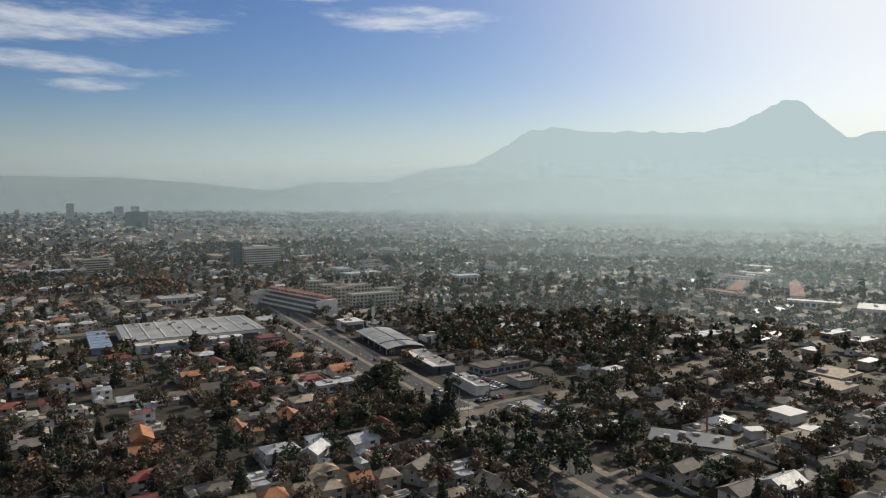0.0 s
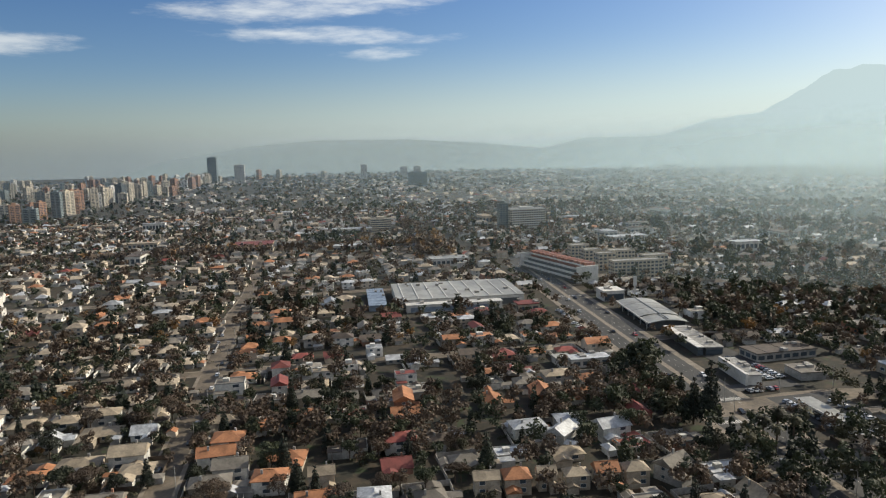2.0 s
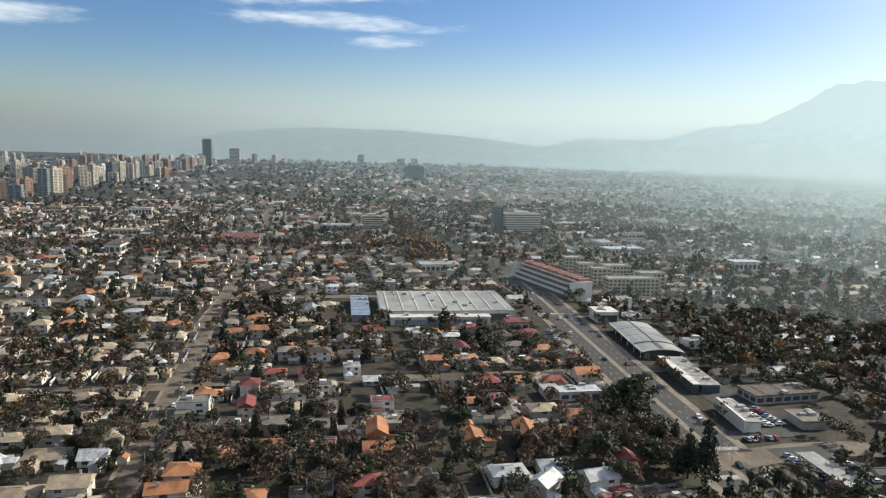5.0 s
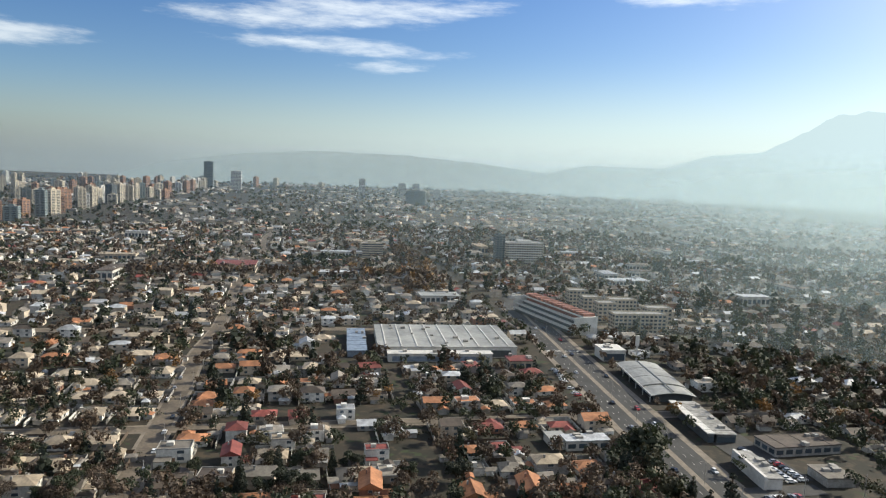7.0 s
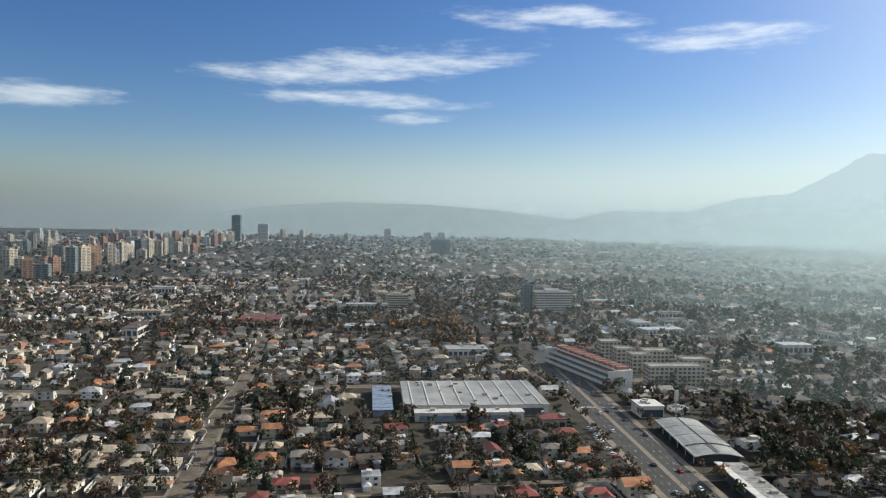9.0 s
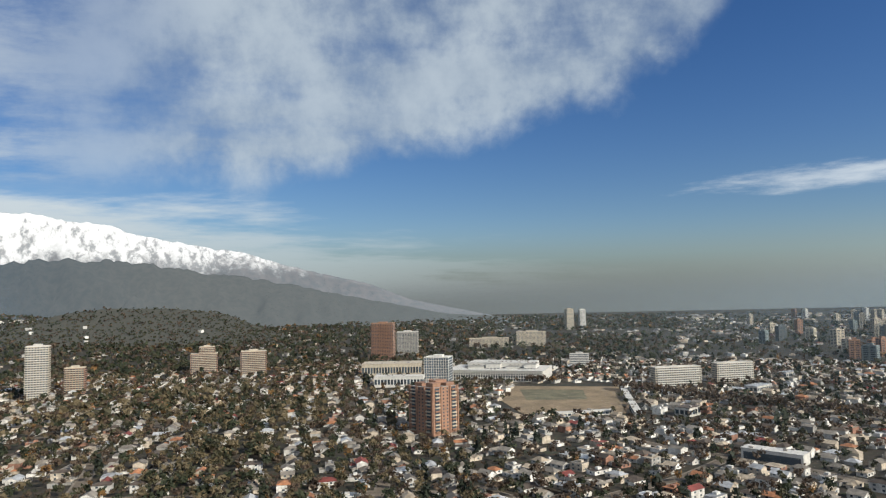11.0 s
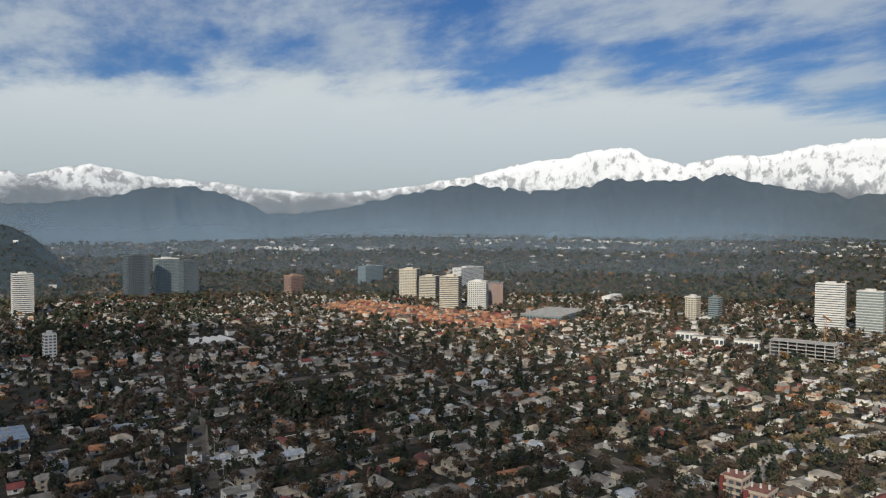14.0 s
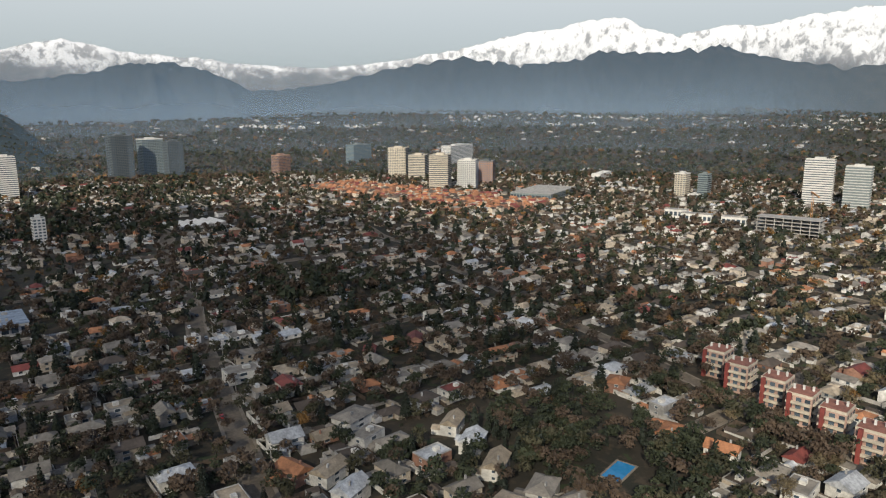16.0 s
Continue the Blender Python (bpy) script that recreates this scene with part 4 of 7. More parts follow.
def terrace_block():
    """Four storeys that step down along the avenue, white slabs, red-brown terraces."""
    base = tagged(new("terraced_building"), "long stepped white building with red-brown terraces", "apartment block")
    base.matrix_basis = pose(-138, 612, 0, 0, 0, -46)
    for k in range(4):
        d0 = -11 + 3.2 * k
        part("wall", box_mesh("wall", M_DARK if k < 3 else M_TERRACE, -47 + k, d0 + 1.8, k * 3.3, 47 - k, 11, k * 3.3 + 2.9), base)
        part("slab", box_mesh("slab", M_WHITE, -48, d0, k * 3.3 + 2.9, 48, 11.4, k * 3.3 + 3.3), base)
        part("parapet", box_mesh("parapet", M_WHITE, -48, d0, k * 3.3 + 3.3, 48, d0 + 0.25, k * 3.3 + 4.1), base)
    for k in range(13):
        part("dormer", box_mesh("dormer", M_TERRACE, -46 + 7.2 * k, 0.5, 13.2, -41 + 7.2 * k, 10.5, 15.4), base)
    for sx in (-1, 1):
        part("end_wall", box_mesh("end_wall", M_WHITE, sx * 48 - 0.4, -9, 0, sx * 48 + 0.4, 11.4, 13.4), base)


terrace_block()
for x, y, w, h, deg in ((-70, 611, 42, 14.5, 30), (-116, 660, 16, 15.5, 30), (-100, 640, 16, 15.5, 30), (-134, 690, 18, 15.5, 30), (-92, 676, 24, 13.5, 30), (-60, 655, 22, 13, 30)):
    tower("block_of_flats", "five-storey cream block of flats with a dark roof", x, y, w, 13, h, deg, "cream", "windows", category="apartment block", group="cream flats by the avenue", top=False)
tower("office_block", "white office block with ribbon windows", -262, 960, 50, 22, 28, 33, "cream", "balconies", "white", category="office block")
tower("office_block", "dark grey stair tower of an office block", -292, 950, 12, 16, 36, 33, "slate", "windows", category="office block")
tower("apartment_tower", "dark grey apartment tower far along the avenue", -1000, 2239, 66, 30, 46, 20, "slate", "windows")


def vaulted_showroom():
    """Long low hall under a shallow vaulted roof in panels, with an open canopy towards the avenue."""
    base = tagged(new("showroom"), "long car showroom under a shallow pale vaulted roof", "showroom")
    base.matrix_basis = pose(-43, 468, 0, 0, 0, 25)
    reserve(-43, 468, 30, 68, 25)
    part("wall", box_mesh("wall", M_DARK, -10, -30, 0, 11, 30, 4.4), base)
    part("front_glazing", box_mesh("front_glazing", M_GLASS, -10.12, -28, 0.3, -10, 28, 3.6), base)
    n, rows = 6, 4
    for j in range(rows):
        y0, y1 = -32 + 64 * j / rows, -32 + 64 * (j + 1) / rows - 0.5
        for k in range(n):
            b, arc = Builder([M_MALLROOF]), []
            for e in (k, k + 1):
                c = e / n * 2 - 1
                arc.append((c * 12.5, 4.5 + 1.7 * (1 - c * c) - 0.5 * (j == 0)))
            (x0, z0), (x1, z1) = arc
            b.solid([(x0, y0, z0), (x1, y0, z1), (x1, y1, z1), (x0, y1, z0), (x0, y0, z0 - 0.3), (x1, y0, z1 - 0.3), (x1, y1, z1 - 0.3), (x0, y1, z0 - 0.3)],
                    [(0, 1, 2, 3), (7, 6, 5, 4), (4, 5, 1, 0), (6, 7, 3, 2)])
            part("roof_panel", b, base)
    part("gutter", box_mesh("gutter", M_DARK, -0.4, -31, 6.2, 0.4, 31, 6.4), base)
    part("fascia", box_mesh("fascia", M_WHITE, -12.9, -32, 3.9, -12.5, 32, 4.75), base)
    for k in range(6):
        part("post", box_mesh("post", M_WHITE, -12.4, -30 + 12 * k, 0, -12.1, -29.7 + 12 * k, 4.1), base)


vaulted_showroom()


def carport():
    base = tagged(new("carport"), "long pale carport roof on thin posts over parked cars", "carport")
    base.matrix_basis = pose(39.5, 312, 0, 0, 0, 30)
    reserve(39.5, 312, 12, 32, 30)
    part("roof", box_mesh("roof", M_MALLROOF, -3.7, -14, 3.6, 3.7, 14, 3.9), base)
    part("fascia", box_mesh("fascia", M_WHITE, -3.9, -14.2, 3.4, -3.7, 14.2, 4.05), base)
    for sx in (-3.1, 3.1):
        for k in range(6):
            part("post", box_mesh("post", M_CONC, sx - 0.12, -13.4 + 5.3 * k, 0, sx + 0.12, -13.16 + 5.3 * k, 3.6), base)


carport()
hall("shop", "white two-storey shop box", -76, 518, 15, 16, 7, 30, M_WHITE, M_WHITE, front=M_GLASS)
hall("showroom", "long dark showroom under a grey sheet roof", -13, 411, 9, 46, 4.0, 26, M_ROOFGREY, M_DARK, front=M_GLASS)
hall("roof_edge", "white fascia canopy along a showroom", -19.6, 408, 3, 46, 4.3, 26, M_WHITE, M_DARK, front=M_GLASS)
corner = hall("shop", "white shop with a tall fascia wall and grey roof", 9.5, 358, 6, 27, 4.6, 25, M_ROOFGREY, M_WHITE)
part("fascia", box_mesh("fascia", M_WHITE, -4.6, -14, 0, -3.4, 14, 5.6), corner)
hall("shed", "brown sheet-roofed shed beside the shop", 37, 367, 12, 13, 3.6, 28, ROOFS["grey"], WALLS["grey"])
hall("shed", "long brown sheet-roofed shed behind the shops", 27, 398, 14, 34, 4.2, -55, ROOFS["dark"], WALLS["grey"])
hall("corner_shop", "pale metal-roofed corner shop", -61, 355, 20, 8, 4.2, 33, ROOFS["zinc"], M_WHITE)
hall("annex", "lower pale roof beside the corner shop", -73, 352, 8, 12, 3.4, 33, M_MALLROOF, M_WHITE)
# school grounds, long roofs and yards in the haze north-east of the avenue
for x, y, w, d, deg in ((265, 685, 46, 11, -68), (300, 735, 12, 92, -28), (335, 812, 40, 11, -50), (345, 705, 12, 120, -25), (320, 622, 42, 9, -31)):
    hall("school_wing", "long low school wing with a dusty pink roof", x, y, w, d, 6, deg, M_TERRACE if d > 9 else M_WHITE, M_WHITE, category="school", vents=2)
hall("sports_hall", "wide white sports hall beside a green pitch", 348, 577, 34, 26, 8, 58, M_WHITE, M_WHITE, category="sports hall")
hall("workshop", "low workshop with a flat dark roof and white parapet", 92, 269, 30, 15, 5, -22, M_DARK, M_CONC, category="workshop", vents=6)
hall("garage", "pale flat-roofed garage among trees", 148, 308, 12, 11, 4, 30, M_WHITE, M_WHITE)
hall("garage", "low garage with a bright sheet roof", 124, 285, 7, 5, 3.5, 10, M_WHITE, M_WHITE)
hall("garage", "low garage with a bright sheet roof", 147, 287, 8, 5, 3.5, 40, M_WHITE, M_WHITE)
for x, y, w, d in ((205, 375, 22, 18), (190, 352, 18, 20), (174, 482, 30, 12), (184, 403, 9, 8), (223, 433, 11, 9), (272, 463, 22, 8), (267, 489, 26, 8), (240, 403, 14, 6), (88, 383, 12, 7), (74, 384, 9, 7)):
    hall("warehouse", "low warehouse with a sunlit sheet roof", x, y, w, d, 4.5, 34, ROOFS["beige"] if w > 17 and d > 15 else ROOFS["zinc"], WALLS["cream"], category="warehouse")
hall("hall_with_red_roof", "wide hall with a rust-red roof", -512, 684, 44, 40, 9, 33, ROOFS["red"], WALLS["cream"])
hall("school", "long white-roofed school building", -395, 708, 44, 16, 7, 33, ROOFS["zinc"], WALLS["white"], category="school")
hall("school", "long white-roofed school building behind trees", -482, 862, 54, 16, 8, 33, ROOFS["zinc"], WALLS["white"], category="school")
tower("apartment_block", "stepped beige building on a rise", -455, 895, 28, 18, 18, 33, "cream", "bands", category="apartment block")
hall("warehouse", "pale flat warehouse beside the avenue", -250, 640, 36, 20, 7, 33, M_MALLROOF, M_WHITE, category="warehouse")
hall("long_white_block", "long white block at the edge of the suburb", -520, 352, 44, 14, 8, 40, M_WHITE, M_WHITE, front=M_GLASS)


def pylon():
    base = tagged(new("sign_pylon"), "tall white sign pylon at the showroom", "sign")
    base.matrix_basis = pose(-59, 520, 0, 0, 0, 30)
    part("post", box_mesh("post", M_WHITE, -0.5, -0.3, 0, 0.5, 0.3, 10), base)
    part("sign_board", box_mesh("sign_board", M_WHITE, -1.2, -0.45, 10, 1.2, 0.45, 17), base)
    mast = tagged(new("radio_mast"), "slim grey lattice mast above the houses", "mast")
    mast.matrix_basis = pose(-745, 1213, 0)
    b = Builder([M_CONC])
    limb(b, (0, 0, 0), (0, 0, 41), 1.3, 0.5, 6)
    part("pole", b, mast)
    slim = tagged(new("radio_mast"), "thin dark reddish mast standing in a yard", "mast")
    slim.matrix_basis = pose(104, 284, 0)
    b = Builder([M_TERRACE])
    limb(b, (0, 0, 0), (-0.6, 0, 27), 0.4, 0.25, 6)
    part("pole", b, slim)


pylon()

# the crowded tower district to the north-west
FIELD = random.Random(9)
field = []
LINE = ((31, 40.4, 43.5, 49.6, 53.5, 58, 63), (3700, 3300, 2300, 1700, 1430, 1560, 1900))
for k in range(175):
    a = FIELD.uniform(40.5, 54.5) if k < 130 else FIELD.uniform(31, 63)
    near = float(np.interp(a, *LINE))
    q = near * (1 + 0.12 * FIELD.random()) if k < 45 else near + FIELD.random() ** 1.5 * (4200 - near) * 0.8
    if a < 40 and FIELD.random() < 0.5:
        continue
    field.append((a, q))
for a, q in field:
    x, y = polar(a, q)
    if taken(x, y, 12):
        continue
    reserve(x, y, 30, 30)
    w, d, h = FIELD.uniform(14, 24), FIELD.uniform(13, 19), FIELD.uniform(26, 52)
    wall = pick(FIELD, {"cream": 0.44, "white": 0.08, "brick": 0.26, "slate": 0.14, "dark": 0.08})
    deg = FIELD.choice((0, 33, 60, 90))
    base = tagged(new("apartment_tower"), f"{ {'cream': 'cream', 'white': 'white', 'brick': 'terracotta', 'slate': 'grey', 'dark': 'dark'}[wall] } apartment tower in a crowded distant cluster", "tower block", group="distant towers")
    base.matrix_basis = pose(x, y, 0, 0, 0, deg)
    part("wall", box_mesh("wall", PALETTE[wall], -w / 2, -d / 2, 0, w / 2, d / 2, h), base)
    b = Builder([M_GLASS])
    n = int(h / 3.2)
    for f in range(n):
        for sg in (-1, 1):
            for c in (-0.24, 0.24):
                b.block(w * c - w * 0.16, *sorted((sg * d / 2, sg * (d / 2 + 0.1)))[:1], f * 3.2 + 1.1, w * c + w * 0.16, sorted((sg * d / 2, sg * (d / 2 + 0.1)))[1], f * 3.2 + 2.6, 0)
                b.block(sorted((sg * w / 2, sg * (w / 2 + 0.1)))[0], d * c - d * 0.16, f * 3.2 + 1.1, sorted((sg * w / 2, sg * (w / 2 + 0.1)))[1], d * c + d * 0.16, f * 3.2 + 2.6, 0)
    tagged(part("glazing", b, base), kind="stuff")
    part("plant_room", box_mesh("plant_room", PALETTE[wall], -w * 0.2, -d * 0.2, h, w * 0.2, d * 0.2, h + 3.5), base)
for a, q, w, h, wall in ((25.4, 3300, 34, 52, "white"), (24.3, 3300, 32, 52, "white"), (28.6, 3400, 30, 64, "white"), (22.6, 2900, 26, 40, "white"), (38.3, 3300, 44, 80, "white")):
    x, y = polar(a, q)
    tower("apartment_tower", "pale apartment tower far away in the smog", x, y, w, 24, h, 30, wall, "windows", group="distant towers", storey=6.0)
tower("apartment_tower", "tallest grey glass tower of the far cluster", *polar(40.3, 3450), 40, 34, 118, 30, "slate", "windows", group="distant towers", storey=8.0)

reserve(-880, 290, 250, 130, -15)      # cleared plot
reserve(-186, -762, 66, 44, 12)
reserve(-695, -370, 66, 26, -70)
reserve(-138, 612, 98, 30, -46)
reserve(*grid_place("north", 252, -60), 26, 60, 33)
reserve(-470, 690, 30, 34, 33)

reserve(-198, -140, 62, 62, 0, False)      # wooded gardens by the red flats

# ---- houses that stand out ----
KNOWN = []


def known(x, y, deg, kind, roof, wall, storeys, size=1.0):
    reserve(x, y, 3 * size, 2 * size, deg, False)
    KNOWN.append((x, y, deg, kind, roof, wall, storeys, size * 0.87))


# old quarter by the tree-lined street
known(-167, 212, 30, "hip", "orange", "white", 2, 1.2)
known(-140, 209, 25, "hip", "orange", "cream", 1, 1.3)
known(-186, 271, 125, "gable", "red", "white", 2, 1.05)
known(-239, 315, 33, "hip", "orange", "cream", 1, 1.3)
known(-205, 318, 33, "hip", "red", "cream", 1, 1.3)
known(-190, 326, 33, "gable", "red", "cream", 1, 1.2)
known(-124, 272, 118, "gable", "orange", "brick", 2, 1.15)
known(-118, 262, 30, "gable", "orange", "cream", 1, 1.1)
known(-89, 286, 120, "gable", "orange", "cream", 1, 1.2)
known(-70, 297, 118, "gable", "orange", "brick", 2, 1.2)
known(-208, 264, 33, "flat", "grey", "white", 2, 1.35)
known(-172, 337, 33, "flat", "zinc", "white", 2, 1.0)
known(-157, 330, 33, "gable", "zinc", "grey", 1, 1.0)
known(-272, 370, 33, "hip", "orange", "cream", 1, 1.2)
known(-176, 292, 33, "flat", "beige", "white", 2, 1.0)
known(-136, 300, 33, "flat", "red", "white", 2, 1.0)
known(-150, 192, 33, "gable", "grey", "white", 2, 1.15)
known(-192, 189, 33, "gable", "beige", "white", 2, 1.2)
known(-206, 180, 33, "hip", "beige", "cream", 1, 1.2)
known(-222, 204, 33, "hip", "beige", "cream", 1, 1.25)
known(-52, 256, 75, "gable", "zinc", "grey", 2, 1.0)
known(-66, 238, 33, "flat", "zinc", "white", 1, 1.1)
for k in range(6):
    known(-66 + 8.6 * k, 211 + 4.4 * k, 27, "hip" if k % 2 else "gable", "orange" if k in (1, 4) else "beige", "cream", 2, 0.85)
known(-12, 241, 60, "gable", "grey", "grey", 2, 1.1)
known(3, 248, 33, "flat", "zinc", "white", 1, 1.2)
known(-29, 287, 120, "gable", "red", "brick", 2, 0.9)
known(-48, 244, 33, "hip", "beige", "cream", 1, 1.0)
known(-117, 196, 33, "gable", "beige", "cream", 2, 1.2)
known(-36, 268, 40, "gable", "zinc", "white", 2, 1.1)
known(-100, 216, 33, "gable", "red", "brick", 1, 1.0)
# gardens on the east side
known(-101, -163, 30, "gable", "beige", "white", 2, 1.25)
known(-127, -200, 25, "hip", "grey", "white", 2, 1.3)
known(-124, -180, 25, "flat", "grey", "white", 2, 1.2)
known(-160, -173, 40, "gable", "beige", "white", 2, 1.05)
known(-158, -155, 40, "gable", "zinc", "white", 2, 1.05)
known(-155, -135, 40, "gable", "beige", "white", 2, 1.15)
known(-159, -113, 35, "hip", "grey", "white", 2, 1.1)
known(-102, -146, 30, "gable", "zinc", "white", 2, 1.05)
known(-142, -110, 25, "hip", "beige", "cream", 2, 1.2)
known(-90, -170, 110, "gable", "orange", "brick", 2, 1.1)
known(-234, -98, 110, "gable", "orange", "white", 2, 1.1)
known(-233, -122, 20, "hip", "orange", "white", 1, 1.4)
known(-233, -66, 15, "flat", "grey", "white", 2, 1.25)
known(-267, -224, 10, "hip", "grey", "white", 2, 1.2)
known(-192, -235, 10, "hip", "grey", "cream", 1, 1.3)
known(-198, -273, 60, "gable", "red", "brick", 2, 1.0)
known(-171, -276, 60, "gable", "red", "cream", 1, 1.0)
known(-323, -347, 20, "gable", "beige", "white", 2, 1.2)
known(-340, -347, 20, "gable", "beige", "white", 2, 1.1)
known(-249, -168, 30, "hip", "orange", "brick", 2, 1.2)
known(-101, -275, 5, "flat", "grey", "white", 2, 1.4)
known(-142, -326, 10, "gable", "zinc", "white", 1, 1.3)
known(-10, -343, 5, "gable", "red", "white", 1, 1.1)
known(-104, -330, 5, "flat", "zinc", "white", 2, 1.1)
known(-118, -340, 5, "flat", "grey", "white", 1, 1.2)
known(-92, -342, 5, "flat", "grey", "white", 2, 0.9)
def strip(b, g, u0, v0, u1, v1, half, z, mat):
    """A flat strip along a grid line, cut in pieces so that it can stop at the other district."""
    n = max(1, int(math.hypot(u1 - u0, v1 - v0) / 25))
    du, dv = (u1 - u0) / n, (v1 - v0) / n
    ln = math.hypot(du, dv)
    pu, pv = -dv / ln * half, du / ln * half
    for k in range(n):
        a, c = (u0 + du * k, v0 + dv * k), (u0 + du * (k + 1), v0 + dv * (k + 1))
        x, y = grid_place(g, (a[0] + c[0]) / 2, (a[1] + c[1]) / 2)
        if district(x, y) != g or not in_view(x, y) or math.hypot(x - EYE.x, y - EYE.y) > 1500 or taken(x, y, -6.0, True) or math.hypot(x + 196, y + 128) < 56:
            continue
        b.poly([(*warp(*grid_place(g, a[0] + pu * sg, a[1] + pv * sg)), z) for sg in (1, -1)][::-1] + [(*warp(*grid_place(g, c[0] + pu * sg, c[1] + pv * sg)), z) for sg in (1, -1)], mat)


for g in GRIDS:
    roads, walks = Builder([M_STREET]), Builder([M_PAVE])
    su, sv = GRIDS[g][3:5]
    for i in range(-14, 15):
        if (g == "north" and i == 2) or i % 2:
            continue
        wide = 4.6 if i == 0 else 3.4
        strip(walks, g, i * su, -1500, i * su, 1500, wide + 1.6, 0.09, 0)
        strip(roads, g, i * su, -1500, i * su, 1500, wide, 0.13, 0)
    for j in range(-32, 33, 4):
        strip(walks, g, -1500, j * sv, 1500, j * sv, 5.0, 0.11, 0)
        strip(roads, g, -1500, j * sv, 1500, j * sv, 3.4, 0.15, 0)
    tagged(new("pavement", walks.mesh("pavement")), "pale concrete pavements along the residential streets", "pavement", kind="structure")
    tagged(new("road", roads.mesh("road")), "grey asphalt residential streets", "road", kind="structure")


def ribbon(b, pts, half, z):
    """A flat strip along a bent line."""
    sides = []
    for k, p in enumerate(pts):
        q0, q1 = Vector(pts[max(0, k - 1)]), Vector(pts[min(len(pts) - 1, k + 1)])
        d = (q1 - q0).normalized()
        sides.append(((p[0] - d.y * half, p[1] + d.x * half, z), (p[0] + d.y * half, p[1] - d.x * half, z)))
    for (l0, r0), (l1, r1) in zip(sides, sides[1:]):
        b.poly([r0, r1, l1, l0])


def avenue():
    near, far = -190, 440
    b = Builder([M_PAVE])
    for a0, a1 in ((-15.5, -11.8), (11.8, 15.5), (-1.4, 1.4)):
        b.poly([(*on_avenue(a, v), 0.19) for a, v in ((a0, near), (a1, near), (a1, far), (a0, far))])
    tagged(new("pavement", b.mesh("pavement")), "pale pavements and a narrow median along the avenue", "pavement", kind="structure")
    b = Builder([M_ASPHALT])
    for a0, a1 in ((-11.8, -1.4), (1.4, 11.8)):
        b.poly([(*on_avenue(a, v), 0.21) for a, v in ((a0, near), (a1, near), (a1, far), (a0, far))])
    tagged(new("road", b.mesh("road")), "wide grey asphalt avenue with a narrow median", "road", kind="structure")
    b = Builder([M_STREET])
    ribbon(b, CROSS, 7.0, 0.225)
    tagged(new("road", b.mesh("road")), "pale worn cross street that meets the avenue", "road", kind="structure")
    b = Builder([M_PAINT])
    for a in (-8.2, -4.9, 4.9, 8.2):
        for v in range(near + 5, far - 10, 9):
            b.poly([(*on_avenue(a + p, v + q), 0.235) for p, q in ((-0.06, 0), (0.06, 0), (0.06, 3.0), (-0.06, 3.0))])
    for v in (12, 36, 262):
        for k in range(-11, 12):
            if abs(k) > 1:
                b.poly([(*on_avenue(k + p, v + q), 0.238) for p, q in ((-0.25, 0), (0.25, 0), (0.25, 3.2), (-0.25, 3.2))])
    tagged(new("road_marking", b.mesh("road_marking")), "worn white lane dashes and crossings painted on the avenue", "road marking", kind="structure")


avenue()

# ---- houses ----


def shell(b, at, w, d, h, kind, rise, wall, roof, over=0.5, windows=True, glass=None):
    """Adds walls and roof of one house to a builder (slots wall, roof, glass)."""
    hw, hd = w / 2, d / 2
    if kind == "flat":
        b.block(-hw, -hd, 0, hw, hd, h, wall, False, at)
        b.block(-hw + 0.3, -hd + 0.3, h, hw - 0.3, hd - 0.3, h + 0.06, roof, False, at)
        b.block(-hw * 0.5, -hd * 0.4, h + 0.06, hw * 0.1, hd * 0.3, h + 1.6, wall, False, at)
    else:
        b.block(-hw, -hd, 0, hw, hd, h, wall, False, at)
        ow, od = hw + over, hd + over
        rx = ow if kind == "gable" else max(ow - od, ow * 0.22)
        pts = [(-ow, -od, h - 0.12), (ow, -od, h - 0.12), (ow, od, h - 0.12), (-ow, od, h - 0.12), (-rx, 0, h + rise), (rx, 0, h + rise)]
        b.solid(pts, [(0, 1, 5, 4), (2, 3, 4, 5)], roof, at)
        if kind == "gable":
            b.solid([(-hw, -hd, h), (-hw, hd, h), (-hw, 0, h + rise * 0.93), (hw, -hd, h), (hw, hd, h), (hw, 0, h + rise * 0.93)], [(1, 0, 2), (3, 4, 5)], wall, at)
        else:
            b.solid([pts[1], pts[2], pts[5], pts[3], pts[0], pts[4]], [(0, 1, 2), (3, 4, 5)], roof, at)
    if windows and glass is not None:
        for sx in (-1, 1):
            for z in ((1.0, 2.2),) if h < 4 else ((1.0, 2.2), (3.7, 4.9)):
                b.block(sx * hw * 0.45 - 0.8, -hd - 0.04, z[0], sx * hw * 0.45 + 0.8, -hd, z[1], glass, True, at)
                b.block(sx * hw * 0.45 - 0.8, hd, z[0], sx * hw * 0.45 + 0.8, hd + 0.04, z[1], glass, True, at)
            b.block(sx * hw - (0.04 if sx < 0 else 0), -0.8, 1.0, sx * hw + (0.04 if sx > 0 else 0), 0.8, 2.2, glass, True, at)


PROTOS = {}


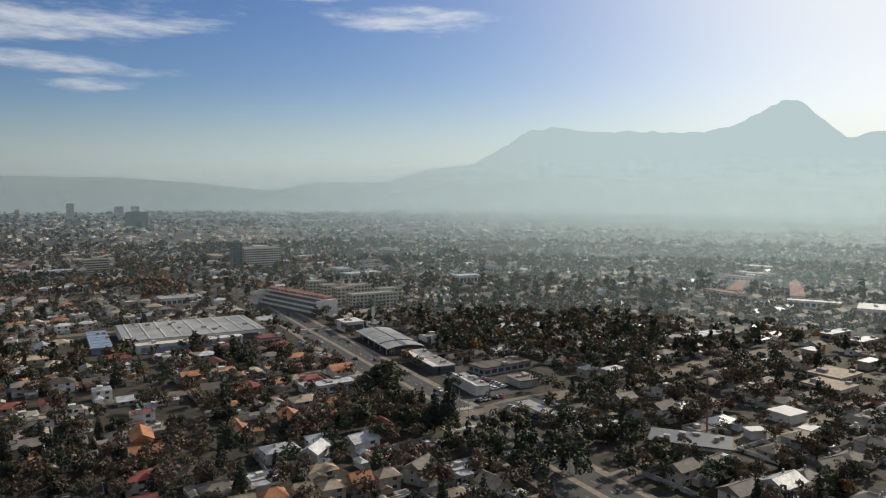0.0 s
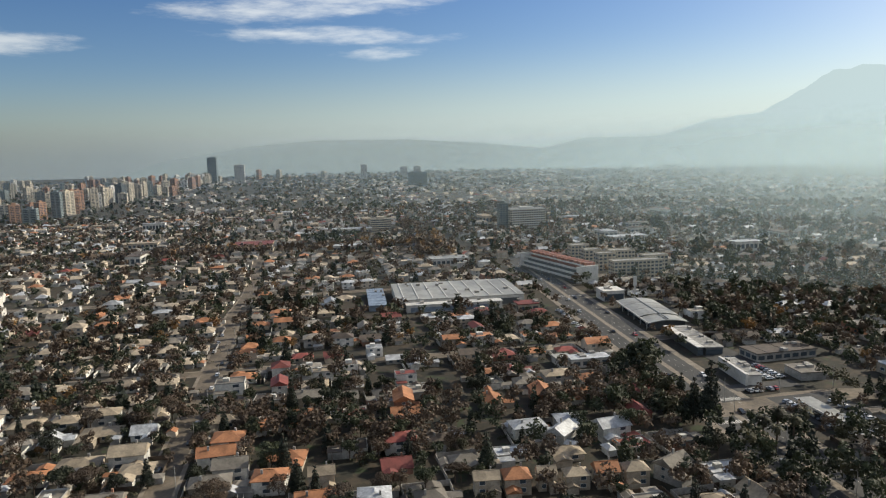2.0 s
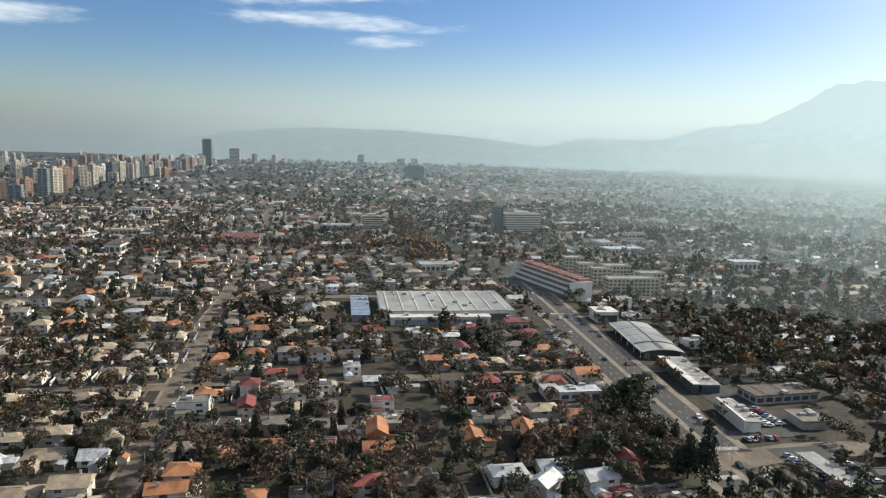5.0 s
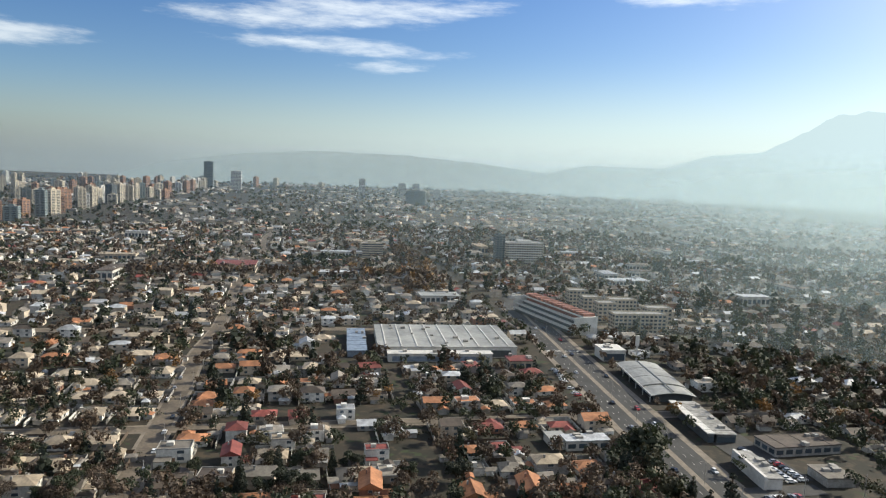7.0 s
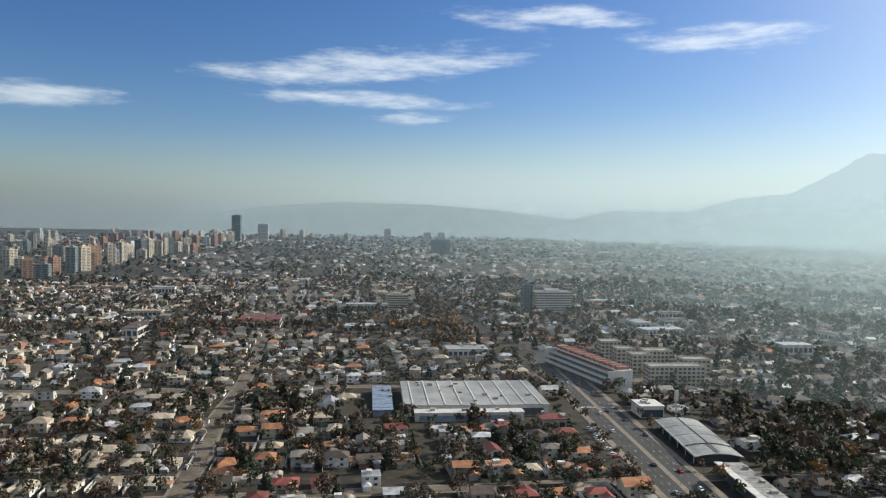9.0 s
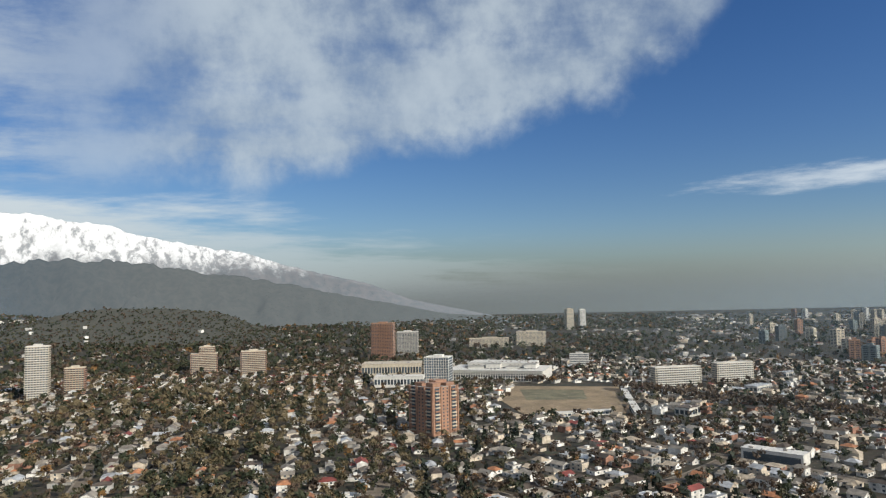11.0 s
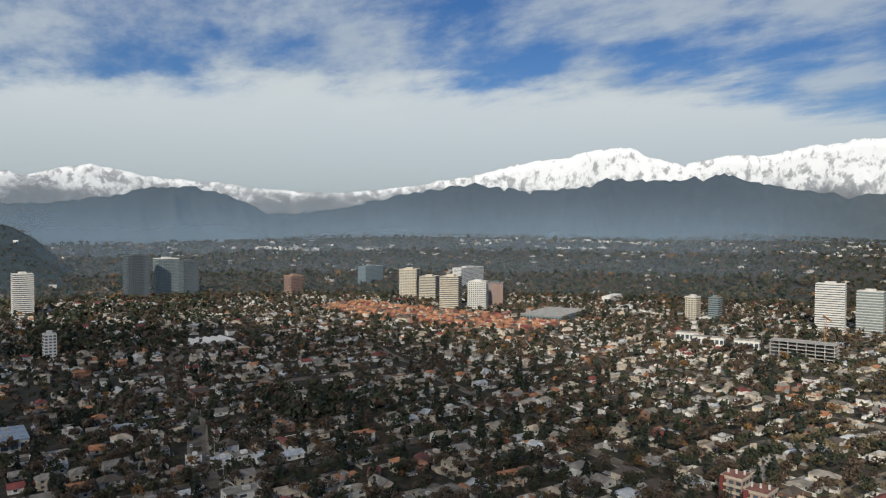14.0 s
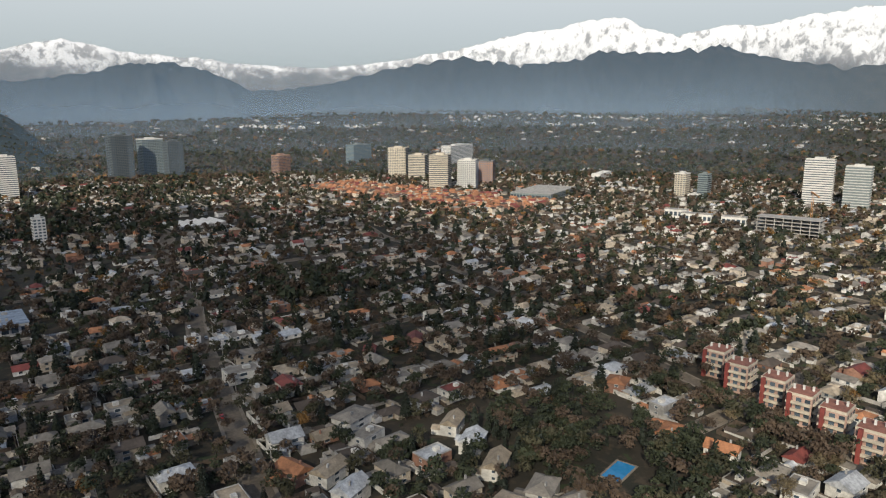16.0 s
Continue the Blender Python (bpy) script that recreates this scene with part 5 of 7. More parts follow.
def make_house(kind, roof, wall, storeys):
    """A house with its parts, built about the origin; copies take it to its plot."""
    key = (kind, roof, wall, storeys)
    if key in PROTOS:
        return PROTOS[key]
    r = random.Random(str(key))
    w, d = r.uniform(10.0, 13.0), r.uniform(7.6, 9.2)
    h = 2.7 if storeys == 1 else 5.3
    names = {"hip": "hip_roof_house", "gable": "gable_roof_house", "flat": "flat_roof_house"}
    words = {"grey": "grey tiled", "beige": "beige shingled", "dark": "dark brown tiled", "orange": "terracotta tiled", "red": "red tiled", "zinc": "pale metal"}
    base = new(names[kind])
    tagged(base, f"{'two' if storeys == 2 else 'one'}-storey {wall} house with a {words[roof]} {'flat' if kind == 'flat' else 'pitched'} roof", "house", group="houses of the neighbourhood")
    hw, hd, rise = w / 2, d / 2, r.uniform(1.7, 2.5) if kind == "gable" else r.uniform(1.5, 2.1)
    b = Builder([WALLS[wall]])
    b.block(-hw, -hd, 0, hw, hd, h, 0)
    if kind == "gable":
        b.solid([(-hw, -hd, h), (-hw, hd, h), (-hw, 0, h + rise * 0.92), (hw, -hd, h), (hw, hd, h), (hw, 0, h + rise * 0.92)], [(1, 0, 2), (3, 4, 5)])
    part("wall", b, base)
    # a lower wing breaks the outline
    ww, wd, wh = r.uniform(4.5, 6.0), r.uniform(3.5, 5.0), 2.5
    wx = r.choice((-1, 1)) * (hw - ww / 2)
    b = Builder([WALLS[wall]])
    b.block(wx - ww / 2, -hd - wd, 0, wx + ww / 2, -hd, wh, 0)
    part("wing_wall", b, base)
    b = Builder([ROOFS[roof]])
    if kind == "flat":
        b.block(wx - ww / 2 - 0.15, -hd - wd - 0.15, wh, wx + ww / 2 + 0.15, -hd, wh + 0.22, 0, True)
    else:
        b.solid([(wx - ww / 2 - 0.4, -hd - wd - 0.4, wh - 0.05), (wx + ww / 2 + 0.4, -hd - wd - 0.4, wh - 0.05), (wx + ww / 2 + 0.4, -hd, wh - 0.05), (wx - ww / 2 - 0.4, -hd, wh - 0.05), (wx, -hd - wd - 0.4, wh + 1.0), (wx, -hd, wh + 1.0)],
                [(0, 4, 5, 3), (1, 2, 5, 4), (0, 1, 4), (3, 2, 1, 0)])
    part("wing_roof", b, base)
    b = Builder([ROOFS[roof], WALLS["grey"]])
    if kind == "flat":
        b.block(-hw + 0.25, -hd + 0.25, h, hw - 0.25, hd - 0.25, h + 0.08, 0, True)
        for x0, y0, x1, y1 in ((-hw, -hd, hw, -hd + 0.22), (-hw, hd - 0.22, hw, hd), (-hw, -hd + 0.22, -hw + 0.22, hd - 0.22), (hw - 0.22, -hd + 0.22, hw, hd - 0.22)):
            b.block(x0, y0, h, x1, y1, h + 0.5, 1)
    else:
        over, ow, od = 0.55, hw + 0.55, hd + 0.55
        rx = ow if kind == "gable" else max(ow - od, ow * 0.25)
        z0 = h - 0.1
        pts = [(-ow, -od, z0), (ow, -od, z0), (ow, od, z0), (-ow, od, z0), (-rx, 0, h + rise), (rx, 0, h + rise),
               (-ow, -od, z0 - 0.16), (ow, -od, z0 - 0.16), (ow, od, z0 - 0.16), (-ow, od, z0 - 0.16)]
        faces = [(0, 1, 5, 4), (2, 3, 4, 5), (1, 2, 5), (3, 0, 4), (6, 7, 1, 0), (7, 8, 2, 1), (8, 9, 3, 2), (9, 6, 0, 3), (9, 8, 7, 6)]
        b.solid(pts, faces)
        b.block(-rx, -0.14, h + rise - 0.03, rx, 0.14, h + rise + 0.1, 0, True)
    top = part("roof", b, base)
    if kind != "flat":
        part("chimney", box_mesh("chimney", WALLS["brick" if wall == "brick" else "grey"], hw * 0.35, hd * 0.3, h, hw * 0.35 + 0.7, hd * 0.3 + 0.6, h + rise + 0.7), top)
    else:
        part("water_tank", box_mesh("water_tank", WALLS["white"], -hw * 0.5, -hd * 0.2, h + 0.08, -hw * 0.5 + 2.4, -hd * 0.2 + 2.0, h + 1.5), top)
    for x, y, deg, z, mesh in ((-wx * 0.75, -hd, 0, 0.95, WIN_WIDE), (hw * 0.1, hd, 180, 0.95, WIN_WIDE), (hw, hd * 0.2, 90, 0.95, WIN), (-hw, 0.0, -90, 0.95, WIN)):
        for zz in ((z,) if storeys == 1 or abs(y) > hd + 1 else (z, z + 2.6)):
            win = part("window", mesh, base)
            win.matrix_basis = pose(x, y, zz, 0, 0, deg)
    part("door", box_mesh("door", M_DOOR, -0.5, -hd - 0.07, 0.0, 0.5, -hd, 2.05), base)
    PROTOS[key] = base
    base["free"] = True
    return base


def put(proto, m):
    """The first use takes the prototype itself, later ones a copy."""
    if proto.pop("free", None):
        proto.matrix_basis = m
        return proto
    ob = copy_thing(proto, m)
    return ob


NORTH_ROOFS = {"grey": 0.32, "beige": 0.31, "dark": 0.12, "orange": 0.09, "red": 0.04, "zinc": 0.12}
EAST_ROOFS = {"grey": 0.40, "beige": 0.15, "dark": 0.20, "orange": 0.09, "red": 0.05, "zinc": 0.11}
KINDS = {"hip": 0.42, "gable": 0.33, "flat": 0.25}


def close_up(x, y, far, more=0.0):
    """Whether a plot lies where the camera passes near enough to tell its parts."""
    a = yaw_of(x, y)
    if a > 300 or a < 58:
        return 165 < far < 314 + more
    if a < 98:
        return 405 < far < 440 + more
    return 185 < far < 328 + more





def in_estate(x, y):
    """The estate of alike orange roofs below the tower cluster."""
    ex, ey = x + 545, y + 800
    return abs(ex * 0.95 + ey * 0.31) < 66 and -275 < -ex * 0.31 + ey * 0.95 < 150


plots, gardens = [], []
for g in GRIDS:
    su, sv = GRIDS[g][3:5]
    for i in range(-13, 13):
        for j in range(-27, 28):
            cu, cv = i * su, j * sv
            x, y = grid_place(g, cu + su / 2, cv + sv / 2)
            if not (40 < math.hypot(x - EYE.x, y - EYE.y) < 1420):
                continue
            u0, u1 = cu + 8, cu + su - 8
            for side, v in ((0, cv + 16.0), (180, cv + sv - 10.5)) if j % 2 == 0 else ((0, cv + 10.5), (180, cv + sv - 16.0)):
                u = u0 + rng.uniform(0, 3)
                while u < u1 - 8:
                    w = rng.uniform(12.5, 17.0)
                    x, y = warp(*grid_place(g, u + w / 2, v + rng.uniform(-2.2, 2.2) * (1.0 if g == "north" else 1.8)))
                    u += w + rng.uniform(0.5, 2.5)
                    far = math.hypot(x - EYE.x, y - EYE.y)
                    if district(x, y) != g or not in_view(x, y) or far > 1400 or taken(x, y, 9.0):
                        continue
                    gardens.append((x, y, far, g, side))
                    if rng.random() < 0.06:
                        continue
                    plots.append((x, y, far, g, side + GRIDS[g][2] + rng.choice((0, 0, 0, 90, 180)) + rng.gauss(0, 3), w))

house_count = {}
far_houses = Builder(list(WALLS_FAR.values()) + list(ROOFS_FAR.values()) + [M_GLASS])
WK, RK = list(WALLS_FAR), list(ROOFS_FAR)


def add_house(x, y, far, deg, roof, wall, kind, storeys, size=1.0):
    if close_up(x, y, far) and house_count.get(kind, 0) < 300:
        house_count[kind] = house_count.get(kind, 0) + 1
        m = pose(x, y, 0, 0, 0, deg) @ Matrix.Diagonal((size * rng.uniform(0.88, 1.08), size * rng.uniform(0.88, 1.1), rng.uniform(0.92, 1.08), 1))
        ob = put(make_house(kind, roof, wall, storeys), m)
    else:
        w, d = rng.uniform(9.0, 13.5) * size, rng.uniform(7.0, 9.5) * size
        at = turn_at(x, y, deg)
        h = (2.7 if storeys == 1 else 5.3) * rng.uniform(0.92, 1.1)
        shell(far_houses, at, w, d, h, kind, rng.uniform(1.5, 2.4), WK.index(wall), 4 + RK.index(roof), 0.45, far < 600, 10)
        if rng.random() < 0.6:
            wx = rng.choice((-1, 1)) * w * 0.25
            at2 = (at[0] + at[2] * wx + at[3] * (d * 0.5 + 2), at[1] + at[3] * wx - at[2] * (d * 0.5 + 2), -at[3], at[2])
            shell(far_houses, at2, 4.6, w * 0.42, 2.5, rng.choice(("hip", "gable", "flat")), 1.0, WK.index(wall), 4 + RK.index(roof), 0.3, False)


HOUSE_ROLL = random.Random(5)
for x, y, far, g, deg, w in plots:
    r = HOUSE_ROLL
    u, v = grid_uv(g, x, y)
    table, kinds = (NORTH_ROOFS, KINDS) if g == "north" else (EAST_ROOFS, KINDS)
    two = 0.35
    walls = {"white": 0.45, "cream": 0.33, "grey": 0.14, "brick": 0.08}
    if g == "north" and -115 < u < 0 and -60 < v < 98:      # a row of alike beige hip roofs
        table, kinds, two = {"beige": 0.8, "grey": 0.2}, {"hip": 1.0}, 0.1
    if g == "north" and 0 < u < 200 and -140 < v < 90:       # old quarter with many terracotta roofs
        table = {"orange": 0.30, "red": 0.12, "grey": 0.22, "dark": 0.18, "beige": 0.10, "zinc": 0.08}
    if g == "north" and u > 240:
        table = {"dark": 0.34, "grey": 0.38, "zinc": 0.16, "beige": 0.08, "orange": 0.03, "red": 0.01}
    if in_estate(x, y):
        continue
    add_house(x, y, far, deg, pick(r, table), pick(r, walls), pick(r, kinds), 2 if r.random() < two else 1)

# garden walls and fences between the plots
FENCE_ROLL = random.Random(17)
fences = Builder([M_CONC, WALLS["white"], M_BARK])
for x, y, far, g, deg, w in plots:
    if far > 470:
        continue
    r, turn = FENCE_ROLL, GRIDS[g][2] + (FENCE_ROLL.gauss(0, 1.5))
    at, half, deep, mat = turn_at(x, y, turn), w / 2 + 0.4, r.uniform(9.5, 12.0), r.choice((0, 0, 1, 2, 2))
    high = r.uniform(1.6, 2.2)
    for x0, y0, x1, y1 in ((-half, -deep, -half + 0.18, deep), (half - 0.18, -deep * 0.6, half, deep), (-half + 0.18, deep - 0.18, half - 0.18, deep)):
        if r.random() < 0.8:
            cx, cy = at[0] + at[2] * (x0 + x1) / 2 - at[3] * (y0 + y1) / 2, at[1] + at[3] * (x0 + x1) / 2 + at[2] * (y0 + y1) / 2
            if not taken(cx, cy, 3.0, True):
                fences.block(x0, y0, 0, x1, y1, high, mat, False, at)
tagged(new("garden_walls", fences.mesh("garden_walls")), "low garden walls and wooden fences between the plots", "walls", kind="stuff")

# sheds, carports and annexes crowd the yards
SHED_ROLL = random.Random(15)
for x, y, far, g, deg, w in plots:
    for _ in range(3 if far < 460 else 1 if far < 800 else 0):
        r = SHED_ROLL
        a, q = r.uniform(0, 2 * math.pi), r.uniform(7.0, 10.5)
        sx, sy = x + math.cos(a) * q, y + math.sin(a) * q
        if taken(sx, sy, 2.0) or in_estate(sx, sy) or r.random() < 0.25:
            continue
        roof = pick(r, {"grey": 0.35, "beige": 0.2, "dark": 0.25, "zinc": 0.12, "orange": 0.08})
        shell(far_houses, turn_at(sx, sy, deg + r.choice((0, 90)) + r.gauss(0, 3)), r.uniform(3.2, 6.5), r.uniform(2.6, 4.2), r.uniform(2.1, 2.6), r.choice(("hip", "gable", "gable")), r.uniform(0.5, 0.9), r.choice((0, 1, 2, 2)), 4 + RK.index(roof), 0.3, False)

for i in range(-4, 5):
    for j in range(-19, 11):
        ex, ey = i * 15.5 + HOUSE_ROLL.uniform(-1.5, 1.5), j * 14.0 + HOUSE_ROLL.uniform(-1.5, 1.5)
        x, y = -545 + 0.95 * ex - 0.31 * ey, -800 + 0.31 * ex + 0.95 * ey
        if not taken(x, y, 7.0) and HOUSE_ROLL.random() < 0.9:
            add_house(x, y, math.hypot(x - EYE.x, y - EYE.y), 18 + HOUSE_ROLL.choice((0, 90)), HOUSE_ROLL.choice(("orange", "orange", "red", "orange", "dark")), HOUSE_ROLL.choice(("brick", "cream")), HOUSE_ROLL.choice(("gable", "gable", "hip")), 2, 0.82)

for x, y, deg, kind, roof, wall, storeys, size in KNOWN:
    add_house(x, y, math.hypot(x - EYE.x, y - EYE.y), deg, roof, wall, kind, storeys, size)

# ---- trees ----


def leaf_cards(rs, lobes, count, size, seed_flat=0.35):
    """Leaf clumps as small bent cards scattered through the shells of several lobes; numpy arrays of quads."""
    lobes = np.asarray(lobes, float)
    vol = (lobes[:, 3] ** 2) + 1e-6
    which = rs.choice(len(lobes), count, p=vol / vol.sum())
    d = rs.normal(size=(count, 3))
    d /= np.linalg.norm(d, axis=1)[:, None]
    d[:, 2] = np.where(d[:, 2] < -0.35, -d[:, 2], d[:, 2])
    c = lobes[which, :3] + d * (lobes[which, 3] * rs.uniform(0.72, 1.06, count))[:, None] * np.array([1, 1, 0.85])
    nrm = d + rs.normal(scale=0.55, size=(count, 3))
    nrm /= np.linalg.norm(nrm, axis=1)[:, None]
    a = np.cross(nrm, rs.normal(size=(count, 3)))
    a /= np.linalg.norm(a, axis=1)[:, None] + 1e-9
    b = np.cross(nrm, a)
    s = size * rs.uniform(0.6, 1.35, count)[:, None]
    t = s * rs.uniform(0.5, 1.0, count)[:, None]
    leaf = np.stack([c - a * s - b * t * 0.5, c + a * s - b * t * 0.4, c + b * t * 1.2 + a * s * rs.uniform(-0.5, 0.5, count)[:, None]], 1)
    return leaf.reshape(-1, 3)


def cards_mesh(name, pts, mats, index=None, corners=3):
    """A mesh of loose flat leaves with three (or four) corners each."""
    me = bpy.data.meshes.new(name)
    n = len(pts) // corners
    me.vertices.add(len(pts))
    me.vertices.foreach_set("co", np.asarray(pts, np.float32).ravel())
    me.loops.add(n * corners)
    me.loops.foreach_set("vertex_index", np.arange(n * corners, dtype=np.int32))
    me.polygons.add(n)
    me.polygons.foreach_set("loop_start", np.arange(0, n * corners, corners, dtype=np.int32))
    for m in mats:
        me.materials.append(m)
    if index is not None:
        me.polygons.foreach_set("material_index", np.asarray(index, np.int32))
    me.update(calc_edges=True)
    return me


def tree_lobes(r, kind, h):
    """Lobes of a crown as rows of x, y, z, radius."""
    if kind == "pine":
        return [(h * r.uniform(-0.014, 0.014), h * r.uniform(-0.014, 0.014), h * k, h * (0.19 * (1.08 - k) + 0.017)) for k in (0.2, 0.32, 0.44, 0.56, 0.68, 0.8, 0.92)]
    w = h * 0.34
    rows = [(0, 0, h * 0.62, w * 0.72)]
    for k in range(7):
        a = 2 * math.pi * k / 7 + r.uniform(-0.4, 0.4)
        q = r.uniform(0.45, 0.85) * w
        rows.append((q * math.cos(a), q * math.sin(a), h * r.uniform(0.42, 0.85), w * r.uniform(0.34, 0.55)))
    return rows


TREES = {}


def make_tree(kind, n):
    if (kind, n) in TREES:
        return TREES[kind, n]
    r = random.Random(f"{kind}{n}")
    rs = np.random.RandomState(r.randrange(10 ** 6))
    h = {"pine": 15.0, "green": 9.0, "olive": 8.5, "brown": 8.5, "amber": 8.0, "hazel": 8.5}[kind]
    name = {"pine": "conifer", "green": "evergreen_tree", "olive": "garden_tree", "brown": "bare_tree", "amber": "autumn_tree", "hazel": "hazel_tree"}[kind]
    words = {"pine": "tall dark green conifer in a garden", "green": "dense dark green evergreen tree", "olive": "olive green garden tree", "brown": "half-bare brown winter tree with thin twigs", "amber": "amber-leaved autumn tree in a garden", "hazel": "pale brown tree with dry leaves"}[kind]
    base = tagged(new(name), words, "tree", group=words)
    lobes = tree_lobes(r, kind, h)
    b = Builder([M_BARK])
    limb(b, (0, 0, -0.2), (0.1, 0, h * (0.92 if kind == "pine" else 0.5)), h * 0.028, h * 0.012, 6)
    if kind != "pine":
        for x, y, z, q in lobes[1:]:
            limb(b, (0.05, 0, h * r.uniform(0.28, 0.45)), (x, y, z), h * 0.012, h * 0.004, 4)
            if kind in ("brown", "amber", "hazel"):
                for _ in range(7):
                    d = Vector((r.gauss(0, 1), r.gauss(0, 1), abs(r.gauss(0.6, 0.8)))).normalized() * q * r.uniform(0.8, 1.5)
                    limb(b, (x, y, z), (x + d.x, y + d.y, z + d.z), 0.035, 0.012, 3)
    part("trunk", b, base)
    count, size = {"pine": (1500, 0.36), "green": (1700, 0.27), "olive": (1600, 0.25), "brown": (1500, 0.19), "amber": (1400, 0.22), "hazel": (1500, 0.21)}[kind]
    part("crown", cards_mesh("crown", leaf_cards(rs, lobes, count, size), [LEAVES[kind]]), base)
    TREES[kind, n] = base
    base["free"] = True
    return base


TREE_ROLL = random.Random(21)
tree_count = {}
far_cards, far_index = [], []
far_rs = np.random.RandomState(4)
LK = list(LEAVES_FAR)
UNIT = {k: [np.asarray(tree_lobes(random.Random(f"{k}{i}"), k, 1.0)) for i in range(4)] for k in LK}


def add_tree(x, y, kind, size):
    """size: height in metres."""
    far = math.hypot(x - EYE.x, y - EYE.y)
    if far < 420 and any(abs(x - k[0]) < 6.8 * k[7] and abs(y - k[1]) < 6.8 * k[7] for k in KNOWN):
        return
    if math.hypot(x + 194, y + 112) < 12.0 or math.hypot(x + 184, y + 98) < 6.0:     # open lawn by the pool
        return
    full = {"pine": 15.0, "green": 9.0, "olive": 8.5, "brown": 8.5, "amber": 8.0, "hazel": 8.5}[kind]
    if close_up(x, y, far, -25.0) and tree_count.get(kind, 0) < 60:
        tree_count[kind] = tree_count.get(kind, 0) + 1
        k = size / full
        wide = k * TREE_ROLL.uniform(0.9, 1.2)
        m = pose(x, y, 0, 0, 0, TREE_ROLL.uniform(0, 360)) @ Matrix.Diagonal((wide, wide, k, 1))
        put(make_tree(kind, TREE_ROLL.randrange(3)), m)
        return
    count = 165 if far < 420 else 44 if far < 720 else 13
    lobes = UNIT[kind][TREE_ROLL.randrange(4)] * size
    q = leaf_cards(far_rs, lobes, count, size * (0.066 if far < 420 else 0.13 if far < 720 else 0.225))
    q += np.array([x, y, 0.0])
    far_cards.append(q)
    far_index.append(np.full(count, LK.index(kind)))


MIX = {"north": {"green": 0.22, "olive": 0.22, "brown": 0.44, "amber": 0.04, "pine": 0.08}, "east": {"green": 0.25, "olive": 0.25, "brown": 0.36, "amber": 0.025, "pine": 0.11}}


def size_of(kind):
    r = TREE_ROLL
    return {"pine": r.uniform(9, 18), "green": r.uniform(5.5, 12), "olive": r.uniform(4.5, 10.5), "brown": r.uniform(6, 12), "amber": r.uniform(4.5, 9), "hazel": r.uniform(6, 11)}[kind]


for x, y, far, g, side in gardens:
    a = radians(GRIDS[g][2] + side)
    for k in range(6 if far < 520 else 3):
        r = TREE_ROLL
        gu = grid_uv("north", x, y)[0]
        stand = noise.noise(Vector((x * 0.007, y * 0.007, 5.0)))
        if r.random() + (0.55 * stand if far > 480 else 0.12) < ((0.3 if far < 420 else 0.52) if g == "north" and gu < 205 else 0.14) or in_estate(x, y):
            continue
        du, dv = r.uniform(-8.5, 8.5), r.choice((-1, 1)) * r.uniform(6.0, 13)
        tx, ty = x + math.cos(a) * du - math.sin(a) * dv, y + math.sin(a) * du + math.cos(a) * dv
        if taken(tx, ty, 1.0, True):
            continue
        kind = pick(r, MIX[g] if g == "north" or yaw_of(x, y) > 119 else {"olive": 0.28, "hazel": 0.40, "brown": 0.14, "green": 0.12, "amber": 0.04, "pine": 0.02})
        add_tree(tx, ty, kind, size_of(kind))


def street_trees(g, u0, v0, u1, v1, step, table, spread=1.0, low=6.0, high=11.0):
    n = int(math.hypot(u1 - u0, v1 - v0) / step)
    for k in range(n):
        t = (k + TREE_ROLL.uniform(0.2, 0.8)) / n
        u, v = u0 + (u1 - u0) * t + TREE_ROLL.gauss(0, spread), v0 + (v1 - v0) * t + TREE_ROLL.gauss(0, spread)
        x, y = warp(*grid_place(g, u, v))
        if district(x, y) != g or not in_view(x, y) or math.hypot(x - EYE.x, y - EYE.y) > 1350 or taken(x, y, 1.0, True) or in_estate(x, y):
            continue
        add_tree(x, y, pick(TREE_ROLL, table), TREE_ROLL.uniform(low, high))


def wood(x, y, w, d, count, table, low=7.0, high=14.0):
    """A loose stand of trees in a park or a large garden."""
    for _ in range(count):
        add_tree(x + TREE_ROLL.uniform(-w / 2, w / 2), y + TREE_ROLL.uniform(-d / 2, d / 2), pick(TREE_ROLL, table), TREE_ROLL.uniform(low, high))


STREET = {"brown": 0.55, "olive": 0.2, "green": 0.2, "amber": 0.05}
DEEP = {"green": 0.55, "pine": 0.2, "olive": 0.15, "brown": 0.1}
for g in GRIDS:
    su, sv = GRIDS[g][3:5]
    for i in range(-12, 13):
        for off in (-6.5, 6.5):
            if g == "north" and i in (0, 2):
                continue
            street_trees(g, i * su + off, -1300, i * su + off, 1300, 15.0 if g == "east" or i > 2 else 24.0, STREET, 1.2 if g == "north" else 3.2)
    for j in range(-26, 27, 2):
        for off in (-7.5, 7.5):
            street_trees(g, -1300, j * sv + off, 1300, j * sv + off, 17.0 if g == "east" else 26.0, STREET, 1.2 if g == "north" else 3.2)
# the long row of brown plane trees, the dark street of the old quarter, wooded parks
for off in (-9, -2, 5, 12):
    street_trees("north", -700, 440 + off, 205, 440 + off, 10.0, {"brown": 0.92, "amber": 0.08}, 2.0, 9, 14)
    street_trees("north", 12, -98 + off * 1.3, 205, -98 + off * 1.3, 10.0, {"brown": 0.6, "green": 0.25, "pine": 0.15}, 2.5, 8, 13)
    street_trees("north", 180 + off, 330, 200 + off, 700, 9.0, {"brown": 0.88, "amber": 0.12}, 3.0, 9, 14)
wood(-266, -110, 14, 120, 46, {"brown": 0.45, "olive": 0.3, "green": 0.25}, 8, 13)
wood(-198, -140, 70, 80, 130, {"brown": 0.25, "olive": 0.05, "green": 0.5, "pine": 0.2}, 6, 11)
wood(-560, -860, 90, 330, 130, {"brown": 0.6, "green": 0.4}, 4, 7)
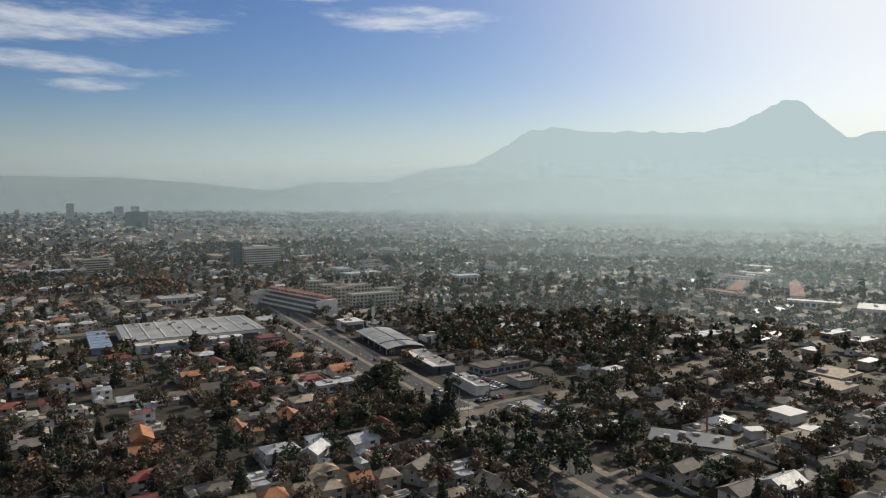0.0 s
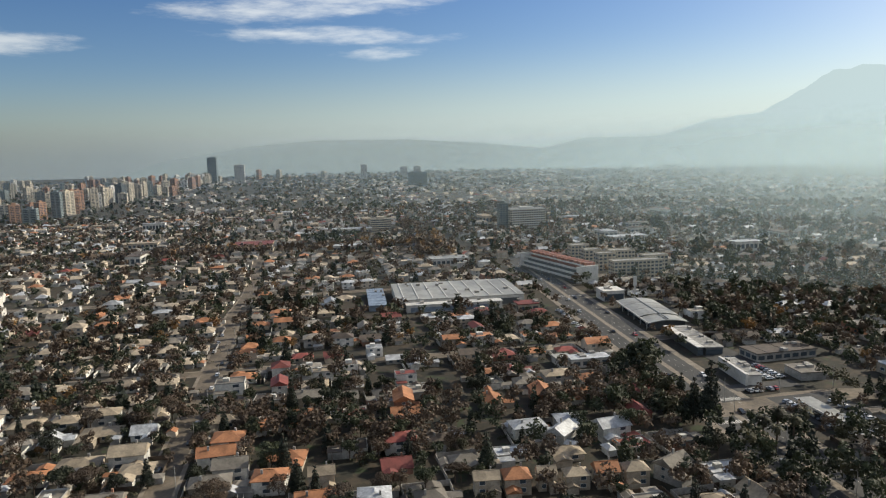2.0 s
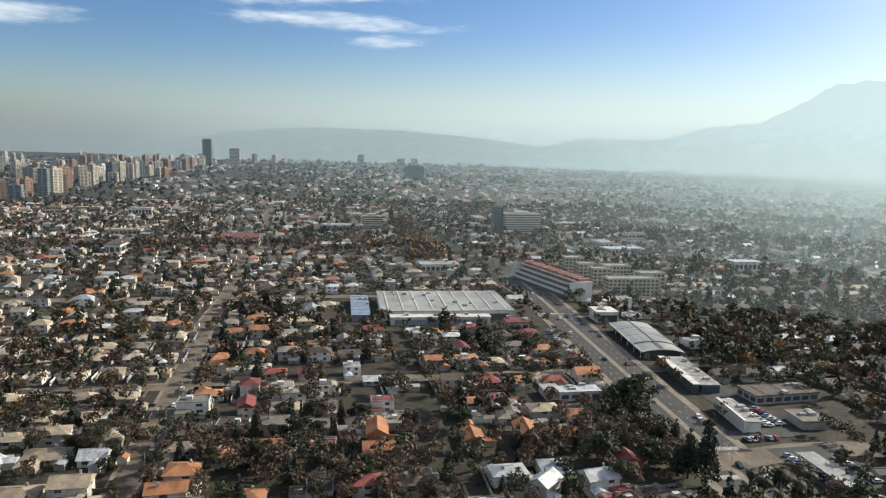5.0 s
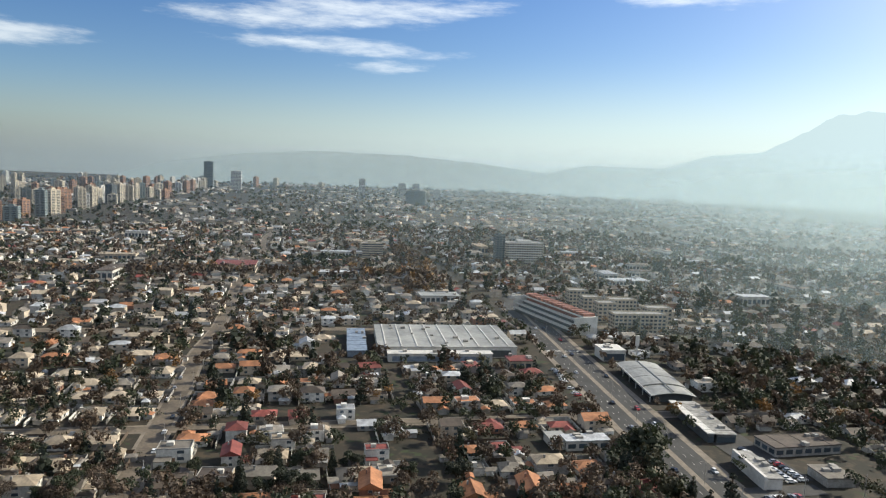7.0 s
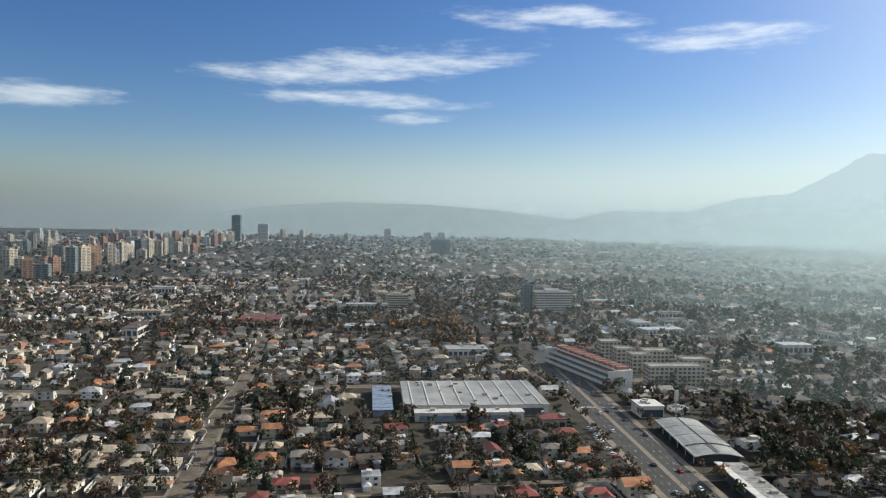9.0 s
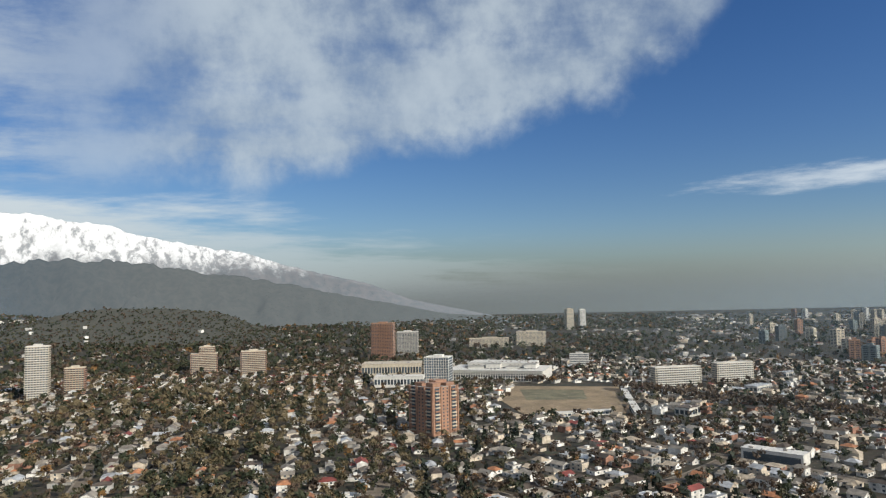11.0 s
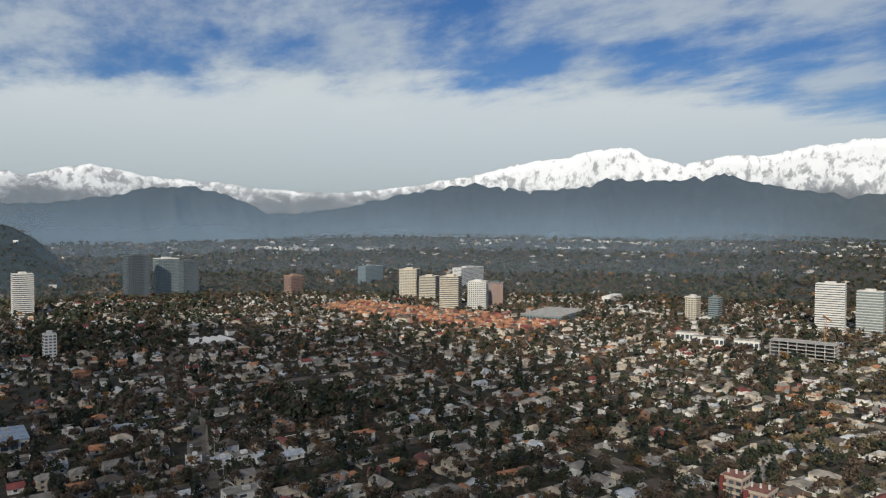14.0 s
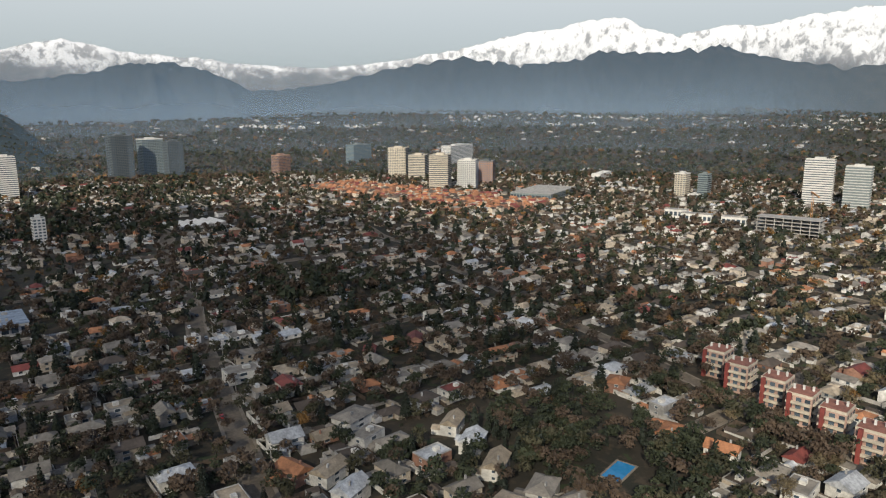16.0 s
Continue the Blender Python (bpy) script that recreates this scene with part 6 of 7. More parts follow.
wood(-205, -92, 80, 36, 50, DEEP, 8, 14)
wood(-180, -150, 50, 50, 40, DEEP, 8, 13)
wood(-130, -120, 60, 60, 40, DEEP, 7, 12)
wood(-80, 225, 70, 20, 16, {"brown": 0.6, "green": 0.4}, 5, 8)
wood(-150, 232, 110, 22, 30, {"brown": 0.6, "green": 0.3, "pine": 0.1}, 6, 11)
wood(-185, 215, 80, 70, 26, {"brown": 0.55, "olive": 0.25, "green": 0.2}, 4, 8)
wood(-210, 180, 50, 40, 16, {"brown": 0.55, "olive": 0.25, "green": 0.2}, 4, 7)
for v in range(-150, 430, 12):
    for side in (-18.5, 18.5):
        sx, sy = on_avenue(side + TREE_ROLL.uniform(-1.5, 1.5), v + TREE_ROLL.uniform(-4, 4))
        if not taken(sx, sy, 0.5, True) and TREE_ROLL.random() < 0.7:
            add_tree(sx, sy, pick(TREE_ROLL, {"green": 0.4, "brown": 0.4, "olive": 0.2}), TREE_ROLL.uniform(5, 10))
for _ in range(34):          # the thicket that hides the avenue before the crossing
    sx, sy = on_avenue(TREE_ROLL.uniform(-34, -15.5), TREE_ROLL.uniform(18, 105))
    add_tree(sx, sy, pick(TREE_ROLL, {"green": 0.5, "brown": 0.25, "olive": 0.15, "pine": 0.1}), TREE_ROLL.uniform(8, 14))
wood(-34, 352, 9, 9, 7, {"green": 1.0}, 12, 17)
wood(55, 262, 70, 50, 46, DEEP, 8, 14)
wood(5, 262, 26, 40, 22, DEEP, 8, 13)
wood(60, 330, 40, 50, 30, DEEP, 6, 11)
wood(-30, 240, 60, 40, 26, {"brown": 0.5, "green": 0.5}, 7, 12)
wood(-195, -425, 70, 90, 60, DEEP, 9, 17)
wood(-455, 760, 60, 60, 26, DEEP, 10, 18)
wood(60, 520, 160, 240, 120, DEEP, 7, 14)
wood(120, 420, 130, 160, 60, DEEP, 7, 14)
for k in range(60):          # tall poplars and conifers in the hazy north-east
    tx, ty = polar(TREE_ROLL.uniform(-33, 6), TREE_ROLL.uniform(560, 1300))
    if not taken(tx, ty, 2.0, True):
        add_tree(tx, ty, TREE_ROLL.choice(("pine", "pine", "green")), TREE_ROLL.uniform(15, 26))
wood(-20, 300, 40, 40, 14, DEEP, 9, 15)
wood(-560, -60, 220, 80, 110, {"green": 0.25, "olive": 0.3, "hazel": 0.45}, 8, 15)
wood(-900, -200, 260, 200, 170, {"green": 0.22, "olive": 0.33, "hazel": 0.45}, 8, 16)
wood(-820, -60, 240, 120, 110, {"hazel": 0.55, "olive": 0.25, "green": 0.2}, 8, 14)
wood(-60, -820, 200, 200, 150, DEEP, 8, 16)
wood(-150, -1050, 260, 240, 150, DEEP, 8, 16)


def shrubs():
    """Hedges and low bushes that fill the gardens near the camera."""
    r, rs = random.Random(61), np.random.RandomState(62)
    cards, index = [], []
    for x, y, far, g, side in gardens:
        if far > 620:
            continue
        for _ in range(13 if far < 420 else 4):
            a, d = r.uniform(0, 2 * math.pi), r.uniform(5.5, 12.5)
            sx, sy = x + math.cos(a) * d, y + math.sin(a) * d
            if taken(sx, sy, 0.5, True):
                continue
            s = r.uniform(0.8, 2.0)
            lobes = [(0, 0, s * 0.55, s * 0.7), (s * 0.8, 0.2 * s, s * 0.4, s * 0.55), (-s * 0.7, -0.3 * s, s * 0.45, s * 0.6)]
            n = 18 if far < 420 else 11
            cards.append(leaf_cards(rs, lobes, n, 0.42 if far < 420 else 0.6) + np.array([sx, sy, 0.0]))
            index.append(np.full(n, LK.index(pick(r, {"green": 0.45, "olive": 0.35, "brown": 0.2}))))
    tagged(new("garden_shrubs", cards_mesh("garden_shrubs", np.concatenate(cards), list(LEAVES_FAR.values()), np.concatenate(index))), "low hedges and bushes in the gardens", "shrubs", kind="stuff")


shrubs()

# ---- cars, lamps, palms and other street things ----
CAR_PAINT = {"white": surface("white_car_paint", (0.70, 0.70, 0.70), 0.3, 0.05, 2.0, stain=0.05, bump=0), "silver": surface("silver_car_paint", (0.38, 0.39, 0.41), 0.3, 0.1, 2.0, stain=0.05, bump=0, metal=0.4),
             "black": surface("black_car_paint", (0.03, 0.03, 0.035), 0.25, 0.1, 2.0, stain=0.05, bump=0), "red": surface("red_car_paint", (0.35, 0.03, 0.03), 0.3, 0.1, 2.0, stain=0.05, bump=0)}
M_TYRE = surface("black_rubber", (0.02, 0.02, 0.02), 0.9, 0.1, 4.0)
CARS = {}


def wheel_mesh():
    b = Builder([M_TYRE])
    limb(b, (0, -0.11, 0), (0, 0.11, 0), 0.32, 0.32, 10)
    b.f.append(tuple(range(9, -1, -1)))
    b.f.append(tuple(range(10, 20)))
    b.m.extend((0, 0))
    return b.mesh("wheel")


WHEEL = wheel_mesh()


def make_car(colour):
    if colour in CARS:
        return CARS[colour]
    base = tagged(new("car"), f"{colour} parked hatchback car on the asphalt", "car", group="parked cars")
    b = Builder([CAR_PAINT[colour]])
    prof = ((-2.1, 0.28), (2.1, 0.28), (2.15, 0.62), (1.95, 0.80), (0.95, 0.92), (-1.95, 0.95), (-2.15, 0.7))
    n = len(prof)
    for sy in (-0.86, 0.86):
        b.v.extend((x, sy, z) for x, z in prof)
    b.f.extend([tuple(range(n)), tuple(range(2 * n - 1, n - 1, -1))] + [((k + 1) % n, k, n + k, n + (k + 1) % n) for k in range(n)])
    b.m.extend([0] * (n + 2))
    part("body", b, base)
    b = Builder([M_GLASS])
    b.solid([(-1.9, -0.78, 0.94), (0.95, -0.78, 0.92), (0.95, 0.78, 0.92), (-1.9, 0.78, 0.94), (-1.55, -0.62, 1.42), (0.2, -0.62, 1.42), (0.2, 0.62, 1.42), (-1.55, 0.62, 1.42)],
            [(0, 1, 5, 4), (1, 2, 6, 5), (2, 3, 7, 6), (3, 0, 4, 7)])
    part("window_glass", b, base)
    part("roof", box_mesh("roof", CAR_PAINT[colour], -1.6, -0.64, 1.42, 0.24, 0.64, 1.48), base)
    for x in (-1.35, 1.35):
        for y in (-0.8, 0.8):
            part("wheel", WHEEL, base).location = (x, y, 0.32)
    CARS[colour] = base
    base["free"] = True
    return base


CAR_ROLL = random.Random(31)


def car(x, y, deg, z=0.21):
    put(make_car(pick(CAR_ROLL, {"white": 0.42, "silver": 0.3, "black": 0.2, "red": 0.08})), pose(x, y, z, 0, 0, deg))


def car_row(g, u, v, du, dv, n, deg, z=0.21, gap=0.1):
    for k in range(n):
        if CAR_ROLL.random() > gap:
            car(*grid_place(g, u + du * k, v + dv * k), deg + CAR_ROLL.gauss(0, 2), z)


def forecourt(g, u, v, w, d):
    b = Builder([M_ASPHALT])
    b.poly([(*grid_place(g, u + a * w / 2, v + c * d / 2), 0.24) for a, c in ((-1, -1), (1, -1), (1, 1), (-1, 1))])
    tagged(new("forecourt", b.mesh("forecourt")), "asphalt parking forecourt beside the avenue", "car park", kind="structure")


forecourt("north", 257, -50, 20, 60)
forecourt("north", 254, -120, 30, 36)
forecourt("north", 248, -88, 32, 9)
forecourt("north", 262, 300, 30, 70)
car_row("north", 256, -84, 0, 3.0, 13, 33, 0.25)
car_row("north", 237, -93.5, 2.5, 0, 6, 123, 0.25)
car_row("north", 262, -80, 0, 3.0, 7, 33, 0.25)
for k in range(22):
    if CAR_ROLL.random() > 0.3:
        car(*on_avenue(-18.5 + CAR_ROLL.uniform(-0.6, 0.6), 135 + 4.1 * k), AVENUE_DEG + 20 + CAR_ROLL.gauss(0, 3), 0.02)
car_row("north", 243.5, -136, 0, 2.9, 10, 33, 0.25)
car_row("north", 262, -134, 0, 2.9, 9, 33, 0.25)
car_row("north", 256, 275, 0, 3.1, 8, 33, 0.25, 0.3)
for v in (-20, 25, 75, 120, 150, 205, 250, 300, 330, 370):
    car(*on_avenue(CAR_ROLL.choice((-10.0, -6.6, -3.2)), v + CAR_ROLL.uniform(-8, 8)), 90 + AVENUE_DEG, 0.21)
    car(*on_avenue(CAR_ROLL.choice((3.2, 6.6, 10.0)), v + CAR_ROLL.uniform(-8, 8)), 270 + AVENUE_DEG, 0.21)
for k in range(7):
    car(44 + 2.6 * k, 296 + 1.4 * k, 120 + CAR_ROLL.gauss(0, 4), 0.05)
for v in range(-110, 100, 21):
    car(*grid_place("north", CAR_ROLL.choice((-3.4, 3.4)), v + CAR_ROLL.uniform(-5, 5)), 123, 0.14)
for v in range(-120, 160, 26):
    car(*grid_place("east", CAR_ROLL.choice((-3.6, 3.6)), v + CAR_ROLL.uniform(-5, 5)), 263, 0.14)
for u in range(-90, 160, 36):
    car(*grid_place("east", u, CAR_ROLL.choice((-2.6, 2.6))), 5, 0.16)


def make_lamp():
    base = tagged(new("street_lamp"), "grey steel street lamp with a curved arm", "street lamp", group="lamps along the avenue")
    b = Builder([M_CONC])
    limb(b, (0, 0, 0), (0, 0, 9), 0.12, 0.07, 6)
    pole = part("pole", b, base)
    b = Builder([M_CONC])
    limb(b, (0, 0, 8.9), (1.8, 0, 9.5), 0.06, 0.05, 5)
    part("arm", b, pole)
    part("lamp_head", box_mesh("lamp_head", M_CONC, 1.6, -0.15, 9.42, 2.4, 0.15, 9.56), pole)
    base["free"] = True
    return base


lamp = make_lamp()
for v in range(-50, 430, 36):
    put(lamp, pose(*on_avenue(0, v), 0.19, 0, 0, AVENUE_DEG + (180 if v % 72 else 0)))


def make_pole():
    base = tagged(new("utility_pole"), "weathered concrete utility pole with a crossbar", "utility pole", group="utility poles")
    b = Builder([M_CONC])
    limb(b, (0, 0, 0), (0, 0, 10.5), 0.16, 0.1, 6)
    part("pole", b, base)
    part("crossbar", box_mesh("crossbar", M_BARK, -1.1, -0.07, 9.5, 1.1, 0.07, 9.66), base)
    base["free"] = True
    return base


upole = make_pole()
for v in range(-135, 320, 38):
    put(upole, pose(*grid_place("north", 6.3, v), 0.0, 0, 0, 33))
for v in range(-130, 300, 40):
    put(upole, pose(*grid_place("east", 6.4, v), 0.0, 0, 0, -7))
for x, y in CROSS[1:7]:
    put(upole, pose(x - 5.2, y + 6.2, 0.0, 0, 0, 123))


def make_palm():
    base = tagged(new("palm_tree"), "tall palm with a shaggy crown near the avenue", "palm", group="palms by the avenue")
    b = Builder([M_BARK])
    limb(b, (0, 0, 0), (0.15, 0.1, 10), 0.34, 0.24, 8)
    part("trunk", b, base)
    r = random.Random(3)
    pts = []
    for k in range(64):
        a, e = r.uniform(0, 2 * math.pi), r.uniform(-0.5, 1.2)
        way = Vector((math.cos(a), math.sin(a), 0))
        side = Vector((-math.sin(a), math.cos(a), 0)) * 0.42
        p = Vector((0.15, 0.1, 10))
        for s in range(4):
            q = p + (way * math.cos(e) + Vector((0, 0, math.sin(e)))) * 0.85
            k0, k1 = 1 - s * 0.2, 1 - (s + 1) * 0.22
            pts += [tuple(p - side * k0), tuple(p + side * k0), tuple(q + side * k1), tuple(q - side * k1)]
            p, e = q, e - 0.45
    part("crown", cards_mesh("crown", np.array(pts), [LEAVES["olive"]], None, 4), base)
    base["free"] = True
    return base


palm = make_palm()
for x, y, s in ((16, 277, 1.0), (21, 283, 1.15), (26, 279, 1.05), (12, 284, 0.9), (30, 286, 1.1), (-247, 196, 0.6), (-230, 148, 0.7), (20, 270, 0.95)):
    put(palm, pose(x, y, 0, 0, 0, 40 * s) @ Matrix.Diagonal((s, s, s, 1)))


def lone_tree(kind, x, y, h):
    k = h / {"pine": 15.0, "green": 9.0}[kind]
    put(make_tree(kind, 1), pose(x, y, 0, 0, 0, 70) @ Matrix.Diagonal((k, k, k, 1)))


lone_tree("green", -36, 352, 20)
lone_tree("green", -41, 349, 15)
lone_tree("green", -31, 349, 16)
lone_tree("green", -36, 347, 12)
lone_tree("pine", -2, 286, 29)
lone_tree("pine", -8, 290, 20)
lone_tree("pine", -14, 310, 15)
lone_tree("green", -48, 268, 13)
lone_tree("pine", -112, 232, 15)
lone_tree("pine", -252, 192, 11)


def pool():
    base = tagged(new("swimming_pool"), "blue swimming pool with a pale stone rim", "swimming pool")
    base.matrix_basis = pose(-194, -112, 0, 0, 0, 20)
    m = bpy.data.materials.new("pool_water")
    m.use_nodes = True
    n = Nodes(m.node_tree)
    p = n.add("ShaderNodeNewGeometry").outputs["Position"]
    bs = n.add("ShaderNodeBsdfPrincipled", {"Base Color": n.mix(n.noise(p, 0.5), (0.02, 0.16, 0.36, 1), (0.04, 0.24, 0.46, 1)), "Roughness": 0.08})
    n.t.links.new(bs.outputs[0], n.add("ShaderNodeOutputMaterial").inputs[0])
    part("water", box_mesh("water", m, -7, -3.6, 0.05, 7, 3.6, 0.3), base)
    for x0, y0, x1, y1 in ((-7.8, -4.4, 7.8, -3.6), (-7.8, 3.6, 7.8, 4.4), (-7.8, -3.6, -7, 3.6), (7, -3.6, 7.8, 3.6)):
        part("rim", box_mesh("rim", M_PAVE, x0, y0, 0.05, x1, y1, 0.36), base)


pool()

# ---- the city beyond ----
tagged(new("distant_houses", far_houses.mesh("distant_houses")), "hundreds of low houses with grey, beige and red roofs", "houses", kind="stuff")
tagged(new("distant_trees", cards_mesh("distant_trees", np.concatenate(far_cards), list(LEAVES_FAR.values()), np.concatenate(far_index))), "garden and street trees filling the suburbs", "trees", kind="stuff")


def far_suburbs():
    """Roofs and tree clumps out to the foot of the hills."""
    r = random.Random(77)
    rs = np.random.RandomState(78)
    b = Builder(list(WALLS_FAR.values()) + list(ROOFS_FAR.values()))
    cards, index = [], []
    for _ in range(9500):
        a, q = r.uniform(-37, 190), 1330 + 3000 * r.random() ** 1.25
        x, y = polar(a, q)
        if taken(x, y, 12.0):
            continue
        if noise.noise(Vector((x * 0.0028, y * 0.0028, 9.0))) > r.uniform(-0.15, 0.45):
            continue
        if a > 66 and r.random() < (0.68 if a < 112 else 0.8):
            continue
        k = q / 1500
        w, d = r.uniform(9, 16) * k ** 0.6, r.uniform(8, 13) * k ** 0.6
        roof = pick(r, NORTH_ROOFS if a < 80 else {"grey": 0.5, "beige": 0.14, "dark": 0.24, "orange": 0.08, "zinc": 0.04})
        mark = len(b.v)
        shell(b, turn_at(x, y, r.uniform(0, 180)), w, d, r.uniform(2.8, 5.6), pick(r, {"hip": 0.5, "flat": 0.5}), 1.8, r.choice((0, 1, 1, 2, 2) if a < 66 else (1, 2, 2, 2)), 4 + RK.index(roof), 0.4, False)
        lift = rise(x, y)
        if lift:
            b.v[mark:] = [(vx, vy, vz + lift) for vx, vy, vz in b.v[mark:]]
    for _ in range(27000):
        a, q = r.choice((r.uniform(-37, 190), r.uniform(66, 190))), 1330 + 3000 * r.random() ** 1.25
        x, y = polar(a, q)
        if taken(x, y, 6.0, True):
            continue
        if a < 80 and noise.noise(Vector((x * 0.0028, y * 0.0028, 9.0))) < r.uniform(-0.5, 0.1):
            continue
        kind = pick(r, {"green": 0.36, "olive": 0.26, "brown": 0.26, "amber": 0.02, "pine": 0.10})
        size = r.uniform(6, 13) * (q / 1500) ** 0.35
        lobes = UNIT[kind][r.randrange(4)] * size * np.array([1.5, 1.5, 1, 1.25])
        cards.append(leaf_cards(rs, lobes, 9, size * 0.36) + np.array([x, y, rise(x, y)]))
        index.append(np.full(9, LK.index(kind)))
    for k in range(26):          # new settlements in rows at the foot of the mountains
        a0, q0 = r.uniform(112, 168), r.uniform(2700, 3230)
        for i in range(r.randrange(5, 13)):
            x, y = polar(a0 + i * r.uniform(0.2, 0.4), q0 + r.uniform(-45, 45))
            mark = len(b.v)
            shell(b, turn_at(x, y, a0 + r.gauss(0, 8)), r.uniform(9, 17), 10, r.uniform(5, 9), "flat", 1.5, r.choice((0, 1, 2, 2)), 4 + RK.index("beige"), 0.4, False)
            b.v[mark:] = [(vx, vy, vz + rise(x, y)) for vx, vy, vz in b.v[mark:]]
    for name, count, low, high in (("backdrop_wooded_hill", 2600, 4, 9), ("backdrop_dark_hill", 2200, 4, 8)):
        me = bpy.data.objects[name].data
        faces = [p for p in me.polygons if 2 < p.center.z < 400]
        for _ in range(count):
            p = r.choice(faces)
            q = [me.vertices[v].co for v in p.vertices]
            s, t = r.random(), r.random()
            c = q[0].lerp(q[1], s).lerp(q[3].lerp(q[2], s), t)
            size = r.uniform(low, high)
            if r.random() < 0.004:
                b.block(-7, -5, c.z - 3, 7, 5, c.z + 6, 0, False, turn_at(c.x, c.y, r.uniform(0, 90)))
            kind = pick(r, {"green": 0.4, "olive": 0.35, "brown": 0.25})
            cards.append(leaf_cards(rs, UNIT[kind][r.randrange(4)] * size * np.array([1.4, 1.4, 1, 1.2]), 9, size * 0.32) + np.array([c.x, c.y, c.z - 1.0]))
            index.append(np.full(9, LK.index(kind)))
    tagged(new("far_suburb_roofs", b.mesh("far_suburb_roofs")), "far suburban roofs fading towards the hills", "houses", kind="stuff")
    tagged(new("far_suburb_trees", cards_mesh("far_suburb_trees", np.concatenate(cards), list(LEAVES_FAR.values()), np.concatenate(index))), "far tree cover of the city", "trees", kind="stuff")


far_suburbs()


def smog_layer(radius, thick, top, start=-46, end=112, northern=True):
    """Upright sheet imitating distance haze: lets most light through, scatters some of the sun's."""
    m = bpy.data.materials.new("see_through_haze")
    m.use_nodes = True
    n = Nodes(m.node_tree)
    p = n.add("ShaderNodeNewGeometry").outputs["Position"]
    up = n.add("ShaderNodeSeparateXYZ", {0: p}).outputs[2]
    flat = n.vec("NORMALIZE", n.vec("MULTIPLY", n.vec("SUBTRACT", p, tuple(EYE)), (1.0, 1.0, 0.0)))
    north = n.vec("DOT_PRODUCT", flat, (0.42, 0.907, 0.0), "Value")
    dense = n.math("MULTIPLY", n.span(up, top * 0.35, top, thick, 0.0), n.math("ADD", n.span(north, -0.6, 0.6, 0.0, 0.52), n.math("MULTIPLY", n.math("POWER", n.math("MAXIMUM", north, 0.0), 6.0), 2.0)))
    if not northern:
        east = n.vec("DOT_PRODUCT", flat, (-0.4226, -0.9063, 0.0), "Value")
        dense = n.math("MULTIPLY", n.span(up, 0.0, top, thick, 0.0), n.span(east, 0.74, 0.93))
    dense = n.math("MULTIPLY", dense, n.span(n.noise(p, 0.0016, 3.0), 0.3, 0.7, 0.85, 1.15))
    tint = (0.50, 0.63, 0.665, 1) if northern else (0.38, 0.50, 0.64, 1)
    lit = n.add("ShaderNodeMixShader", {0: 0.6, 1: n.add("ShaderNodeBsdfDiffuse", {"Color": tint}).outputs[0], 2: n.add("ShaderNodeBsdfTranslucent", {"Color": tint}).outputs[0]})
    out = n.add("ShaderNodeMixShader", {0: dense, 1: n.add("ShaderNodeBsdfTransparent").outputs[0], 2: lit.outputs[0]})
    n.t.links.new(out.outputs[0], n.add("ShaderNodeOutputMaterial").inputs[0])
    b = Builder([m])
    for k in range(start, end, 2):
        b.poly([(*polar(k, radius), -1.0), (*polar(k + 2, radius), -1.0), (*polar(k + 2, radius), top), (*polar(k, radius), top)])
    ob = tagged(new("smog_layer", b.mesh("smog_layer")), "see-through sheet imitating grey-blue distance haze over the suburbs", "smog", kind="structure")
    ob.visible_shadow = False


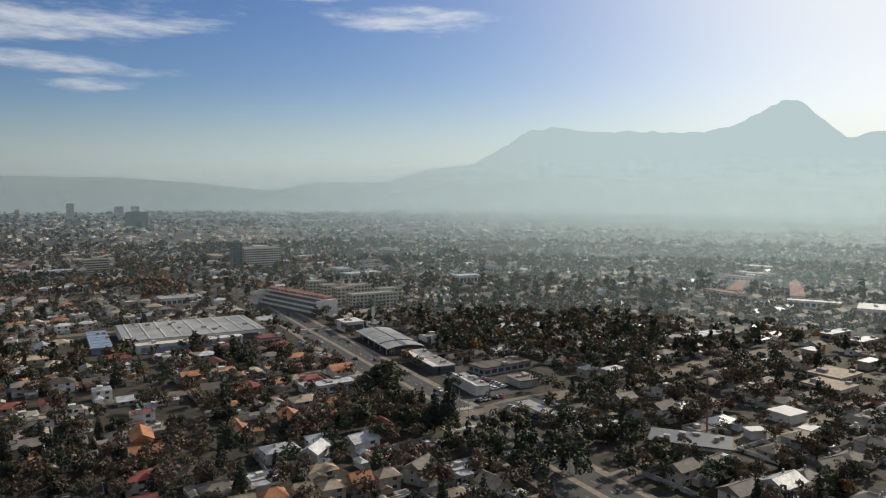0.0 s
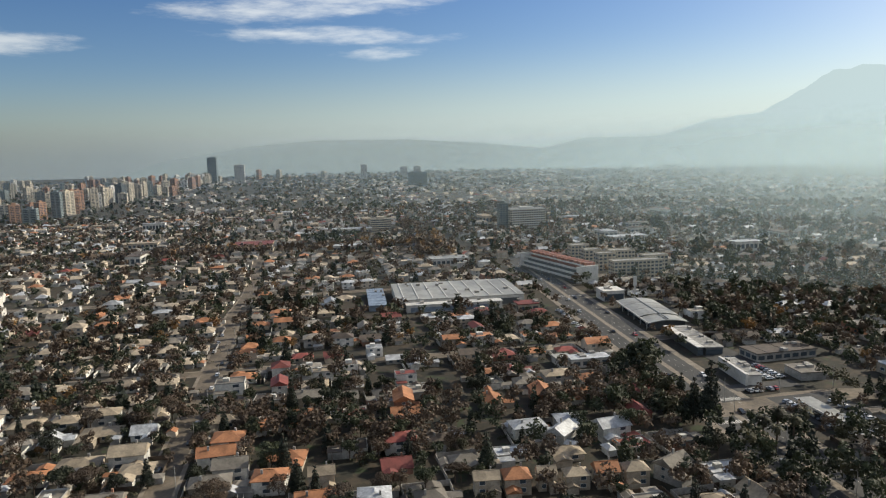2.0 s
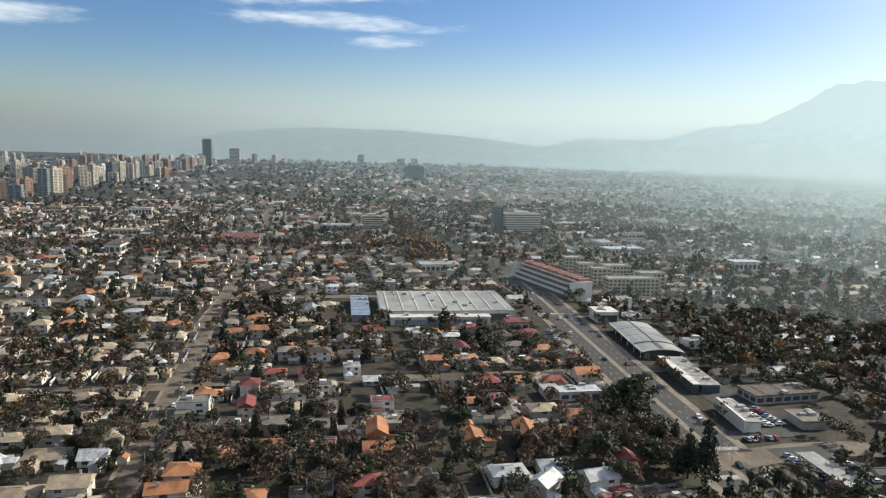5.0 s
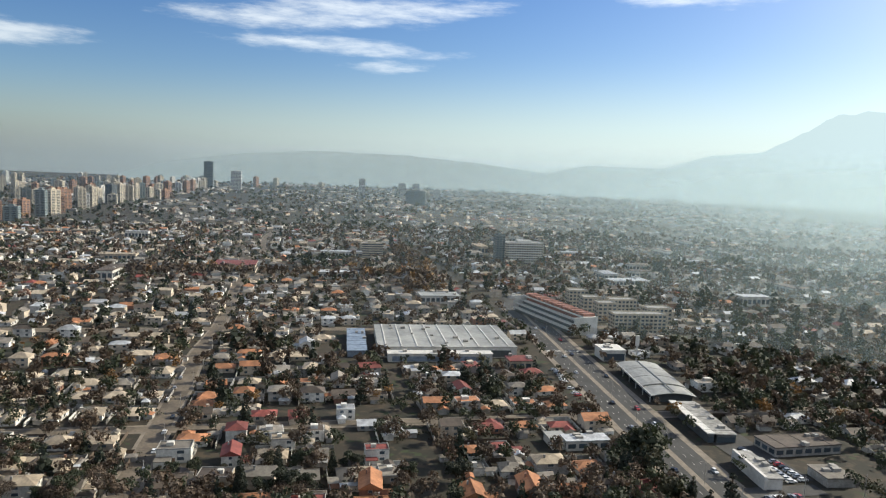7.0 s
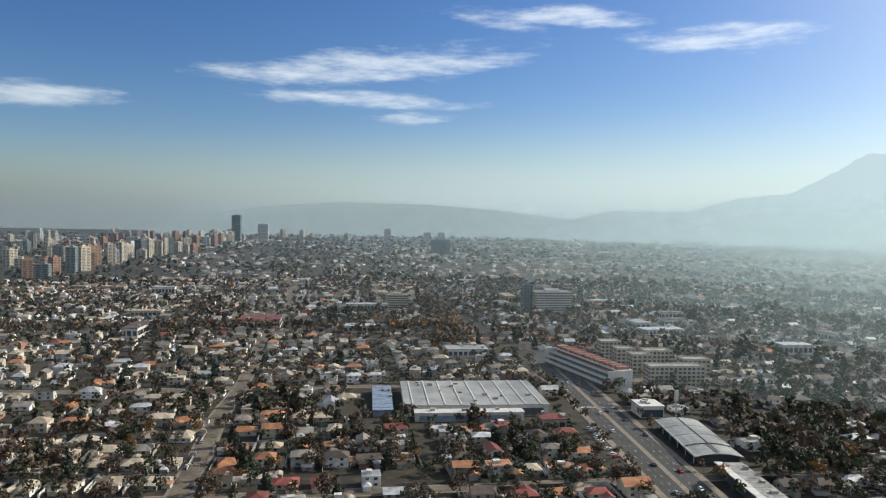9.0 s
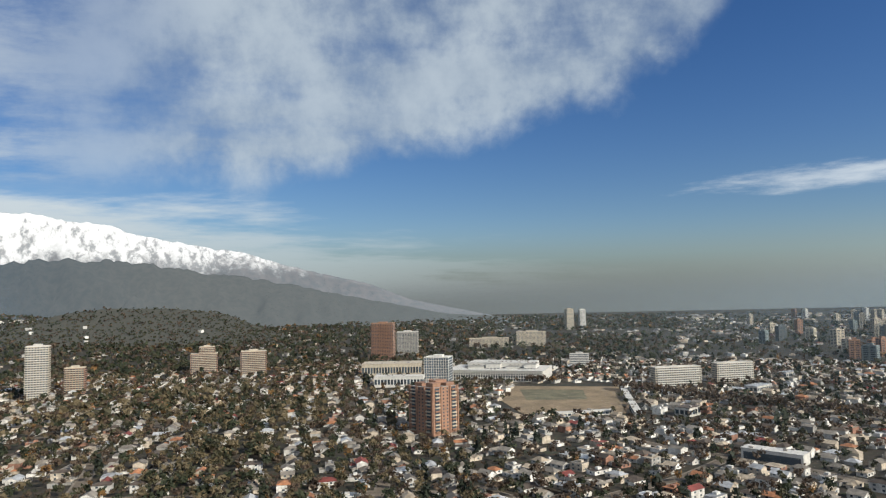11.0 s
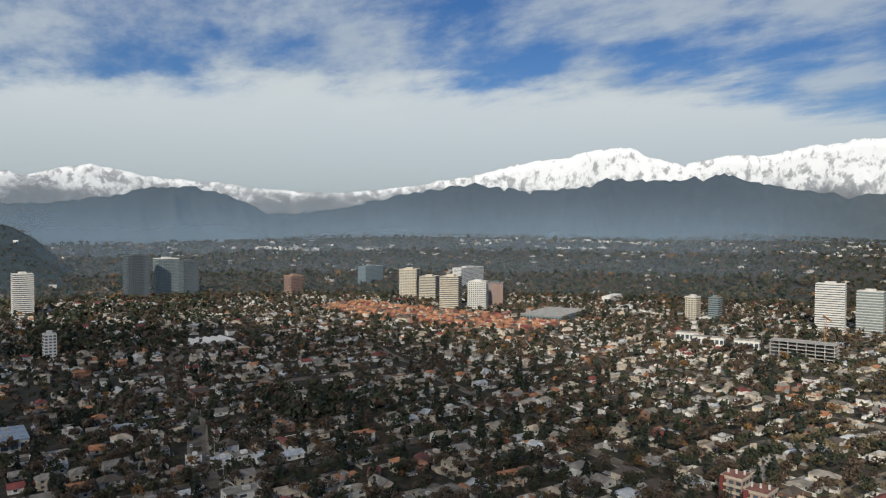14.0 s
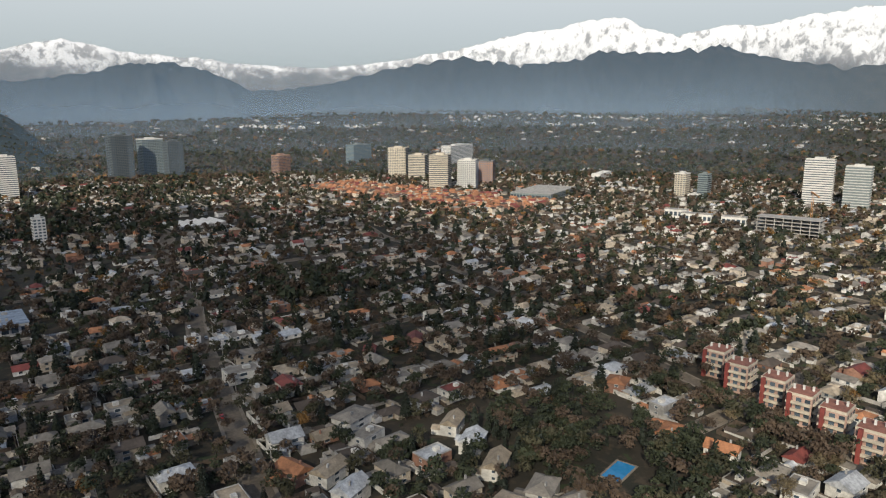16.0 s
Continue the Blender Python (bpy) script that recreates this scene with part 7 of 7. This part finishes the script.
# rings of see-through sheets stand in for haze that thickens with distance
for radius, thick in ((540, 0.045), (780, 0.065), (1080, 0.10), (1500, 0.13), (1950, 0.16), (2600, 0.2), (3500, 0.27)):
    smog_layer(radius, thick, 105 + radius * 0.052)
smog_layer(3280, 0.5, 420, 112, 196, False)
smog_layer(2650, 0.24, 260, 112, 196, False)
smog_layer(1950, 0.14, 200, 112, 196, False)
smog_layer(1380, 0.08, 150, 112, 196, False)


def thin_cloud(x, y, z, w, d, deg, seed):
    """Thin unseen cloud, soft at its rim, added to dim sunlight on the gardens."""
    m = bpy.data.materials.new("thin_cloud")
    m.use_nodes = True
    n = Nodes(m.node_tree)
    p = n.add("ShaderNodeTexCoord").outputs["Object"]
    rim = n.vec("LENGTH", n.vec("MULTIPLY", p, (2.0 / w, 2.0 / d, 0.0)), out="Value")
    ragged = n.math("ADD", rim, n.math("MULTIPLY", n.math("SUBTRACT", n.noise(p, 0.012, 5.0, 0.6), 0.5), 0.9))
    dense = n.span(ragged, 0.66, 1.05, 0.72, 0.0)
    lit = n.add("ShaderNodeMixShader", {0: 0.5, 1: n.add("ShaderNodeBsdfDiffuse", {"Color": (0.9, 0.9, 0.9, 1)}).outputs[0], 2: n.add("ShaderNodeBsdfTranslucent", {"Color": (0.9, 0.9, 0.9, 1)}).outputs[0]})
    out = n.add("ShaderNodeMixShader", {0: dense, 1: n.add("ShaderNodeBsdfTransparent").outputs[0], 2: lit.outputs[0]})
    n.t.links.new(out.outputs[0], n.add("ShaderNodeOutputMaterial").inputs[0])
    b = Builder([m])
    k = 24
    for i in range(k + 1):
        for j in range(k + 1):
            u, v = (i / k - 0.5), (j / k - 0.5)
            b.v.append((u * w * 1.2, v * d * 1.2, 26 * noise.fractal(Vector((u * 4 + seed, v * 5, seed)), 1.0, 2.0, 4)))
    for i in range(k):
        for j in range(k):
            q = i * (k + 1) + j
            b.f.append((q, q + k + 1, q + k + 2, q + 1))
            b.m.append(0)
    ob = tagged(new("cloud", b.mesh("cloud")), "unseen cloud added to shade the eastern gardens", "cloud", kind="structure")
    ob.matrix_basis = pose(x, y, z, 0, 0, deg)


# set on the line to the sun, out of sight, to darken the eastern ground
lift = 700.0 / sun_way.z
thin_cloud(-100 + sun_way.x * lift, -560 + sun_way.y * lift, 700, 760, 1000, 8, 2.5)
